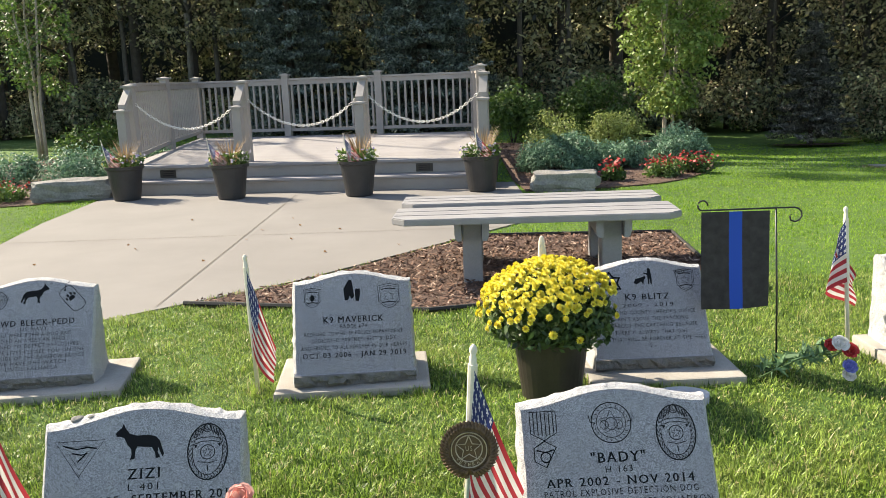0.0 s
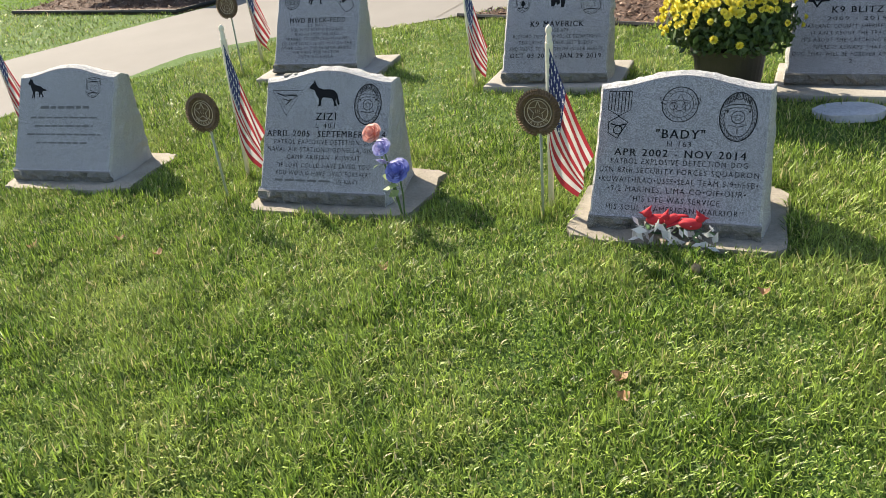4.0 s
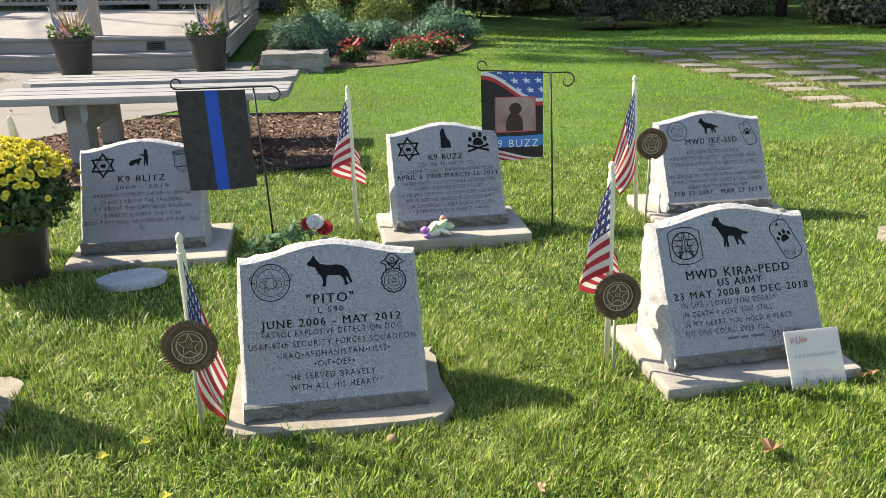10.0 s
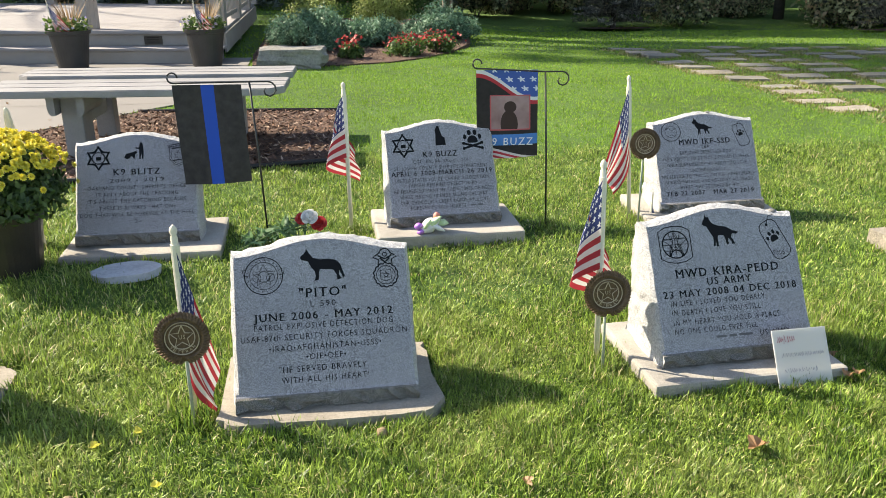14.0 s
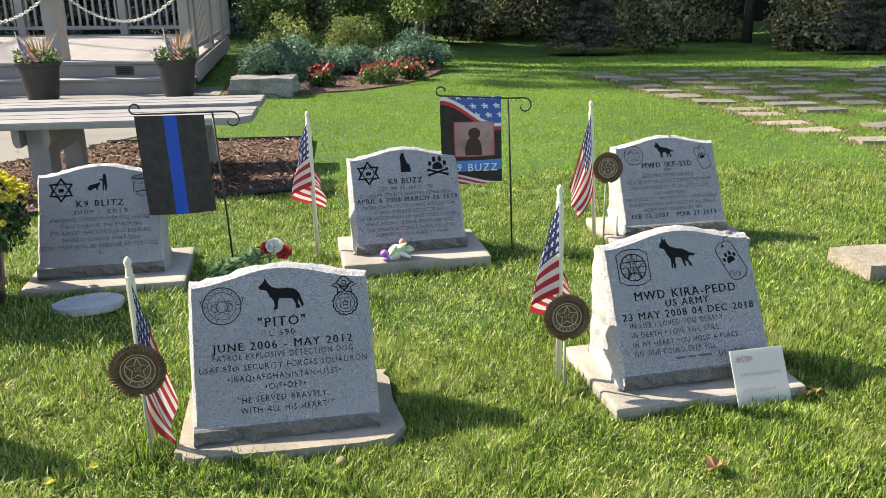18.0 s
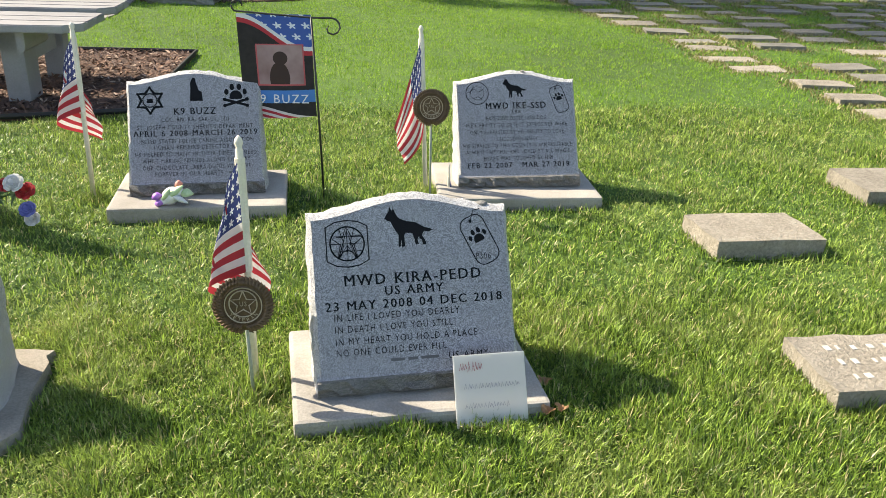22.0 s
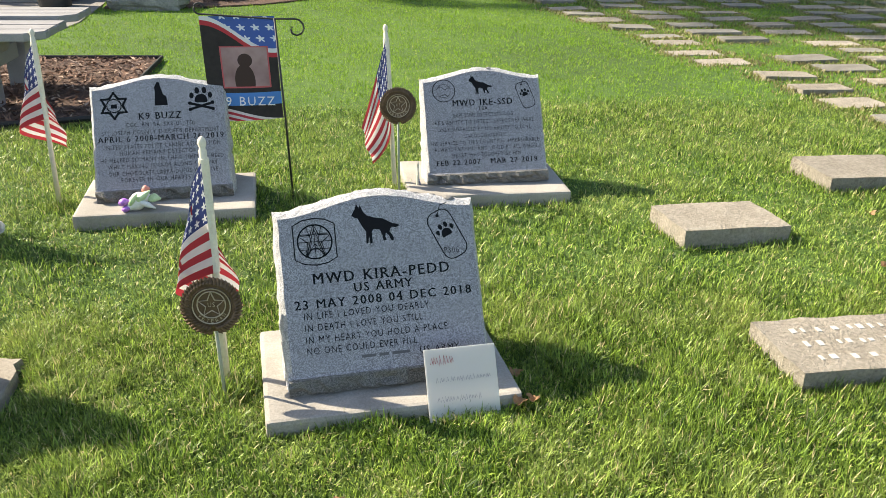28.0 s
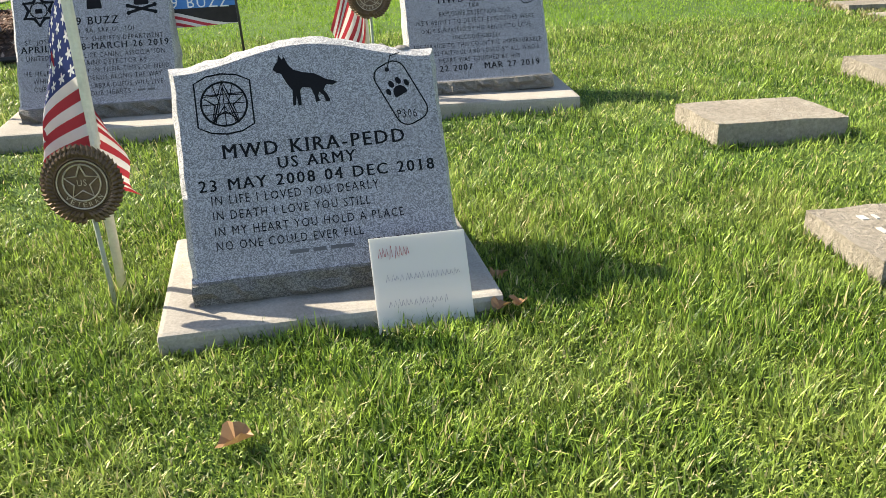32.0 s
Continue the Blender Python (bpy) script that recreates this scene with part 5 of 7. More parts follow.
place(shrub("shrub", 2.2, 2.2, 84, 0.10, M["leaf_under"], "broad green shrub between the spruces", "bed shrubs", 6500), 9.9, 21.6)

# woods
WOOD = "woodland trees"
kinds = [broad_tree("woodland_tree", 11.5, 0.16, 3.0, 2.3, 71, 0.155, M["leaf_dark"], 110, 64, WOOD, "tall dark woodland tree with a full crown"),
         broad_tree("woodland_tree", 13.0, 0.19, 3.6, 2.6, 72, 0.16, M["leaf_dark"], 115, 64, WOOD, "tall dark woodland tree with a full crown"),
         broad_tree("woodland_tree", 9.0, 0.12, 1.6, 1.8, 73, 0.14, M["leaf_dark"], 105, 64, WOOD, "slender woodland tree leafy nearly to the ground")]
under = [shrub("woodland_shrub", 2.6, 2.2, 81, 0.14, M["leaf_under"], "dark tangled shrub at the woods' edge", "woodland shrubs", 5000),
         shrub("woodland_shrub", 3.0, 1.6, 82, 0.13, M["leaf_under"], "dark tangled shrub at the woods' edge", "woodland shrubs", 5000),
         shrub("woodland_shrub", 2.4, 2.8, 83, 0.15, M["leaf_under"], "tall dark shrub at the woods' edge", "woodland shrubs", 5000)]


def edge_y(x):
    """Where the woods begin."""
    if x < -3:
        return 23.6
    if x < 2:
        return 21.6
    if x < 6:
        return 21.6 + 1.1 * (x - 2)
    if x < 12.5:
        return 26.0 - 0.1 * (x - 6)
    return 25.3 - 2.4 * (x - 12.5) if x < 15.0 else 19.3 - 0.6 * min(x - 15.0, 4.0)


rs = random.Random(9)
used = set()
for row in range(2):
    x = -21.0 + rs.uniform(0, 1)
    while x < 25:
        y = edge_y(x) + 1.2 + row * 2.8 + rs.uniform(-0.7, 0.7)
        i = rs.randrange(3) if row else 2 if rs.random() < 0.5 else rs.randrange(2)
        rz, k = rs.uniform(0, 360), rs.uniform(0.8, 1.15)
        if i in used:
            again(kinds[i], x, y, rz, k)
        else:
            used.add(i)
            place(kinds[i], x, y, rz, k)
        x += rs.uniform(1.7, 3.0)
slim = broad_tree("slender_tree", 13.0, 0.085, 7.5, 1.5, 76, 0.15, M["leaf_dark"], 60, 50, "slender woodland trees", "slender woodland tree with a bare straight trunk", bark="grey_bark")
for i in range(26):
    x = -19 + 43 * (i + rs.uniform(-0.35, 0.35)) / 26
    y, rz, k = edge_y(x) + rs.uniform(0.1, 2.6), rs.uniform(0, 360), rs.uniform(0.75, 1.25)
    if i:
        again(slim, x, y, rz, k)
    else:
        place(slim, x, y, rz, k)
used = set()
for row in range(2):
    x = -20.0
    while x < 24:
        y = edge_y(x) + 0.2 + row * 1.6 + rs.uniform(-0.4, 0.4)
        i = rs.randrange(3)
        rz, k = rs.uniform(0, 360), rs.uniform(0.55, 1.0)
        if i in used:
            again(under[i], x, y, rz, k)
        else:
            used.add(i)
            place(under[i], x, y, rz, k)
        x += rs.uniform(1.2, 2.0)
# tall trees whose shade falls over the back of the lawn, and more woods to the east
for x, y, i, k in ((22, 11, 1, 1.0), (21, 6, 0, 1.0), (15.9, 18.7, 1, 1.15)):
    again(kinds[i], x, y, x * 31, k)
tall = place(broad_tree("tall_tree", 28.5, 0.16, 17.6, 1.9, 75, 0.26, M["leaf_dark"], 130, 50, "tall shade trees", "tall tree with a bare trunk and high crown"), -15.1, 21.4)
for x, y, k in ((-15.0, 22.9, 1.05), (-6.5, 24.6, 0.69)):
    again(tall, x, y, x * 57, k)
# near-black sheet behind the trees; its colour is the shade between them
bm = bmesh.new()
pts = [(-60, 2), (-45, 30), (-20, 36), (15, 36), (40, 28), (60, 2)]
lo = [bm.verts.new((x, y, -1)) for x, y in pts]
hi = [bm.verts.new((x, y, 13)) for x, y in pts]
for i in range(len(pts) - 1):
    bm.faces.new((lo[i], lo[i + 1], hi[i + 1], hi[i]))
back_m = mottled("deep_woods_shade", (0.002, 0.003, 0.0015), (0.012, 0.016, 0.008), 1.0, 0.5, 4.0, 0.0, mixf=0.5)
tagged(part("backdrop", bm, back_m), "near-black sheet for the shade deep in the woods", "woods", kind="structure")


# ---- flat grave markers on the lawn ----
def slab(x, y, w, d, h, rz, mats, seed, label="weathered flat concrete grave marker set in the grass"):
    rs = random.Random(seed)
    bm = bmesh.new()
    box(bm, -w / 2, w / 2, -d / 2, d / 2, -0.03, h)
    bmesh.ops.subdivide_edges(bm, edges=[e for e in bm.edges if e.calc_length() > 0.2], cuts=5, use_grid_fill=True)
    for v in bm.verts:
        n = noise.noise_vector(v.co * 14 + Vector((seed, 0, 0)))
        v.co += n * 0.012 if v.co.z < h - 1e-4 else Vector((n.x * 0.011, n.y * 0.011, -abs(n.z) * 0.006))
    ob = part("grave_marker", bm, mats)
    ob.matrix_world = pose(x, y, 0, rs.uniform(-1.5, 1.5), rs.uniform(-1.5, 1.5), rz)
    return tagged(ob, label, "grave marker", "flat grave markers")


slab(4.30, 3.17, 0.455, 0.295, 0.078, 5, M["old_slab"], 1, "pale weathered concrete grave marker standing proud of the grass")
slab(5.26, 3.75, 0.50, 0.32, 0.075, 4, M["old_slab"], 2, "pale weathered concrete grave marker standing proud of the grass")
MARKER = slab(4.27, 2.18, 0.50, 0.30, 0.07, 2, M["old_slab"], 3, "pale weathered concrete marker with worn lettering")
slab(5.25, 2.60, 0.48, 0.30, 0.07, 3, M["old_slab"], 4)
slab(4.35, 1.25, 0.48, 0.30, 0.06, -3, M["old_slab"], 5)
bm = bmesh.new()
rs = random.Random(6)
for r, yy in enumerate((0.08, 0.0, -0.08)):
    xx = -0.16
    while xx < 0.17:
        w = rs.uniform(0.008, 0.02)
        box(bm, xx, xx + w, yy - 0.016 * rs.uniform(0.4, 1), yy + 0.016 * rs.uniform(0.4, 1), 0.0685, 0.0712)
        xx += w + rs.uniform(0.008, 0.05)
M["worn_letter"] = mottled("worn_white_letter", (0.36, 0.345, 0.315), (0.50, 0.485, 0.45), 0.9, 30, 200, 0)
tagged(part("worn_lettering", bm, M["worn_letter"], MARKER, "worn white lettering"), kind="stuff")
rs = random.Random(12)
s = 10
for c in range(10):
    for r in range(15):
        y = 4.75 + 0.455 * r + rs.uniform(-0.09, 0.09) + 0.10 * (c % 2)
        x = 6.20 + 0.72 * c - 0.145 * (y - 4.9) + rs.uniform(-0.09, 0.09)
        if rs.random() < 0.09 or y > 11.25:
            continue
        s += 1
        sunk = c == 0 and 6.3 < y < 8.0
        far = y > 8.2
        mt = M["red_slab"] if rs.random() < 0.03 else M["grey_slab"] if rs.random() < (0.7 if far else 0.35) else M["old_slab"]
        slab(x, y, rs.uniform(0.38, 0.50), rs.uniform(0.20, 0.27), 0.008 if sunk else rs.uniform(0.012, 0.038), rs.uniform(-6, 10), mt, s)
# ---- flags ----
def flag_material():
    m, nt, b = material("stars_and_stripes_cloth", 0.8)
    uv = nt.nodes.new("ShaderNodeUVMap")
    sep = nt.nodes.new("ShaderNodeSeparateXYZ")
    nt.links.new(uv.outputs[0], sep.inputs[0])
    s, h = sep.outputs[0], sep.outputs[1]
    band = math_node(nt, "MODULO", math_node(nt, "FLOOR", math_node(nt, "MULTIPLY", h, 12.999)), 2)
    col = mix_rgb(nt, band, (0.43, 0.038, 0.052), (0.74, 0.71, 0.69))
    canton = math_node(nt, "MULTIPLY", math_node(nt, "LESS_THAN", s, 0.42), math_node(nt, "GREATER_THAN", h, 6 / 13))
    gx = math_node(nt, "SUBTRACT", math_node(nt, "FRACT", math_node(nt, "MULTIPLY", s, 6 / 0.42)), 0.5)
    gy = math_node(nt, "SUBTRACT", math_node(nt, "FRACT", math_node(nt, "MULTIPLY", math_node(nt, "SUBTRACT", h, 6 / 13), 5 / (7 / 13))), 0.5)
    r = math_node(nt, "SQRT", math_node(nt, "ADD", math_node(nt, "MULTIPLY", gx, gx), math_node(nt, "MULTIPLY", gy, gy)))
    ang = math_node(nt, "ARCTAN2", gx, gy)
    lim = math_node(nt, "MULTIPLY_ADD", math_node(nt, "COSINE", math_node(nt, "MULTIPLY", ang, 5)), 0.11, 0.24)
    st = math_node(nt, "LESS_THAN", r, lim)
    blue = mix_rgb(nt, st, (0.035, 0.050, 0.165), (0.72, 0.72, 0.74))
    col = mix_rgb(nt, canton, col, blue)
    weave = noise_tex(nt, 14, 5, 0.6, coords(nt))
    col = mix_rgb(nt, 1.0, col, ramp(nt, weave, [(0.3, (0.82, 0.82, 0.82)), (0.7, (1, 1, 1))]), "MULTIPLY")
    nt.links.new(col, b.inputs["Base Color"])
    tr = nt.nodes.new("ShaderNodeBsdfTranslucent")
    nt.links.new(col, tr.inputs["Color"])
    mx = nt.nodes.new("ShaderNodeMixShader")
    mx.inputs[0].default_value = 0.35
    nt.links.new(b.outputs[0], mx.inputs[1])
    nt.links.new(tr.outputs[0], mx.inputs[2])
    nt.links.new(mx.outputs[0], nt.nodes["Material Output"].inputs["Surface"])
    return m


M["flag"] = flag_material()


def cloth(hoist, fly, side, wrap, fold, seed):
    """A limp flag hung from its hoist, its free end fallen down along the stick.
    side: -1 to the left, 1 to the right; wrap: whether it folds back behind the stick."""
    bm = bmesh.new()
    uvl = bm.loops.layers.uv.new("UVMap")
    ns, nh = 30, 18
    k = hoist / 0.30
    grid = []
    for i in range(ns + 1):
        s = i / ns
        row = []
        for j in range(nh + 1):
            h = j / nh
            if wrap:
                c = math.sin(4.2 * s)
                top = Vector((side * 0.040 * c, 0.010 * s, hoist - 0.27 * k * s))
                low = Vector((side * (0.105 * c if c > 0 else 0.07 * c), 0.045 * s - 0.02 * c, -0.13 * k * s))
            else:
                top = Vector((side * 0.45 * fly * s, 0.0, hoist - 0.37 * k * s))
                low = Vector((side * 0.33 * fly * s * s, -0.01 * s, -0.23 * k * math.sqrt(s)))
            p = top * h + low * (1 - h)
            w = math.sin(3.1416 * h) * s
            p.y += fold * (math.sin(h * 7 + seed) * w + 0.35 * math.sin(h * 13 + 6 * s + seed) * s)
            p.x += 0.3 * fold * math.sin(h * 9 + seed * 2 + 3 * s) * s
            row.append(bm.verts.new((p.x * (0.5 + 0.5 * k), p.y, p.z)))
        grid.append(row)
    for i in range(ns):
        for j in range(nh):
            f = bm.faces.new((grid[i][j], grid[i + 1][j], grid[i + 1][j + 1], grid[i][j + 1]))
            f.smooth = True
            for lp, (a, b) in zip(f.loops, ((i, j), (i + 1, j), (i + 1, j + 1), (i, j + 1))):
                lp[uvl].uv = (a / ns, b / nh)
    return bm


def stick_flag(bx, by, tx, ty, tz, side, wrap, fold, seed, hoist=0.30, fly=0.42, rz=0, r=0.010):
    """A cloth flag on a wooden stick from (bx, by) on the ground to its tip."""
    d = Vector((tx - bx, ty - by, tz))
    L = d.length
    az = d.normalized()
    ax = (Vector((1, 0, 0)) - az * az.x).normalized()
    q = Matrix((ax, az.cross(ax), az)).transposed().to_4x4()
    t = thing("stick_flag", Matrix.Translation((bx, by, -0.02)) @ q, "small cloth stars and stripes flag hanging limp on a pale stick", "flag", "grave flags")
    part("stick", lathe([(r, 0), (r, L - 0.03), (r * 0.7, L - 0.025), (r * 1.15, L - 0.012), (r * 0.9, L - 0.002), (0.002, L + 0.006)], 12), M["pole_wood"], t, smooth=True)
    c = part("cloth", cloth(hoist, fly, side, wrap, fold, seed), M["flag"], t)
    c.matrix_local = pose(0, -r - 0.002, L - 0.05 - hoist, 0, 0, rz)
    sl = part("hem", lathe([(r + 0.003, 0), (r + 0.003, hoist)], 10), M["pole_wood"], t)
    sl.matrix_local = pose(0, 0, L - 0.05 - hoist)
    return t


stick_flag(-0.16, 1.935, -0.113, 1.889, 0.72, 1, False, 0.020, 1, fly=0.33)
stick_flag(1.182, 1.985, 1.187, 1.961, 0.635, 1, False, 0.020, 2, fly=0.19)
stick_flag(2.463, 2.215, 2.453, 2.258, 0.715, -1, True, 0.022, 3)
stick_flag(1.622, 3.66, 1.604, 3.746, 0.742, -1, True, 0.022, 4)
stick_flag(3.035, 3.72, 3.001, 3.798, 0.748, -1, False, 0.022, 5, fly=0.29)
stick_flag(-1.12, 3.275, -1.122, 3.256, 0.69, 1, False, 0.016, 6, fly=0.24)
stick_flag(-1.52, 1.89, -1.486, 1.901, 0.712, 1, False, 0.020, 7, fly=0.30)
stick_flag(-3.12, 2.0, -3.09, 1.98, 0.73, 1, False, 0.020, 8, fly=0.30)
stick_flag(-2.78, 3.53, -2.80, 3.53, 0.72, 1, False, 0.020, 9, fly=0.28)
stick_flag(3.13, 3.68, 3.13, 3.67, 0.18, 1, False, 0.008, 10, hoist=0.09, fly=0.12, r=0.004)


# ---- bronze medallions on rods ----
def medallion(bx, by, cx, cy, cz, rz, R=0.072):
    t = thing("medallion", pose(bx, by, 0), "round bronze veteran medallion with a wreath on a thin rod", "medallion", "bronze medallions")
    bm = bmesh.new()
    tube(bm, [(0, 0, -0.03), ((cx - bx) * 0.98, cy - by + 0.012, cz - R * 0.4)], 0.005, 8)
    part("rod", bm, M["rod"], t, smooth=True)
    disc = part("disc", lathe([(0.02, 0.0), (R * 0.9, 0.0), (R * 0.95, 0.004), (R * 0.7, 0.010), (R * 0.66, 0.006), (0.001, 0.006)], 40), M["bronze"], t)
    place_m = pose(cx - bx, cy - by, cz, 90 - 8, 0, rz)
    disc.matrix_local = place_m
    rng = np.random.default_rng(int(abs(bx) * 100))
    bm = bmesh.new()
    n = 46
    for k in range(2):
        for i in range(n):
            a = 2 * math.pi * (i + 0.5 * k) / n
            lean = 0.7 if math.cos(a) > 0 else -0.7
            r0 = R * (0.72 + 0.13 * k)
            c = Vector((r0 * math.cos(a), r0 * math.sin(a), 0.011 - 0.003 * k))
            d = Vector((math.cos(a + lean), math.sin(a + lean), 0))
            s = Vector((-d.y, d.x, 0))
            L = R * 0.29
            vs = [bm.verts.new(p) for p in (c, c + d * L * 0.5 + s * L * 0.30 + Vector((0, 0, 0.002)), c + d * L, c + d * L * 0.5 - s * L * 0.30 + Vector((0, 0, -0.002)))]
            mid = bm.verts.new(c + d * L * 0.5 + Vector((0, 0, 0.004)))
            for q in range(4):
                bm.faces.new((vs[q], vs[(q + 1) % 4], mid))
    w = tagged(part("wreath", bm, M["bronze"], disc), kind="stuff")
    bm = bmesh.new()
    for pts in (star(0, R * 0.06, R * 0.46, 5, 0.45), circle(0, 0, R * 0.64, 36), circle(0, R * 0.06, R * 0.48, 30)):
        tube(bm, [(x, y, 0.009) for x, y in pts] + [(pts[0][0], pts[0][1], 0.009)], 0.0017, 5)
    part("star", bm, M["bronze_light"], disc, "worn raised star and rings")
    for txt, y, wd, hh in (("US", R * 0.06, R * 0.24, R * 0.17),):
        l = link_mesh("lettering", letters(txt, wd, hh, 0), M["bronze_light"], disc)
        l.matrix_local = pose(0, y, 0.0085)
    for i, ch in enumerate("VETERAN"):
        a = radians(-90 + (i - 3) * 17)
        l = link_mesh("lettering", letters(ch, R * 0.10, R * 0.13, 0), M["bronze_light"], disc)
        l.matrix_local = pose(R * 0.53 * math.cos(a), R * 0.53 * math.sin(a), 0.0085, 0, 0, math.degrees(a) + 90)
    return t


medallion(-0.165, 1.87, -0.131, 1.813, 0.446, 2)
medallion(1.19, 1.935, 1.194, 1.899, 0.313, 3)
medallion(2.466, 2.15, 2.457, 2.135, 0.299, 0)
medallion(3.045, 3.615, 3.037, 3.588, 0.438, 0)
medallion(-1.44, 1.675, -1.416, 1.637, 0.433, 8)
medallion(-2.74, 3.28, -2.70, 3.24, 0.47, 8)


# ---- garden flags ----
def garden_flag(x0, x1, y, ztop, h, px, py, cloth_mat, label, slant):
    t = thing("garden_flag", pose(0, 0, 0), label, "garden flag", "garden flags")
    bm = bmesh.new()
    tube(bm, [(px, py, -0.03), (px - 0.015, py, ztop * 0.5), (px - 0.035, py, ztop + 0.01)], 0.0045, 8)
    part("pole", bm, M["iron"], t, smooth=True)
    bm = bmesh.new()
    zt = ztop + 0.008
    arm = [(px + 0.045 + r * math.cos(radians(d)), py, zt - 0.034 + r * math.sin(radians(d))) for d, r in ((-200, 0.012), (-160, 0.020), (-120, 0.027), (-80, 0.031), (-45, 0.033), (-10, 0.034), (25, 0.034), (60, 0.034), (90, 0.034))] + [(px - 0.035, py, zt), (x0 + 0.02, y, zt)]
    arm += [(x0 + 0.005 + 0.022 * math.cos(a), y, zt + 0.022 + 0.022 * math.sin(a)) for a in [radians(-90 - 30 * i) for i in range(10)]]
    tube(bm, arm, 0.004, 7)
    part("arm", bm, M["iron"], t, smooth=True)
    bm = bmesh.new()
    uvl = bm.loops.layers.uv.new("UVMap")
    nx, nz = 16, 20
    g = [[bm.verts.new((x0 + (x1 - x0) * i / nx + slant * (j / nz) ** 1.3 * h, y + 0.012 * math.sin(i / nx * 5 + j / nz * 2) * (j / nz), ztop - h * j / nz + 0.012 * (i / nx) * (j / nz))) for j in range(nz + 1)] for i in range(nx + 1)]
    for i in range(nx):
        for j in range(nz):
            f = bm.faces.new((g[i][j + 1], g[i + 1][j + 1], g[i + 1][j], g[i][j]))
            f.smooth = True
            for lp, (a, b) in zip(f.loops, ((i, j + 1), (i + 1, j + 1), (i + 1, j), (i, j))):
                lp[uvl].uv = (a / nx, 1 - b / nz)
    part("cloth", bm, cloth_mat, t)
    return t


def uv_split(nt):
    uv = nt.nodes.new("ShaderNodeUVMap")
    sep = nt.nodes.new("ShaderNodeSeparateXYZ")
    nt.links.new(uv.outputs[0], sep.inputs[0])
    return sep.outputs[0], sep.outputs[1]


def inside(nt, s, lo, hi):
    return math_node(nt, "MULTIPLY", math_node(nt, "GREATER_THAN", s, lo), math_node(nt, "LESS_THAN", s, hi))


def blue_line_cloth():
    m, nt, b = material("black_and_blue_cloth", 0.85)
    s, h = uv_split(nt)
    n = noise_tex(nt, 30, 5, 0.6, coords(nt))
    dark = ramp(nt, n, [(0.3, (0.022, 0.019, 0.020)), (0.7, (0.046, 0.041, 0.042))])
    col = mix_rgb(nt, inside(nt, s, 0.41, 0.60), dark, (0.012, 0.070, 0.42))
    nt.links.new(col, b.inputs["Base Color"])
    return m


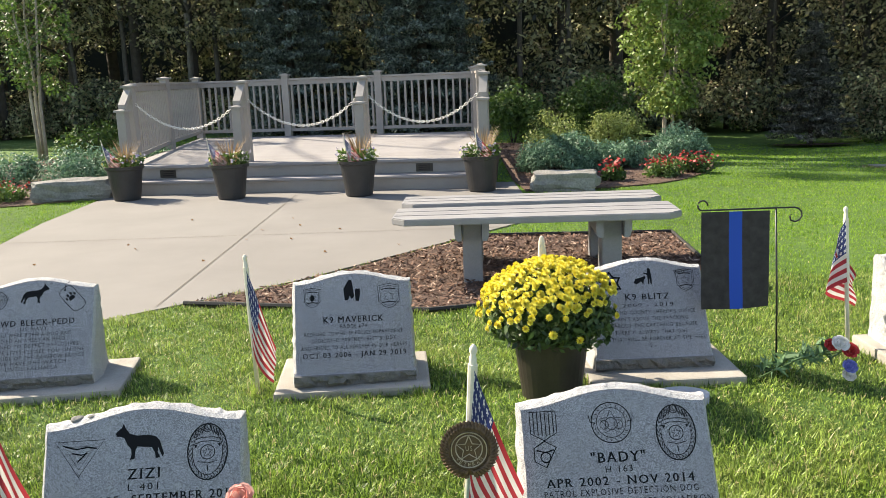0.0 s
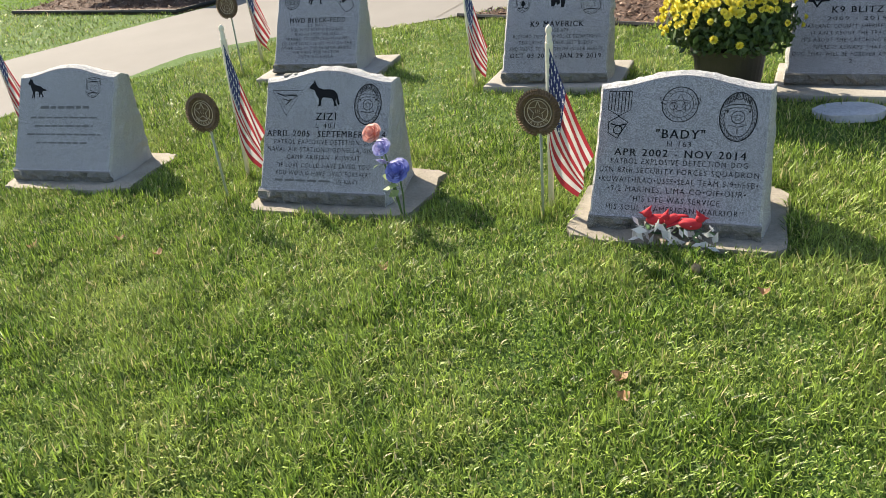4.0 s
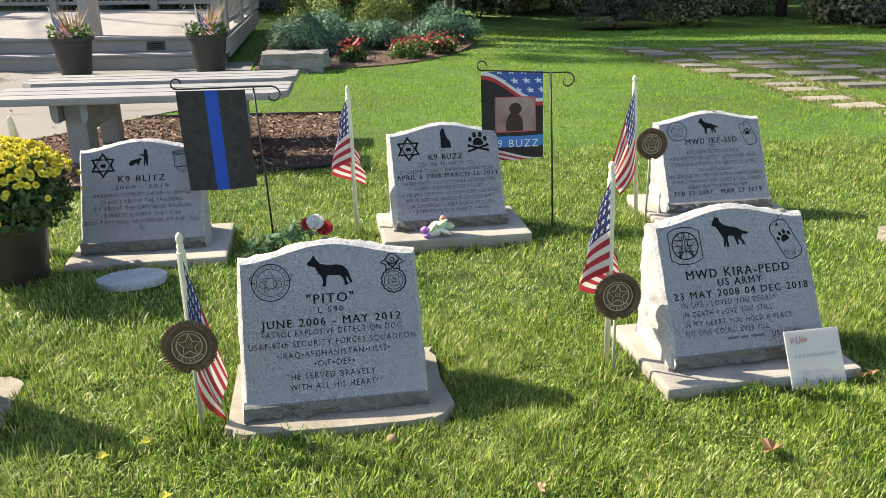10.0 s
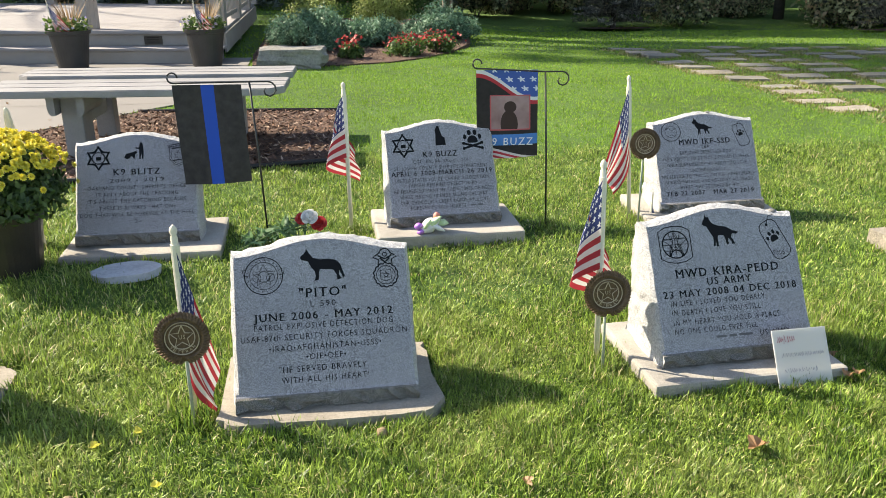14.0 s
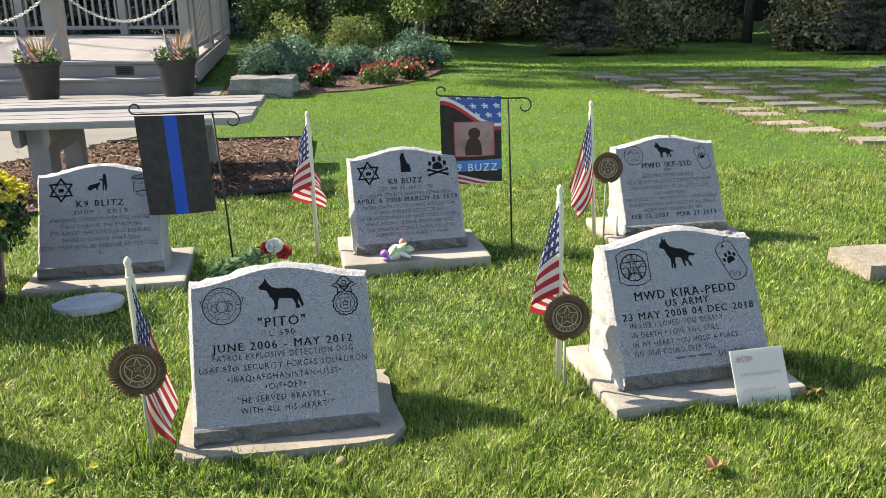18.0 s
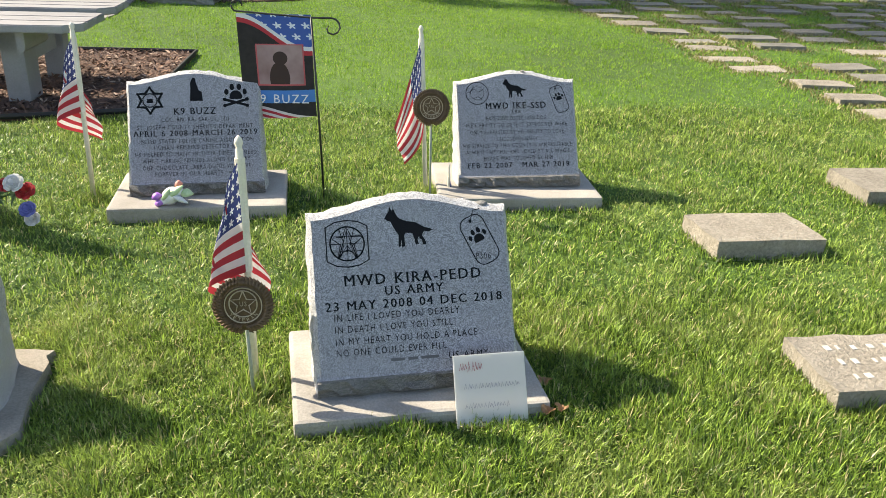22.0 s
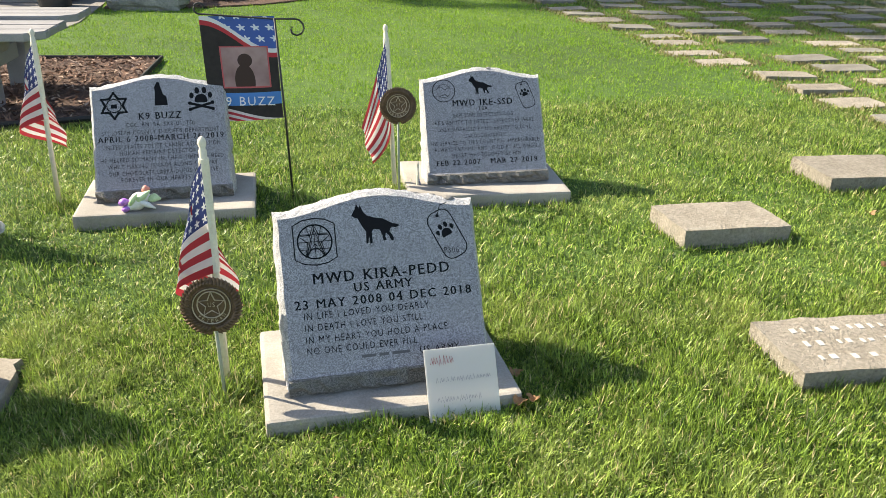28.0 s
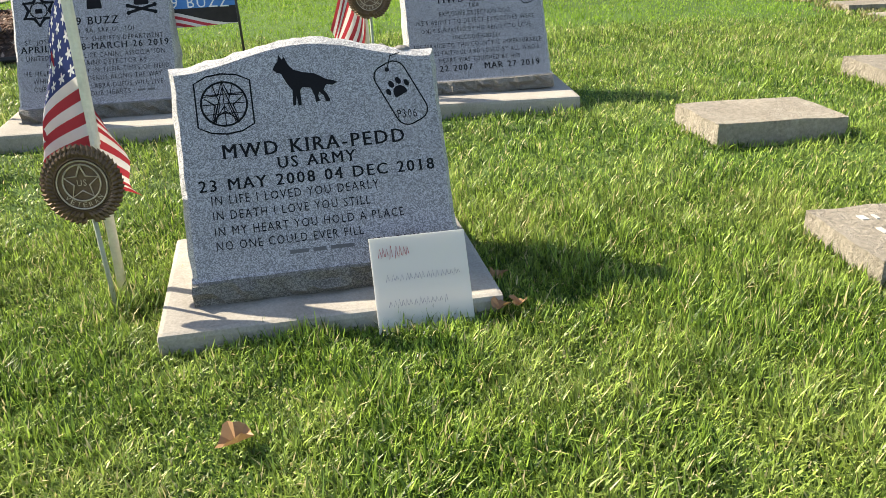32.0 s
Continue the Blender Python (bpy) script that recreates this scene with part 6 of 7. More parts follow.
def picture_cloth():
    m, nt, b = material("printed_flag_cloth", 0.85)
    s, h = uv_split(nt)
    n = noise_tex(nt, 40, 5, 0.6, coords(nt))
    col = ramp(nt, n, [(0.3, (0.016, 0.013, 0.014)), (0.7, (0.030, 0.024, 0.025))])
    # upper wave: red, white, then blue with stars; lower wave the same in red and white
    wave = math_node(nt, "MULTIPLY_ADD", math_node(nt, "COSINE", math_node(nt, "MULTIPLY", s, 3.3)), 0.155, 0.765)
    over = math_node(nt, "SUBTRACT", h, wave)
    col = mix_rgb(nt, math_node(nt, "GREATER_THAN", over, 0.0), col, (0.42, 0.03, 0.045))
    col = mix_rgb(nt, math_node(nt, "GREATER_THAN", over, 0.045), col, (0.62, 0.62, 0.66))
    gx = math_node(nt, "SUBTRACT", math_node(nt, "FRACT", math_node(nt, "MULTIPLY_ADD", s, 5.2, math_node(nt, "MULTIPLY", h, 3.0))), 0.5)
    gy = math_node(nt, "SUBTRACT", math_node(nt, "FRACT", math_node(nt, "MULTIPLY", h, 9.5)), 0.5)
    r = math_node(nt, "SQRT", math_node(nt, "ADD", math_node(nt, "MULTIPLY", gx, gx), math_node(nt, "MULTIPLY", gy, gy)))
    lim = math_node(nt, "MULTIPLY_ADD", math_node(nt, "COSINE", math_node(nt, "MULTIPLY", math_node(nt, "ARCTAN2", gx, gy), 5)), 0.10, 0.22)
    blue = mix_rgb(nt, math_node(nt, "LESS_THAN", r, lim), (0.045, 0.10, 0.36), (0.62, 0.66, 0.74))
    col = mix_rgb(nt, math_node(nt, "GREATER_THAN", over, 0.085), col, blue)
    low = math_node(nt, "SUBTRACT", math_node(nt, "MULTIPLY_ADD", math_node(nt, "COSINE", math_node(nt, "MULTIPLY", s, 3.0)), 0.07, 0.07), h)
    red2 = mix_rgb(nt, math_node(nt, "GREATER_THAN", math_node(nt, "SINE", math_node(nt, "MULTIPLY", low, 120)), 0.0), (0.42, 0.03, 0.05), (0.62, 0.55, 0.56))
    col = mix_rgb(nt, math_node(nt, "GREATER_THAN", low, 0.0), col, red2)
    col = mix_rgb(nt, inside(nt, h, 0.15, 0.275), col, (0.06, 0.20, 0.52))
    pic = math_node(nt, "MULTIPLY", inside(nt, s, 0.22, 0.88), inside(nt, h, 0.32, 0.72))
    col = mix_rgb(nt, pic, col, (0.45, 0.09, 0.10))
    pic2 = math_node(nt, "MULTIPLY", inside(nt, s, 0.24, 0.86), inside(nt, h, 0.335, 0.71))
    pn = ramp(nt, noise_tex(nt, 12, 3, 0.5, coords(nt)), [(0.3, (0.22, 0.13, 0.13)), (0.7, (0.36, 0.24, 0.24))])
    col = mix_rgb(nt, pic2, col, pn)
    # a plain dark shape in the picture
    def oval(cx, cy, rx, ry):
        a = math_node(nt, "DIVIDE", math_node(nt, "SUBTRACT", s, cx), rx)
        c = math_node(nt, "DIVIDE", math_node(nt, "SUBTRACT", h, cy), ry)
        return math_node(nt, "LESS_THAN", math_node(nt, "ADD", math_node(nt, "MULTIPLY", a, a), math_node(nt, "MULTIPLY", c, c)), 1.0)
    shape = math_node(nt, "MAXIMUM", oval(0.55, 0.585, 0.10, 0.065), math_node(nt, "MULTIPLY", oval(0.53, 0.39, 0.14, 0.16), math_node(nt, "GREATER_THAN", h, 0.335)))
    col = mix_rgb(nt, shape, col, (0.045, 0.024, 0.020))
    nt.links.new(col, b.inputs["Base Color"])
    return m


garden_flag(0.873, 1.17, 3.49, 0.762, 0.45, 1.238, 3.51, blue_line_cloth(), "black garden flag with a blue stripe on an iron pole", 0.03)
GF2 = garden_flag(2.243, 2.545, 3.79, 0.768, 0.44, 2.589, 3.66, picture_cloth(), "printed garden flag with stars, stripes and a picture", 0.03)
l = link_mesh("lettering", letters("K9 BUZZ", 0.24, 0.038, 0), M["card"], GF2)
l.matrix_local = pose(2.408, 3.772, 0.421, 90)
tagged(l, kind="stuff")


# ---- potted mums ----
def mums(x, y):
    t = thing("potted_mum", pose(x, y, 0), "bushy yellow chrysanthemum in a dark plastic pot", "potted plant")
    part("pot", lathe([(0.122, 0), (0.156, 0.262), (0.168, 0.263), (0.171, 0.298), (0.160, 0.298), (0.154, 0.264), (0.01, 0.260)], 36), M["nursery"], t, smooth=False)
    part("soil", lathe([(0.153, 0.260), (0.1, 0.268), (0.01, 0.273)], 20), M["soil"], t)
    rng = np.random.default_rng(5)
    n = 6800
    d = rng.normal(0, 1, (n, 3))
    d /= np.linalg.norm(d, axis=1)[:, None]
    d[:, 2] = np.abs(d[:, 2]) * 1.0 - 0.55 * rng.uniform(0, 1, n)
    rr = rng.uniform(0.55, 0.97, n)[:, None]
    p = d * rr * np.array([0.292, 0.292, 0.226]) * (1 - 0.28 * np.clip(-d[:, 2:], 0, 1)) + np.array([0, 0, 0.355])
    p[:, 2] += 0.02
    v, f = leaf_arrays(p, d, np.full(n, 0.036), 0.5, rng)
    link_mesh("foliage", mesh_arrays("foliage", v, f), M["mum_leaf"], t)
    # flower heads: three rings of petals round a centre
    petals_v, petals_f = [], []
    k = 0
    heads = 1150
    for i in range(heads):
        z = 1 - (i + 0.5) / heads * 1.15
        if rng.random() < min(0.97, max(0.0, 0.74 - z + 0.18 * math.cos(i * 2.39996)) * 1.7):
            continue
        a = i * 2.39996 + rng.uniform(-0.4, 0.4)
        s = math.sqrt(max(0.0, 1 - z * z))
        n_ = np.array([s * math.cos(a), s * math.sin(a), z])
        c = n_ * np.array([0.297, 0.297, 0.230]) * rng.uniform(0.94, 1.06) + np.array([0, 0, 0.382])
        up = Vector(n_).orthogonal().normalized()
        e1, e2 = np.array(up), np.cross(n_, np.array(up))
        R = rng.uniform(0.014, 0.021)
        for ring, (r0, r1, cnt, lift) in enumerate(((0.25, 1.0, 11, 0.15), (0.15, 0.78, 9, 0.5), (0.0, 0.5, 7, 0.85))):
            for q in range(cnt):
                b = 2 * math.pi * (q + 0.5 * ring) / cnt
                dr = e1 * math.cos(b) + e2 * math.sin(b)
                ds = -e1 * math.sin(b) + e2 * math.cos(b)
                w = R * 0.26
                petals_v += [c + dr * R * r0, c + dr * R * (r0 + r1) / 2 + ds * w + n_ * R * lift, c + dr * R * r1 + n_ * R * lift * 0.9, c + dr * R * (r0 + r1) / 2 - ds * w + n_ * R * lift]
                petals_f.append((k, k + 1, k + 2, k + 3))
                k += 4
    link_mesh("blossoms", mesh_arrays("blossoms", np.array(petals_v), np.array(petals_f)), M["yellow"], t)
    return t


mums(0.185, 3.22)


# ---- planters before the steps ----
def planter(x, y, seed, fx):
    t = thing("planter", pose(x, y, 0.012), "tall dark planter with grass, small flowers and a little flag", "planter", "planters by the steps")
    part("pot", lathe([(0.155, 0), (0.165, 0.02), (0.215, 0.385), (0.235, 0.39), (0.240, 0.43), (0.222, 0.43), (0.21, 0.39), (0.01, 0.385)], 32), M["planter"], t, smooth=False)
    rng = np.random.default_rng(seed)
    n = 420
    a = rng.uniform(0, 6.28, n)
    q = np.sqrt(rng.uniform(0, 1, n)) * 0.24
    p = np.column_stack([q * np.cos(a), q * np.sin(a), rng.uniform(0.40, 0.56, n)])
    v, f = leaf_arrays(p, np.tile([0, 0, 0.8], (n, 1)), np.full(n, 0.06), 0.5, rng)
    link_mesh("leaves", mesh_arrays("leaves", v, f), M["leaf_mid"], t)
    n = 90
    a = rng.uniform(0, 6.28, n)
    L = rng.uniform(0.18, 0.40, n)
    o = np.column_stack([0.04 * np.cos(a) + 0.03, 0.04 * np.sin(a), np.full(n, 0.40)])
    tip = o + np.column_stack([np.cos(a) * L * 0.55, np.sin(a) * L * 0.55, L])
    mid = (o + tip) / 2 + np.array([0, 0, 0.04])
    w = np.column_stack([-np.sin(a), np.cos(a), np.zeros(n)]) * 0.004
    vv = np.stack([o - w, mid - w, tip, mid + w], 1).reshape(-1, 3)
    link_mesh("dry_grass", mesh_arrays("dry_grass", vv, np.arange(4 * n).reshape(n, 4)), M["dry_grass"], t)
    n = 46
    a = rng.uniform(0, 6.28, n)
    q = rng.uniform(0.12, 0.27, n)
    p = np.column_stack([q * np.cos(a), q * np.sin(a), rng.uniform(0.46, 0.58, n)])
    v, f = leaf_arrays(p, np.tile([0, -0.5, 0.8], (n, 1)), np.full(n, 0.045), 0.9, rng)
    link_mesh("blossoms", mesh_arrays("blossoms", v, f), M["pale_flower"], t)
    stick_flag(x + fx * 0.6, y - 0.09, x + fx - 0.06, y - 0.22, 0.80, 1, False, 0.02, seed, 0.22, 0.42, 0, 0.006)
    return t


M["pale_flower"] = leafy("mauve_and_white_petals", (0.25, 0.22, 0.42), (0.72, 0.68, 0.70), (0.60, 0.52, 0.20), 0.25)
for x, y, s, fx in ((-4.63, 9.98, 1, -0.10), (-3.24, 9.82, 2, -0.12), (-1.64, 9.75, 3, -0.06), (-0.15, 9.84, 4, 0.0)):
    planter(x, y, s, fx)
for o in bpy.data.objects:
    if o.name.startswith("stick_flag") and o.matrix_world.translation.y > 9:
        tagged(o, "little stars and stripes flag stuck in a planter", "flag", "planter flags")


# ---- small tributes ----
def petal_flower(t, name, c, R, mats, seed, layers=4, face=(0, -0.7, 0.7)):
    """A cloth rose: layers of cupped petals round a tight middle."""
    rng = np.random.default_rng(seed)
    n = np.array(Vector(face).normalized())
    e1 = np.array(Vector(face).orthogonal().normalized())
    e2 = np.cross(n, e1)
    V, Fc = [], []
    for L in range(layers):
        r = R * (0.3 + 0.7 * (L + 1) / layers)
        cnt = 4 + L
        for q in range(cnt):
            b = 2 * math.pi * (q + 0.5 * L) / cnt + rng.uniform(-0.2, 0.2)
            dr, ds = e1 * math.cos(b) + e2 * math.sin(b), -e1 * math.sin(b) + e2 * math.cos(b)
            up = R * (0.75 - 0.55 * L / layers)
            o = np.array(c)
            rows = []
            for k, (rad, lift, wid) in enumerate(((0.1, 0.0, 0.25), (0.65, 0.55, 0.75), (0.95, 0.9, 0.7), (1.1, 0.8, 0.35))):
                m = o + dr * r * rad + n * up * lift
                rows.append((m - ds * r * wid * 0.62, m + ds * r * wid * 0.62))
            for (a0, a1), (b0, b1) in zip(rows, rows[1:]):
                i = len(V)
                V += [a0, a1, b1, b0]
                Fc.append((i, i + 1, i + 2, i + 3))
    return link_mesh(name, mesh_arrays(name, np.array(V), np.array(Fc)), mats, t, smooth=True)


def stem(t, pts, r=0.003):
    bm = bmesh.new()
    tube(bm, pts, r, 6)
    return part("stem", bm, M["stem"], t)


def spray(t, name, pts, normals, size, aspect, mats, seed):
    rng = np.random.default_rng(seed)
    v, f = leaf_arrays(np.array(pts), np.array(normals), np.full(len(pts), size), aspect, rng)
    v[:, 2] = np.maximum(v[:, 2], 0.004)
    return link_mesh(name, mesh_arrays(name, v, f), mats, t)


M["stem"] = mottled("plastic_stem", (0.05, 0.10, 0.03), (0.10, 0.17, 0.05), 0.6, 20, 200, 0)
M["rose_pink"] = leafy("pink_cloth_petals", (0.62, 0.20, 0.16), (0.78, 0.42, 0.34), through=0.25)
M["rose_blue"] = leafy("blue_cloth_petals", (0.10, 0.12, 0.42), (0.22, 0.25, 0.62), through=0.25)
M["rose_lilac"] = leafy("lilac_cloth_petals", (0.30, 0.28, 0.62), (0.52, 0.50, 0.78), through=0.25)
M["rose_red"] = leafy("red_cloth_petals", (0.30, 0.008, 0.012), (0.52, 0.03, 0.03), through=0.2)
M["rose_white"] = leafy("white_cloth_petals", (0.60, 0.58, 0.55), (0.80, 0.78, 0.75), through=0.25)
M["cloth_leaf"] = leafy("variegated_cloth_leaf", (0.10, 0.20, 0.05), (0.45, 0.52, 0.28))
M["dark_leaf"] = leafy("dull_stem_leaves", (0.06, 0.13, 0.06), (0.18, 0.30, 0.15))

roses = thing("artificial_roses", pose(-0.65, 1.728, 0.04), "pink, lilac and blue artificial roses with pale leaves", "artificial flowers")
stem(roses, [(0, 0, 0), (-0.02, -0.01, 0.15), (-0.055, -0.03, 0.33)])
stem(roses, [(0, 0, 0), (-0.01, -0.01, 0.15), (-0.02, -0.03, 0.28)])
stem(roses, [(0.005, 0, 0), (0.02, -0.01, 0.1), (0.03, -0.03, 0.19)])
petal_flower(roses, "rose", (-0.055, -0.03, 0.335), 0.034, M["rose_pink"], 1)
petal_flower(roses, "rose", (-0.02, -0.035, 0.288), 0.032, M["rose_lilac"], 2)
petal_flower(roses, "bud", (-0.028, -0.03, 0.243), 0.022, M["rose_lilac"], 3, 3, (0, -0.5, -0.6))
petal_flower(roses, "rose", (0.032, -0.035, 0.205), 0.043, M["rose_blue"], 4, 5)
rg = np.random.default_rng(8)
spray(roses, "leaves", [(-0.06, -0.03, 0.21), (-0.01, -0.04, 0.15), (0.0, -0.03, 0.12), (-0.03, -0.02, 0.17), (-0.012, -0.04, 0.10)], [(0, -1, 0.4)] * 5, 0.06, 0.6, M["cloth_leaf"], 6)

birds = thing("cloth_birds", pose(0.305, 1.815, 0.05), "red cloth birds on a spray of white leaves", "ornament")


def lump(name, c, r, seed, mats, parent, tilt=0):
    """A soft tapering cushion of cloth."""
    bm = bmesh.new()
    bmesh.ops.create_uvsphere(bm, u_segments=14, v_segments=9, radius=1)
    for v in bm.verts:
        k = 1 - 0.55 * max(0, v.co.x)
        p = Vector((v.co.x * r[0], v.co.y * r[1] * k, v.co.z * r[2] * k + 0.25 * r[2] * v.co.x))
        v.co = p * (1 + 0.10 * noise.noise(p * 60 + Vector((seed, 0, 0))))
    ob = part(name, bm, mats, parent, smooth=True)
    ob.matrix_local = pose(*c, 0, -tilt, 0)
    return ob


M["red_cloth"] = mottled("red_cloth", (0.36, 0.010, 0.018), (0.56, 0.03, 0.045), 0.85, 30, 200, 0.3)

def bird(x, z, turn, k):
    """A stuffed cloth bird: body, crested head with a beak, and a flat tail, as one mesh."""
    bm = bmesh.new()
    for c, r, tilt in (((0, 0, 0), (0.040, 0.021, 0.022), -12), ((-0.036, 0, 0.020), (0.018, 0.016, 0.017), 0), ((0.014, -0.014, 0.004), (0.028, 0.008, 0.014), -16), ((0.014, 0.014, 0.004), (0.028, 0.008, 0.014), -16)):
        m = pose(*c, 0, tilt, 0) @ Matrix.Diagonal((*r, 1))
        bmesh.ops.create_uvsphere(bm, u_segments=14, v_segments=9, radius=1, matrix=m)
    bmesh.ops.create_cone(bm, segments=8, radius1=0.011, radius2=0.001, depth=0.028, matrix=pose(-0.030, 0, 0.042, 0, 24, 0))
    bmesh.ops.create_cone(bm, segments=8, radius1=0.007, radius2=0.001, depth=0.018, matrix=pose(-0.058, 0, 0.018, 0, -95, 0))
    bmesh.ops.create_cone(bm, segments=8, radius1=0.018, radius2=0.009, depth=0.055, matrix=pose(0.058, 0, 0.008, 0, -80, 0) @ Matrix.Diagonal((0.35, 1, 1, 1)))
    for v in bm.verts:
        v.co *= 1 + 0.05 * noise.noise(v.co * 90)
    ob = part("bird", bm, M["red_cloth"], birds, smooth=True)
    ob.matrix_local = pose(x, -0.02, z, 0, 8, turn) @ Matrix.Scale(k, 4)


bird(-0.052, 0.072, 12, 0.82)
bird(-0.004, 0.078, 55, 0.70)
bird(0.056, 0.069, 190, 0.84)
rg = np.random.default_rng(11)
pts = np.column_stack([rg.uniform(-0.13, 0.14, 46), rg.uniform(-0.06, 0.0, 46), rg.uniform(0.01, 0.07, 46)])
spray(birds, "white_leaves", pts, np.tile([0, -0.6, 0.8], (46, 1)), 0.045, 0.45, M["rose_white"], 12)
pts = np.column_stack([rg.uniform(-0.11, 0.12, 30), rg.uniform(-0.03, 0.02, 30), rg.uniform(0.01, 0.06, 30)])
spray(birds, "dark_leaves", pts, np.tile([0, -0.6, 0.8], (30, 1)), 0.04, 0.3, M["dark_leaf"], 13)

bouquet = thing("bouquet", pose(1.41, 3.41, 0.025), "fallen bouquet of red, white and blue cloth flowers", "artificial flowers")
for a, b in (((-0.30, -0.05, 0.01), (0.05, -0.05, 0.14)), ((-0.12, 0.0, 0.01), (0.0, -0.02, 0.11)), ((-0.28, 0.0, 0.015), (0.09, -0.03, 0.12)), ((0.07, -0.04, 0.0), (0.075, -0.06, 0.05))):
    stem(bouquet, [a, tuple((p + q) / 2 + 0.02 * (i == 2) for i, (p, q) in enumerate(zip(a, b))), b])
petal_flower(bouquet, "carnation", (0.035, -0.07, 0.165), 0.035, M["rose_white"], 21)
petal_flower(bouquet, "carnation", (0.075, -0.075, 0.135), 0.034, M["rose_red"], 22)
petal_flower(bouquet, "carnation", (0.0, -0.06, 0.155), 0.028, M["rose_red"], 23)
petal_flower(bouquet, "carnation", (0.075, -0.085, 0.065), 0.030, M["rose_blue"], 24)
petal_flower(bouquet, "carnation", (0.08, -0.07, 0.02), 0.028, M["rose_white"], 25)
rg = np.random.default_rng(31)
pts = np.column_stack([(k := rg.uniform(0, 1, 110)) * 0.30 - 0.27, rg.uniform(-0.06, 0.04, 110), 0.035 + k * 0.10 + rg.uniform(-0.02, 0.03, 110)])
spray(bouquet, "leaves", pts, np.tile([-0.3, -0.4, 0.8], (110, 1)), 0.08, 0.22, M["dark_leaf"], 32)

# white card leaning on the base
card = thing("card", Matrix.Translation((3.088, 1.997, 0.010)) @ pose(0, 0, 0, -29, 0, 6), "white card with faded handwriting leaning on the base", "card")
part("panel", box_mesh(-0.095, 0.095, -0.002, 0.002, 0.0, 0.186, 0.001), M["paper"], card)
rsb = random.Random(4)
M["red_ink"] = mottled("red_marker", (0.35, 0.04, 0.06), (0.5, 0.12, 0.14), 0.8, 30, 200, 0)
M["faded_ink"] = mottled("faded_marker", (0.34, 0.33, 0.38), (0.50, 0.49, 0.53), 0.8, 30, 200, 0)
for r, (z, x0, x1, h, mk) in enumerate(((0.155, -0.08, -0.02, 0.028, "red_ink"), (0.105, -0.07, 0.07, 0.015, "faded_ink"), (0.055, -0.07, 0.05, 0.017, "faded_ink"))):
    bm = bmesh.new()
    x = x0
    while x < x1:
        k = h * rsb.uniform(0.5, 1.0)
        tube(bm, [(x, -0.0028, z - k / 2), (x + 0.004, -0.0028, z + k / 2), (x + 0.006, -0.0028, z - k / 3)], 0.0008, 4)
        x += rsb.uniform(0.006, 0.012)
    tagged(part("handwriting", bm, M[mk], card), kind="stuff")

# small bundle of a toy lying on the base
M["toy_a"] = mottled("pale_green_toy_plastic", (0.35, 0.50, 0.22), (0.62, 0.74, 0.5), 0.5, 40, 200, 0)
toyt = thing("small_toy", pose(1.995, 3.455, 0.066) @ Matrix.Scale(1.3, 4), "small green, white and purple plastic toy", "toy")
M["toy_b"] = mottled("purple_toy_plastic", (0.25, 0.08, 0.42), (0.42, 0.18, 0.6), 0.5, 40, 200, 0)
M["toy_c"] = mottled("white_toy_plastic", (0.62, 0.62, 0.64), (0.78, 0.78, 0.8), 0.45, 40, 200, 0)
lump("lump", (0.0, 0.0, 0.028), (0.04, 0.03, 0.026), 5, M["toy_c"], toyt, 20)
lump("lump", (-0.043, -0.01, 0.028), (0.017, 0.015, 0.012), 6, M["toy_b"], toyt)
lump("lump", (-0.035, -0.02, 0.010), (0.016, 0.013, 0.010), 7, M["toy_b"], toyt)
lump("lump", (0.012, -0.012, 0.045), (0.032, 0.018, 0.012), 8, M["toy_a"], toyt, 30)
lump("lump", (0.045, 0.0, 0.035), (0.02, 0.016, 0.014), 9, M["toy_a"], toyt, -20)
lump("arm", (0.028, -0.022, 0.022), (0.026, 0.009, 0.009), 10, M["toy_c"], toyt, -35)
lump("arm", (-0.012, -0.024, 0.040), (0.024, 0.008, 0.008), 11, M["toy_a"], toyt, 50)
lump("leg", (-0.022, -0.016, 0.014), (0.026, 0.010, 0.010), 12, M["toy_c"], toyt, 15)
lump("head", (0.022, 0.004, 0.062), (0.013, 0.012, 0.013), 13, M["rose_pink"], toyt)

# flat paw-printed stone by a base
bm = bmesh.new()
bmesh.ops.create_circle(bm, cap_ends=True, radius=0.14, segments=22)
ext = bmesh.ops.extrude_face_region(bm, geom=bm.faces[:])
for v in [g for g in ext["geom"] if isinstance(g, bmesh.types.BMVert)]:
    v.co.z += 0.03
for v in bm.verts:
    v.co.x *= 1 + 0.12 * noise.noise(v.co * 12)
    v.co.y *= 0.62 + 0.1 * noise.noise(v.co * 9)
bmesh.ops.recalc_face_normals(bm, faces=bm.faces)
st = part("stepping_stone", bm, M["pale_stone"])
st.matrix_world = pose(0.70, 3.10, 0.034, 0, 0, 12)
tagged(st, "small flat blue-grey stone lying in the grass", "stone")

# pale pointed stake behind the mum
stake = thing("stake", pose(0.19, 3.53, 0, 4, -2, 0), "pale pointed wooden stake behind the potted mum", "stake")
part("post", lathe([(0.034, -0.02), (0.030, 0.40), (0.021, 0.58), (0.014, 0.655), (0.008, 0.675), (0.002, 0.68)], 8), M["pole_wood"], stake)


# ---- pebbles left on the stones, nuts in the grass ----
def pebble(name, r, squash, seed, mats):
    bm = bmesh.new()
    bmesh.ops.create_icosphere(bm, subdivisions=2, radius=r)
    for v in bm.verts:
        v.co *= 1 + 0.16 * noise.noise(v.co / r * 1.1 + Vector((seed, 0, 0)))
        v.co.z *= squash
    return part(name, bm, mats, smooth=True)


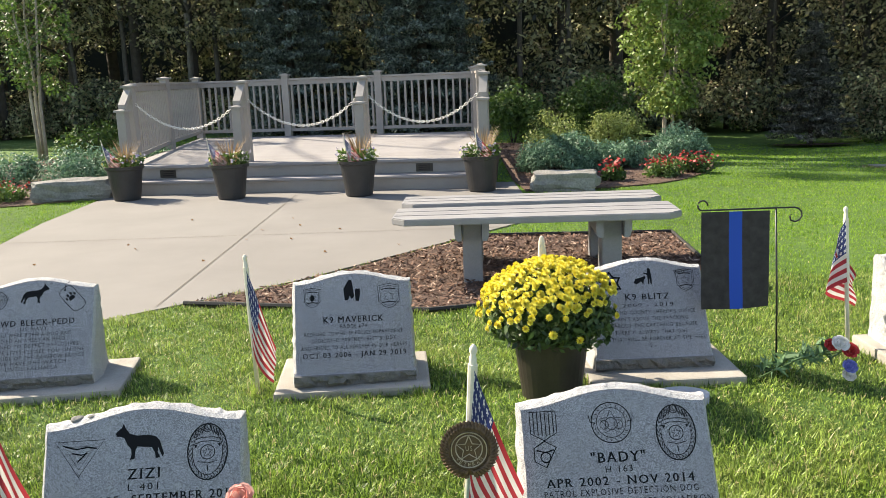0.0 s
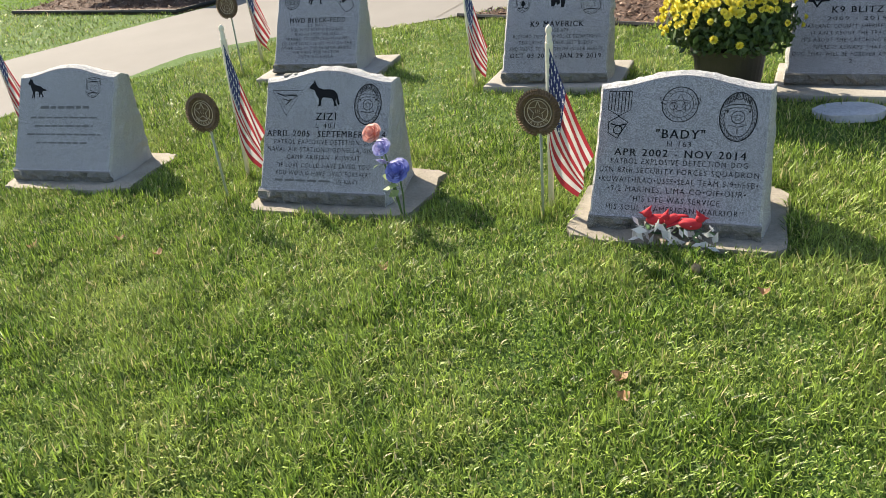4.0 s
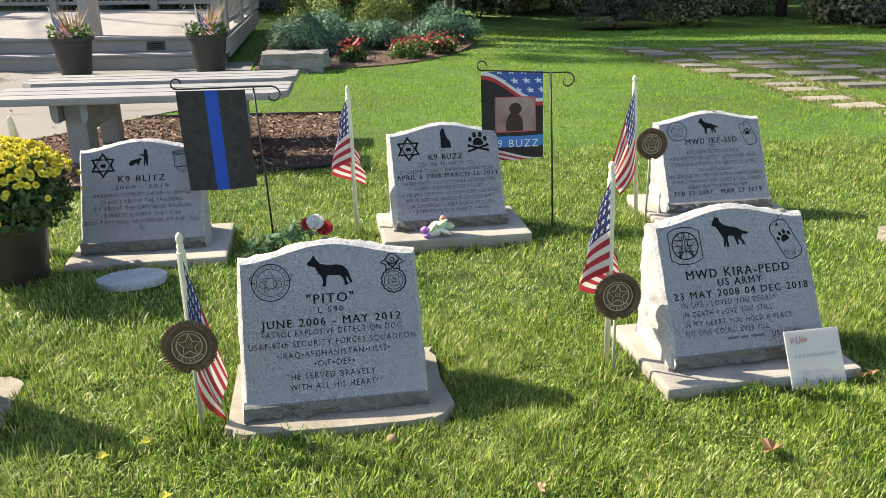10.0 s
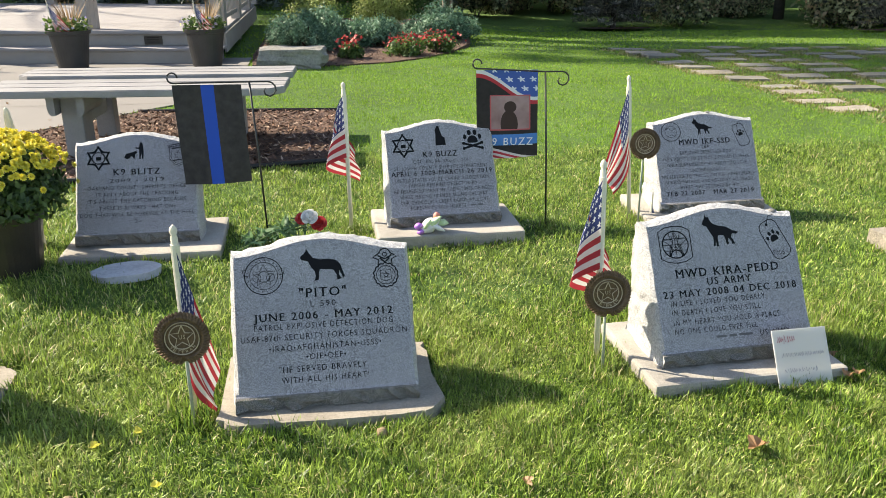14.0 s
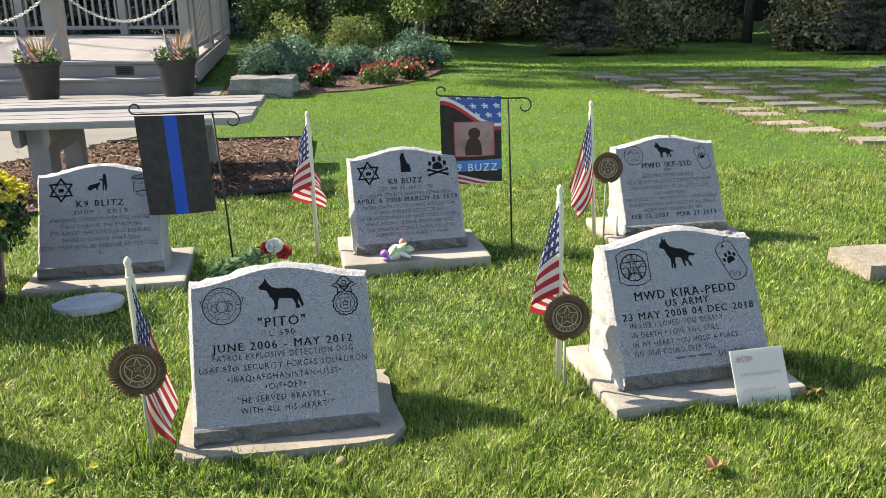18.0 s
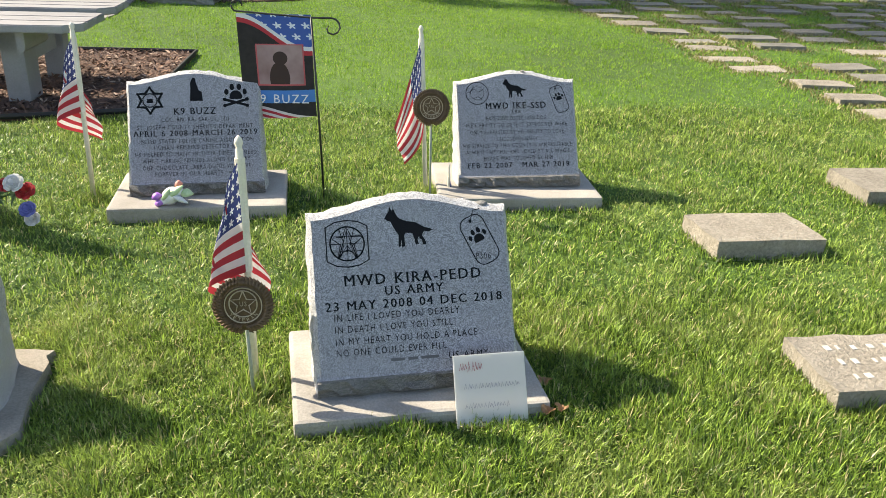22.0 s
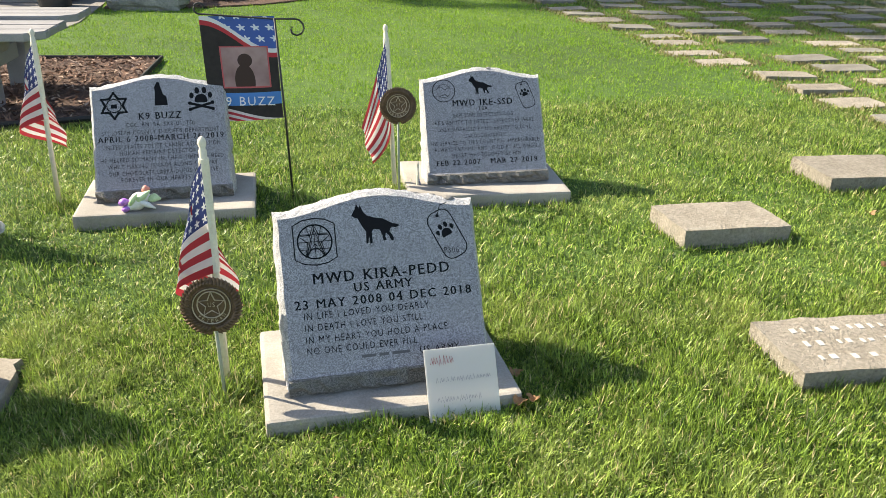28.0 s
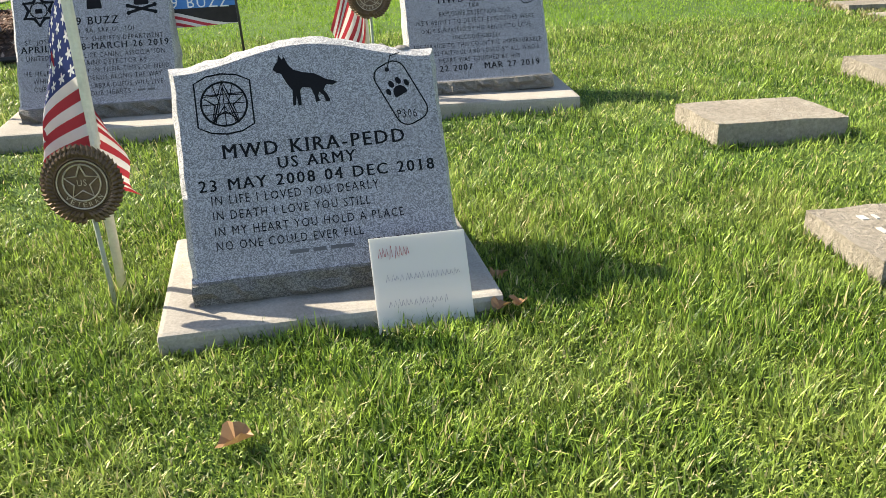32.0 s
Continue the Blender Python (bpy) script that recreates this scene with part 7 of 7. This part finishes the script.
M["nut"] = mottled("nut_husk", (0.16, 0.11, 0.06), (0.34, 0.26, 0.15), 0.85, 40, 260, 0.6, 0.004)
for st, u, yy, r in ((STONES[4], 0.207, 0.235, 0.017), (STONES[4], 0.165, 0.25, 0.010), (STONES[1], -0.19, 0.24, 0.019), (STONES[1], -0.15, 0.235, 0.011), (STONES[9], 0.04, 0.24, 0.010)):
    p = pebble("pebble", r, 0.5, u * 50, M["boulder"])
    p.matrix_world = st.matrix_world @ pose(u, yy, TOP_Z + crown(u) - 0.012 + r * 0.35, 0, 0, u * 700)
    tagged(p, "small grey pebble laid on a headstone in remembrance", "pebble", "remembrance pebbles")
for i, (x, y) in enumerate(((1.735, 1.815), (0.96, 1.55), (0.42, 1.62))):
    p = pebble("fallen_nut", 0.016, 0.92, i + 3, M["nut"])
    p.matrix_world = pose(x, y, gz(x, y) + 0.028, 0, 0, i * 70)
    tagged(p, "round brown husked nut lying in the grass", "nut", "fallen nuts")


# ---- fallen leaves ----
def fallen(x, y, size, rz, seed, mats=None, z=0.024):
    """A curled, lobed dry leaf."""
    rs = random.Random(seed)
    bm = bmesh.new()
    n = 20
    c = bm.verts.new((0, 0, 0))
    rim = []
    for i in range(n):
        a = 2 * math.pi * i / n
        r = size * 0.5 * (0.55 + 0.30 * abs(math.cos(2.5 * a + seed)) + 0.2 * rs.random()) * rs.uniform(0.85, 1.1)
        rim.append(bm.verts.new((r * math.cos(a), r * math.sin(a), size * (0.32 * abs(math.sin(a + seed)) ** 2 + rs.uniform(0, 0.08)) + 0.004)))
    for i in range(n):
        bm.faces.new((c, rim[i], rim[(i + 1) % n]))
    ob = part("fallen_leaf", bm, mats or M["dead_leaf"])
    ob.matrix_world = pose(x, y, gz(x, y) + z, rs.uniform(-12, 12), rs.uniform(-12, 12), rz)
    return tagged(ob, "curled brown fallen leaf on the grass", "leaf", "fallen leaves")


for i, (x, y, s) in enumerate(((0.998, 1.473, 0.075), (2.765, 1.656, 0.085), (3.235, 2.02, 0.06), (3.275, 2.03, 0.055), (3.25, 2.16, 0.06), (0.37, 1.05, 0.06), (0.40, 0.98, 0.05), (-1.6, 1.25, 0.06), (-1.9, 1.1, 0.07), (-1.35, 1.2, 0.06), (-2.6, 1.0, 0.08), (-2.9, 2.35, 0.08),
                            (1.17, 2.16, 0.09), (5.02, 3.25, 0.06), (0.62, 1.55, 0.05), (2.1, 1.55, 0.05), (-0.5, 1.35, 0.06), (1.35, 0.95, 0.05), (4.75, 2.75, 0.05))):
    fallen(x, y, s * 0.75, i * 77, i)
M["yellow_leaf"] = leafy("yellow_leaf", (0.50, 0.46, 0.05), (0.66, 0.60, 0.12))
for i, (x, y) in enumerate(((0.955, 1.792), (1.159, 1.609), (1.05, 1.86))):
    fallen(x, y, 0.034, i * 50, 40 + i, M["yellow_leaf"])
rs = random.Random(33)
for i in range(14):
    fallen(rs.uniform(-4.2, -0.5), rs.uniform(6.0, 9.4), 0.03, rs.uniform(0, 360), 60 + i, None, 0.014)

# a further headstone with flowers across the walkway
far = headstone(-7.35, 3.75, 0.02, 10, 0, 31, GREY + "far across the walkway", [("########", .4, .5, True)], art_first)
base(-7.35, 3.95, 10, 0.68, 0.46, 0.02, True, 9)
pot = thing("flower_vase", pose(-6.95, 3.62, 0), "dark vase with red, white and blue cloth flowers", "vase")
part("vase", lathe([(0.05, 0), (0.09, 0.15), (0.10, 0.30), (0.09, 0.31), (0.01, 0.30)], 20), M["nursery"], pot)
petal_flower(pot, "carnation", (-0.06, -0.03, 0.36), 0.06, M["rose_blue"], 41)
petal_flower(pot, "carnation", (0.05, -0.05, 0.38), 0.06, M["rose_red"], 42)
petal_flower(pot, "carnation", (0.0, 0.04, 0.42), 0.06, M["rose_white"], 43)


# ---- lawn blades ----
def blades(n, x0, x1, y0, y1, h, w, seed, keep=None, plain=False):
    """n bent blades of grass over a stretch of lawn, as one mesh."""
    rng = np.random.default_rng(seed)
    # the stretches run into one another without an edge
    x, y = rng.uniform(x0, x1, n) + rng.normal(0, 0.12, n), rng.uniform(y0, y1, n) + rng.normal(0, 0.12, n)
    ok = keep(x, y) if keep else np.ones(n, bool)
    x, y = x[ok], y[ok]
    n = len(x)
    waves = sum(np.sin(x * fx + y * fy + ph) for fx, fy, ph in ((9.1, 3.3, 0.4), (-4.7, 8.9, 1.9), (14.3, -11.2, 3.1), (-17.7, -6.1, 0.9), (2.2, 1.7, 2.2), (23.1, 19.4, 5.0)))
    comb = sum(np.sin(x * fx + y * fy + ph) for fx, fy, ph in ((31.0, 12.0, 1.0), (-14.0, 27.0, 2.0), (47.0, -39.0, 0.3), (-8.0, -5.0, 4.0)))
    tuft = np.clip(0.92 + 0.13 * waves + 0.10 * comb, 0.35, 1.35)
    a = rng.uniform(0, 2 * np.pi, n) + 0.8 * comb
    L = h * rng.uniform(0.55, 1.25, n) * tuft
    lean = np.radians(np.where(rng.random(n) < 0.62, rng.uniform(48, 86, n), rng.uniform(8, 46, n)))
    lift = 0.35 * h * rng.uniform(0, 1, n) ** 2 * tuft
    dx, dy = np.cos(a), np.sin(a)
    sx, sy = -dy * w / 2, dx * w / 2
    g = lift + gz(x, y)
    p0 = np.stack([x - sx, y - sy, g - 0.004], 1)
    p1 = np.stack([x + sx, y + sy, g - 0.004], 1)
    r1, z1 = L * 0.4 * np.sin(lean * 0.8), L * 0.4 * np.cos(lean * 0.8)
    r2, z2 = r1 + L * 0.6 * np.sin(lean * 1.1), np.maximum(z1 + L * 0.6 * np.cos(lean * 1.1), 0.004)
    i = np.arange(n)[:, None]
    tip = np.stack([x + dx * r2, y + dy * r2, g + z2], 1)
    if plain:
        v = np.stack([p0, p1, tip], 1).reshape(-1, 3)
        return mesh_arrays("grass", v, i * 3 + [[0, 1, 2]])
    m = np.stack([x + dx * r1, y + dy * r1, g + z1], 1)
    s3 = np.stack([sx, sy, 0 * sx], 1)
    root = np.stack([x, y, g - 0.004], 1)
    v = np.stack([root, m + s3, tip, m - s3], 1).reshape(-1, 3)
    return mesh_arrays("grass", v, i * 4 + [[0, 1, 2, 3]])


FOOT = [(o.matrix_world.copy(), [(min(c[i] for c in o.bound_box), max(c[i] for c in o.bound_box)) for i in range(2)]) for o in bpy.data.objects if o.name.startswith(("concrete_base", "grave_marker"))]


def on_lawn(x, y):
    ok = np.ones(len(x), bool)
    for pts in (PATIO, *MULCH.values()):
        ins = np.zeros(len(x), bool)
        for i in range(len(pts)):
            (x1, y1), (x2, y2) = pts[i], pts[i - 1]
            ins ^= ((y1 > y) != (y2 > y)) & (x < (x2 - x1) * (y - y1) / (y2 - y1 + 1e-12) + x1)
        ok &= ~ins
    for m, ((a, b), (c, d)) in FOOT:
        im = m.inverted()
        u = im[0][0] * x + im[0][1] * y + im[0][3]
        w = im[1][0] * x + im[1][1] * y + im[1][3]
        ok &= ~((u > a + 0.014) & (u < b - 0.014) & (w > c + 0.014) & (w < d - 0.014))
    return ok


for n, x0, x1, y0, y1, h, w, seed in ((290000, 1.7, 4.7, 0.9, 2.6, 0.038, 0.0034, 1), (265000, -2.6, 1.7, 0.3, 2.6, 0.038, 0.0042, 2), (330000, -4.4, 6.4, 2.6, 5.3, 0.032, 0.0044, 3),
                                      (45000, 4.7, 6.7, 0.7, 2.6, 0.040, 0.0055, 4), (50000, -5.0, -2.6, 0.0, 2.6, 0.040, 0.0062, 5), (55000, -3.0, 1.7, -0.7, 0.3, 0.042, 0.0062, 9), (45000, 1.7, 5.0, 0.1, 0.9, 0.042, 0.0060, 10),
                                      (300000, -8.5, 9.0, 5.3, 11.0, 0.026, 0.0068, 6), (80000, -10, 17, 11.0, 22.0, 0.03, 0.02, 7), (30000, -9.0, -5.0, 0.0, 5.3, 0.034, 0.008, 8)):
    far = y0 > 5
    g = link_mesh("grass", blades(n, x0, x1, y0, y1, h, w, seed, on_lawn, far), M["far_grass" if far else "grass"])
    tagged(g, "short green lawn grass with some dry blades", "grass", kind="stuff")


def tufts(spots, per, spread, h, w, seed):
    """Longer blades that the mower leaves about stakes and along the footings."""
    rng = np.random.default_rng(seed)
    c = np.repeat(np.array(spots), per, 0) + rng.normal(0, spread, (len(spots) * per, 2))
    c = c[on_lawn(c[:, 0], c[:, 1])]
    n = len(c)
    a, L = rng.uniform(0, 2 * np.pi, n), h * rng.uniform(0.5, 1.35, n)
    lean = np.radians(rng.uniform(4, 48, n))
    d, side = np.column_stack([np.cos(a), np.sin(a)]), np.column_stack([-np.sin(a), np.cos(a)]) * w / 2
    g = gz(c[:, 0], c[:, 1])
    mid = np.column_stack([c + d * (L * 0.45 * np.sin(lean * 0.7))[:, None], g + L * 0.45 * np.cos(lean * 0.7)])
    tip = np.column_stack([c + d * (L * np.sin(lean * 1.15))[:, None], g + L * np.cos(lean * 1.1)])
    s3 = np.column_stack([side, np.zeros(n)])
    root = np.column_stack([c, g - 0.004])
    v = np.stack([root, mid + s3, tip, mid - s3], 1).reshape(-1, 3)
    return mesh_arrays("grass_tuft", v, np.arange(4 * n).reshape(n, 4))


stakes = [tuple(o.matrix_world.translation[:2]) for o in bpy.data.objects if o.parent is None and o.name.startswith(("stick_flag", "medallion", "garden_flag")) and o.matrix_world.translation.y < 5]
stakes += [(1.238, 3.51), (2.589, 3.66)]
rng = np.random.default_rng(51)
rim, worn = [], []
for m, ((a, b), (c, d)) in FOOT:
    near = m.translation.y < 4.2 and m.translation.x > -4
    if near or m.translation.x > 4:
        for k in range(150 if near else 70):
            u, v = rng.uniform(a, b), rng.uniform(c, d)
            side = rng.integers(0, 4)
            p = m @ Vector(((a, b)[side] if side < 2 else u, (c, d)[side - 2] if side > 1 else v, 0))
            (rim if near else worn).append((p.x, p.y))
for spots, per, spread, h, seed in ((stakes, 150, 0.035, 0.062, 52), (rim, 4, 0.014, 0.034, 53)):
    g = link_mesh("grass_tuft", tufts(spots, per, spread, h, 0.0036, seed), M["grass"])
    tagged(g, "longer uncut grass about stakes and footings", "grass", kind="stuff")
g = link_mesh("grass_tuft", tufts(worn, 7, 0.075, 0.030, 0.011, 54), M["worn_grass"])
tagged(g, "thin dry grass worn about the flat markers", "grass", kind="stuff")
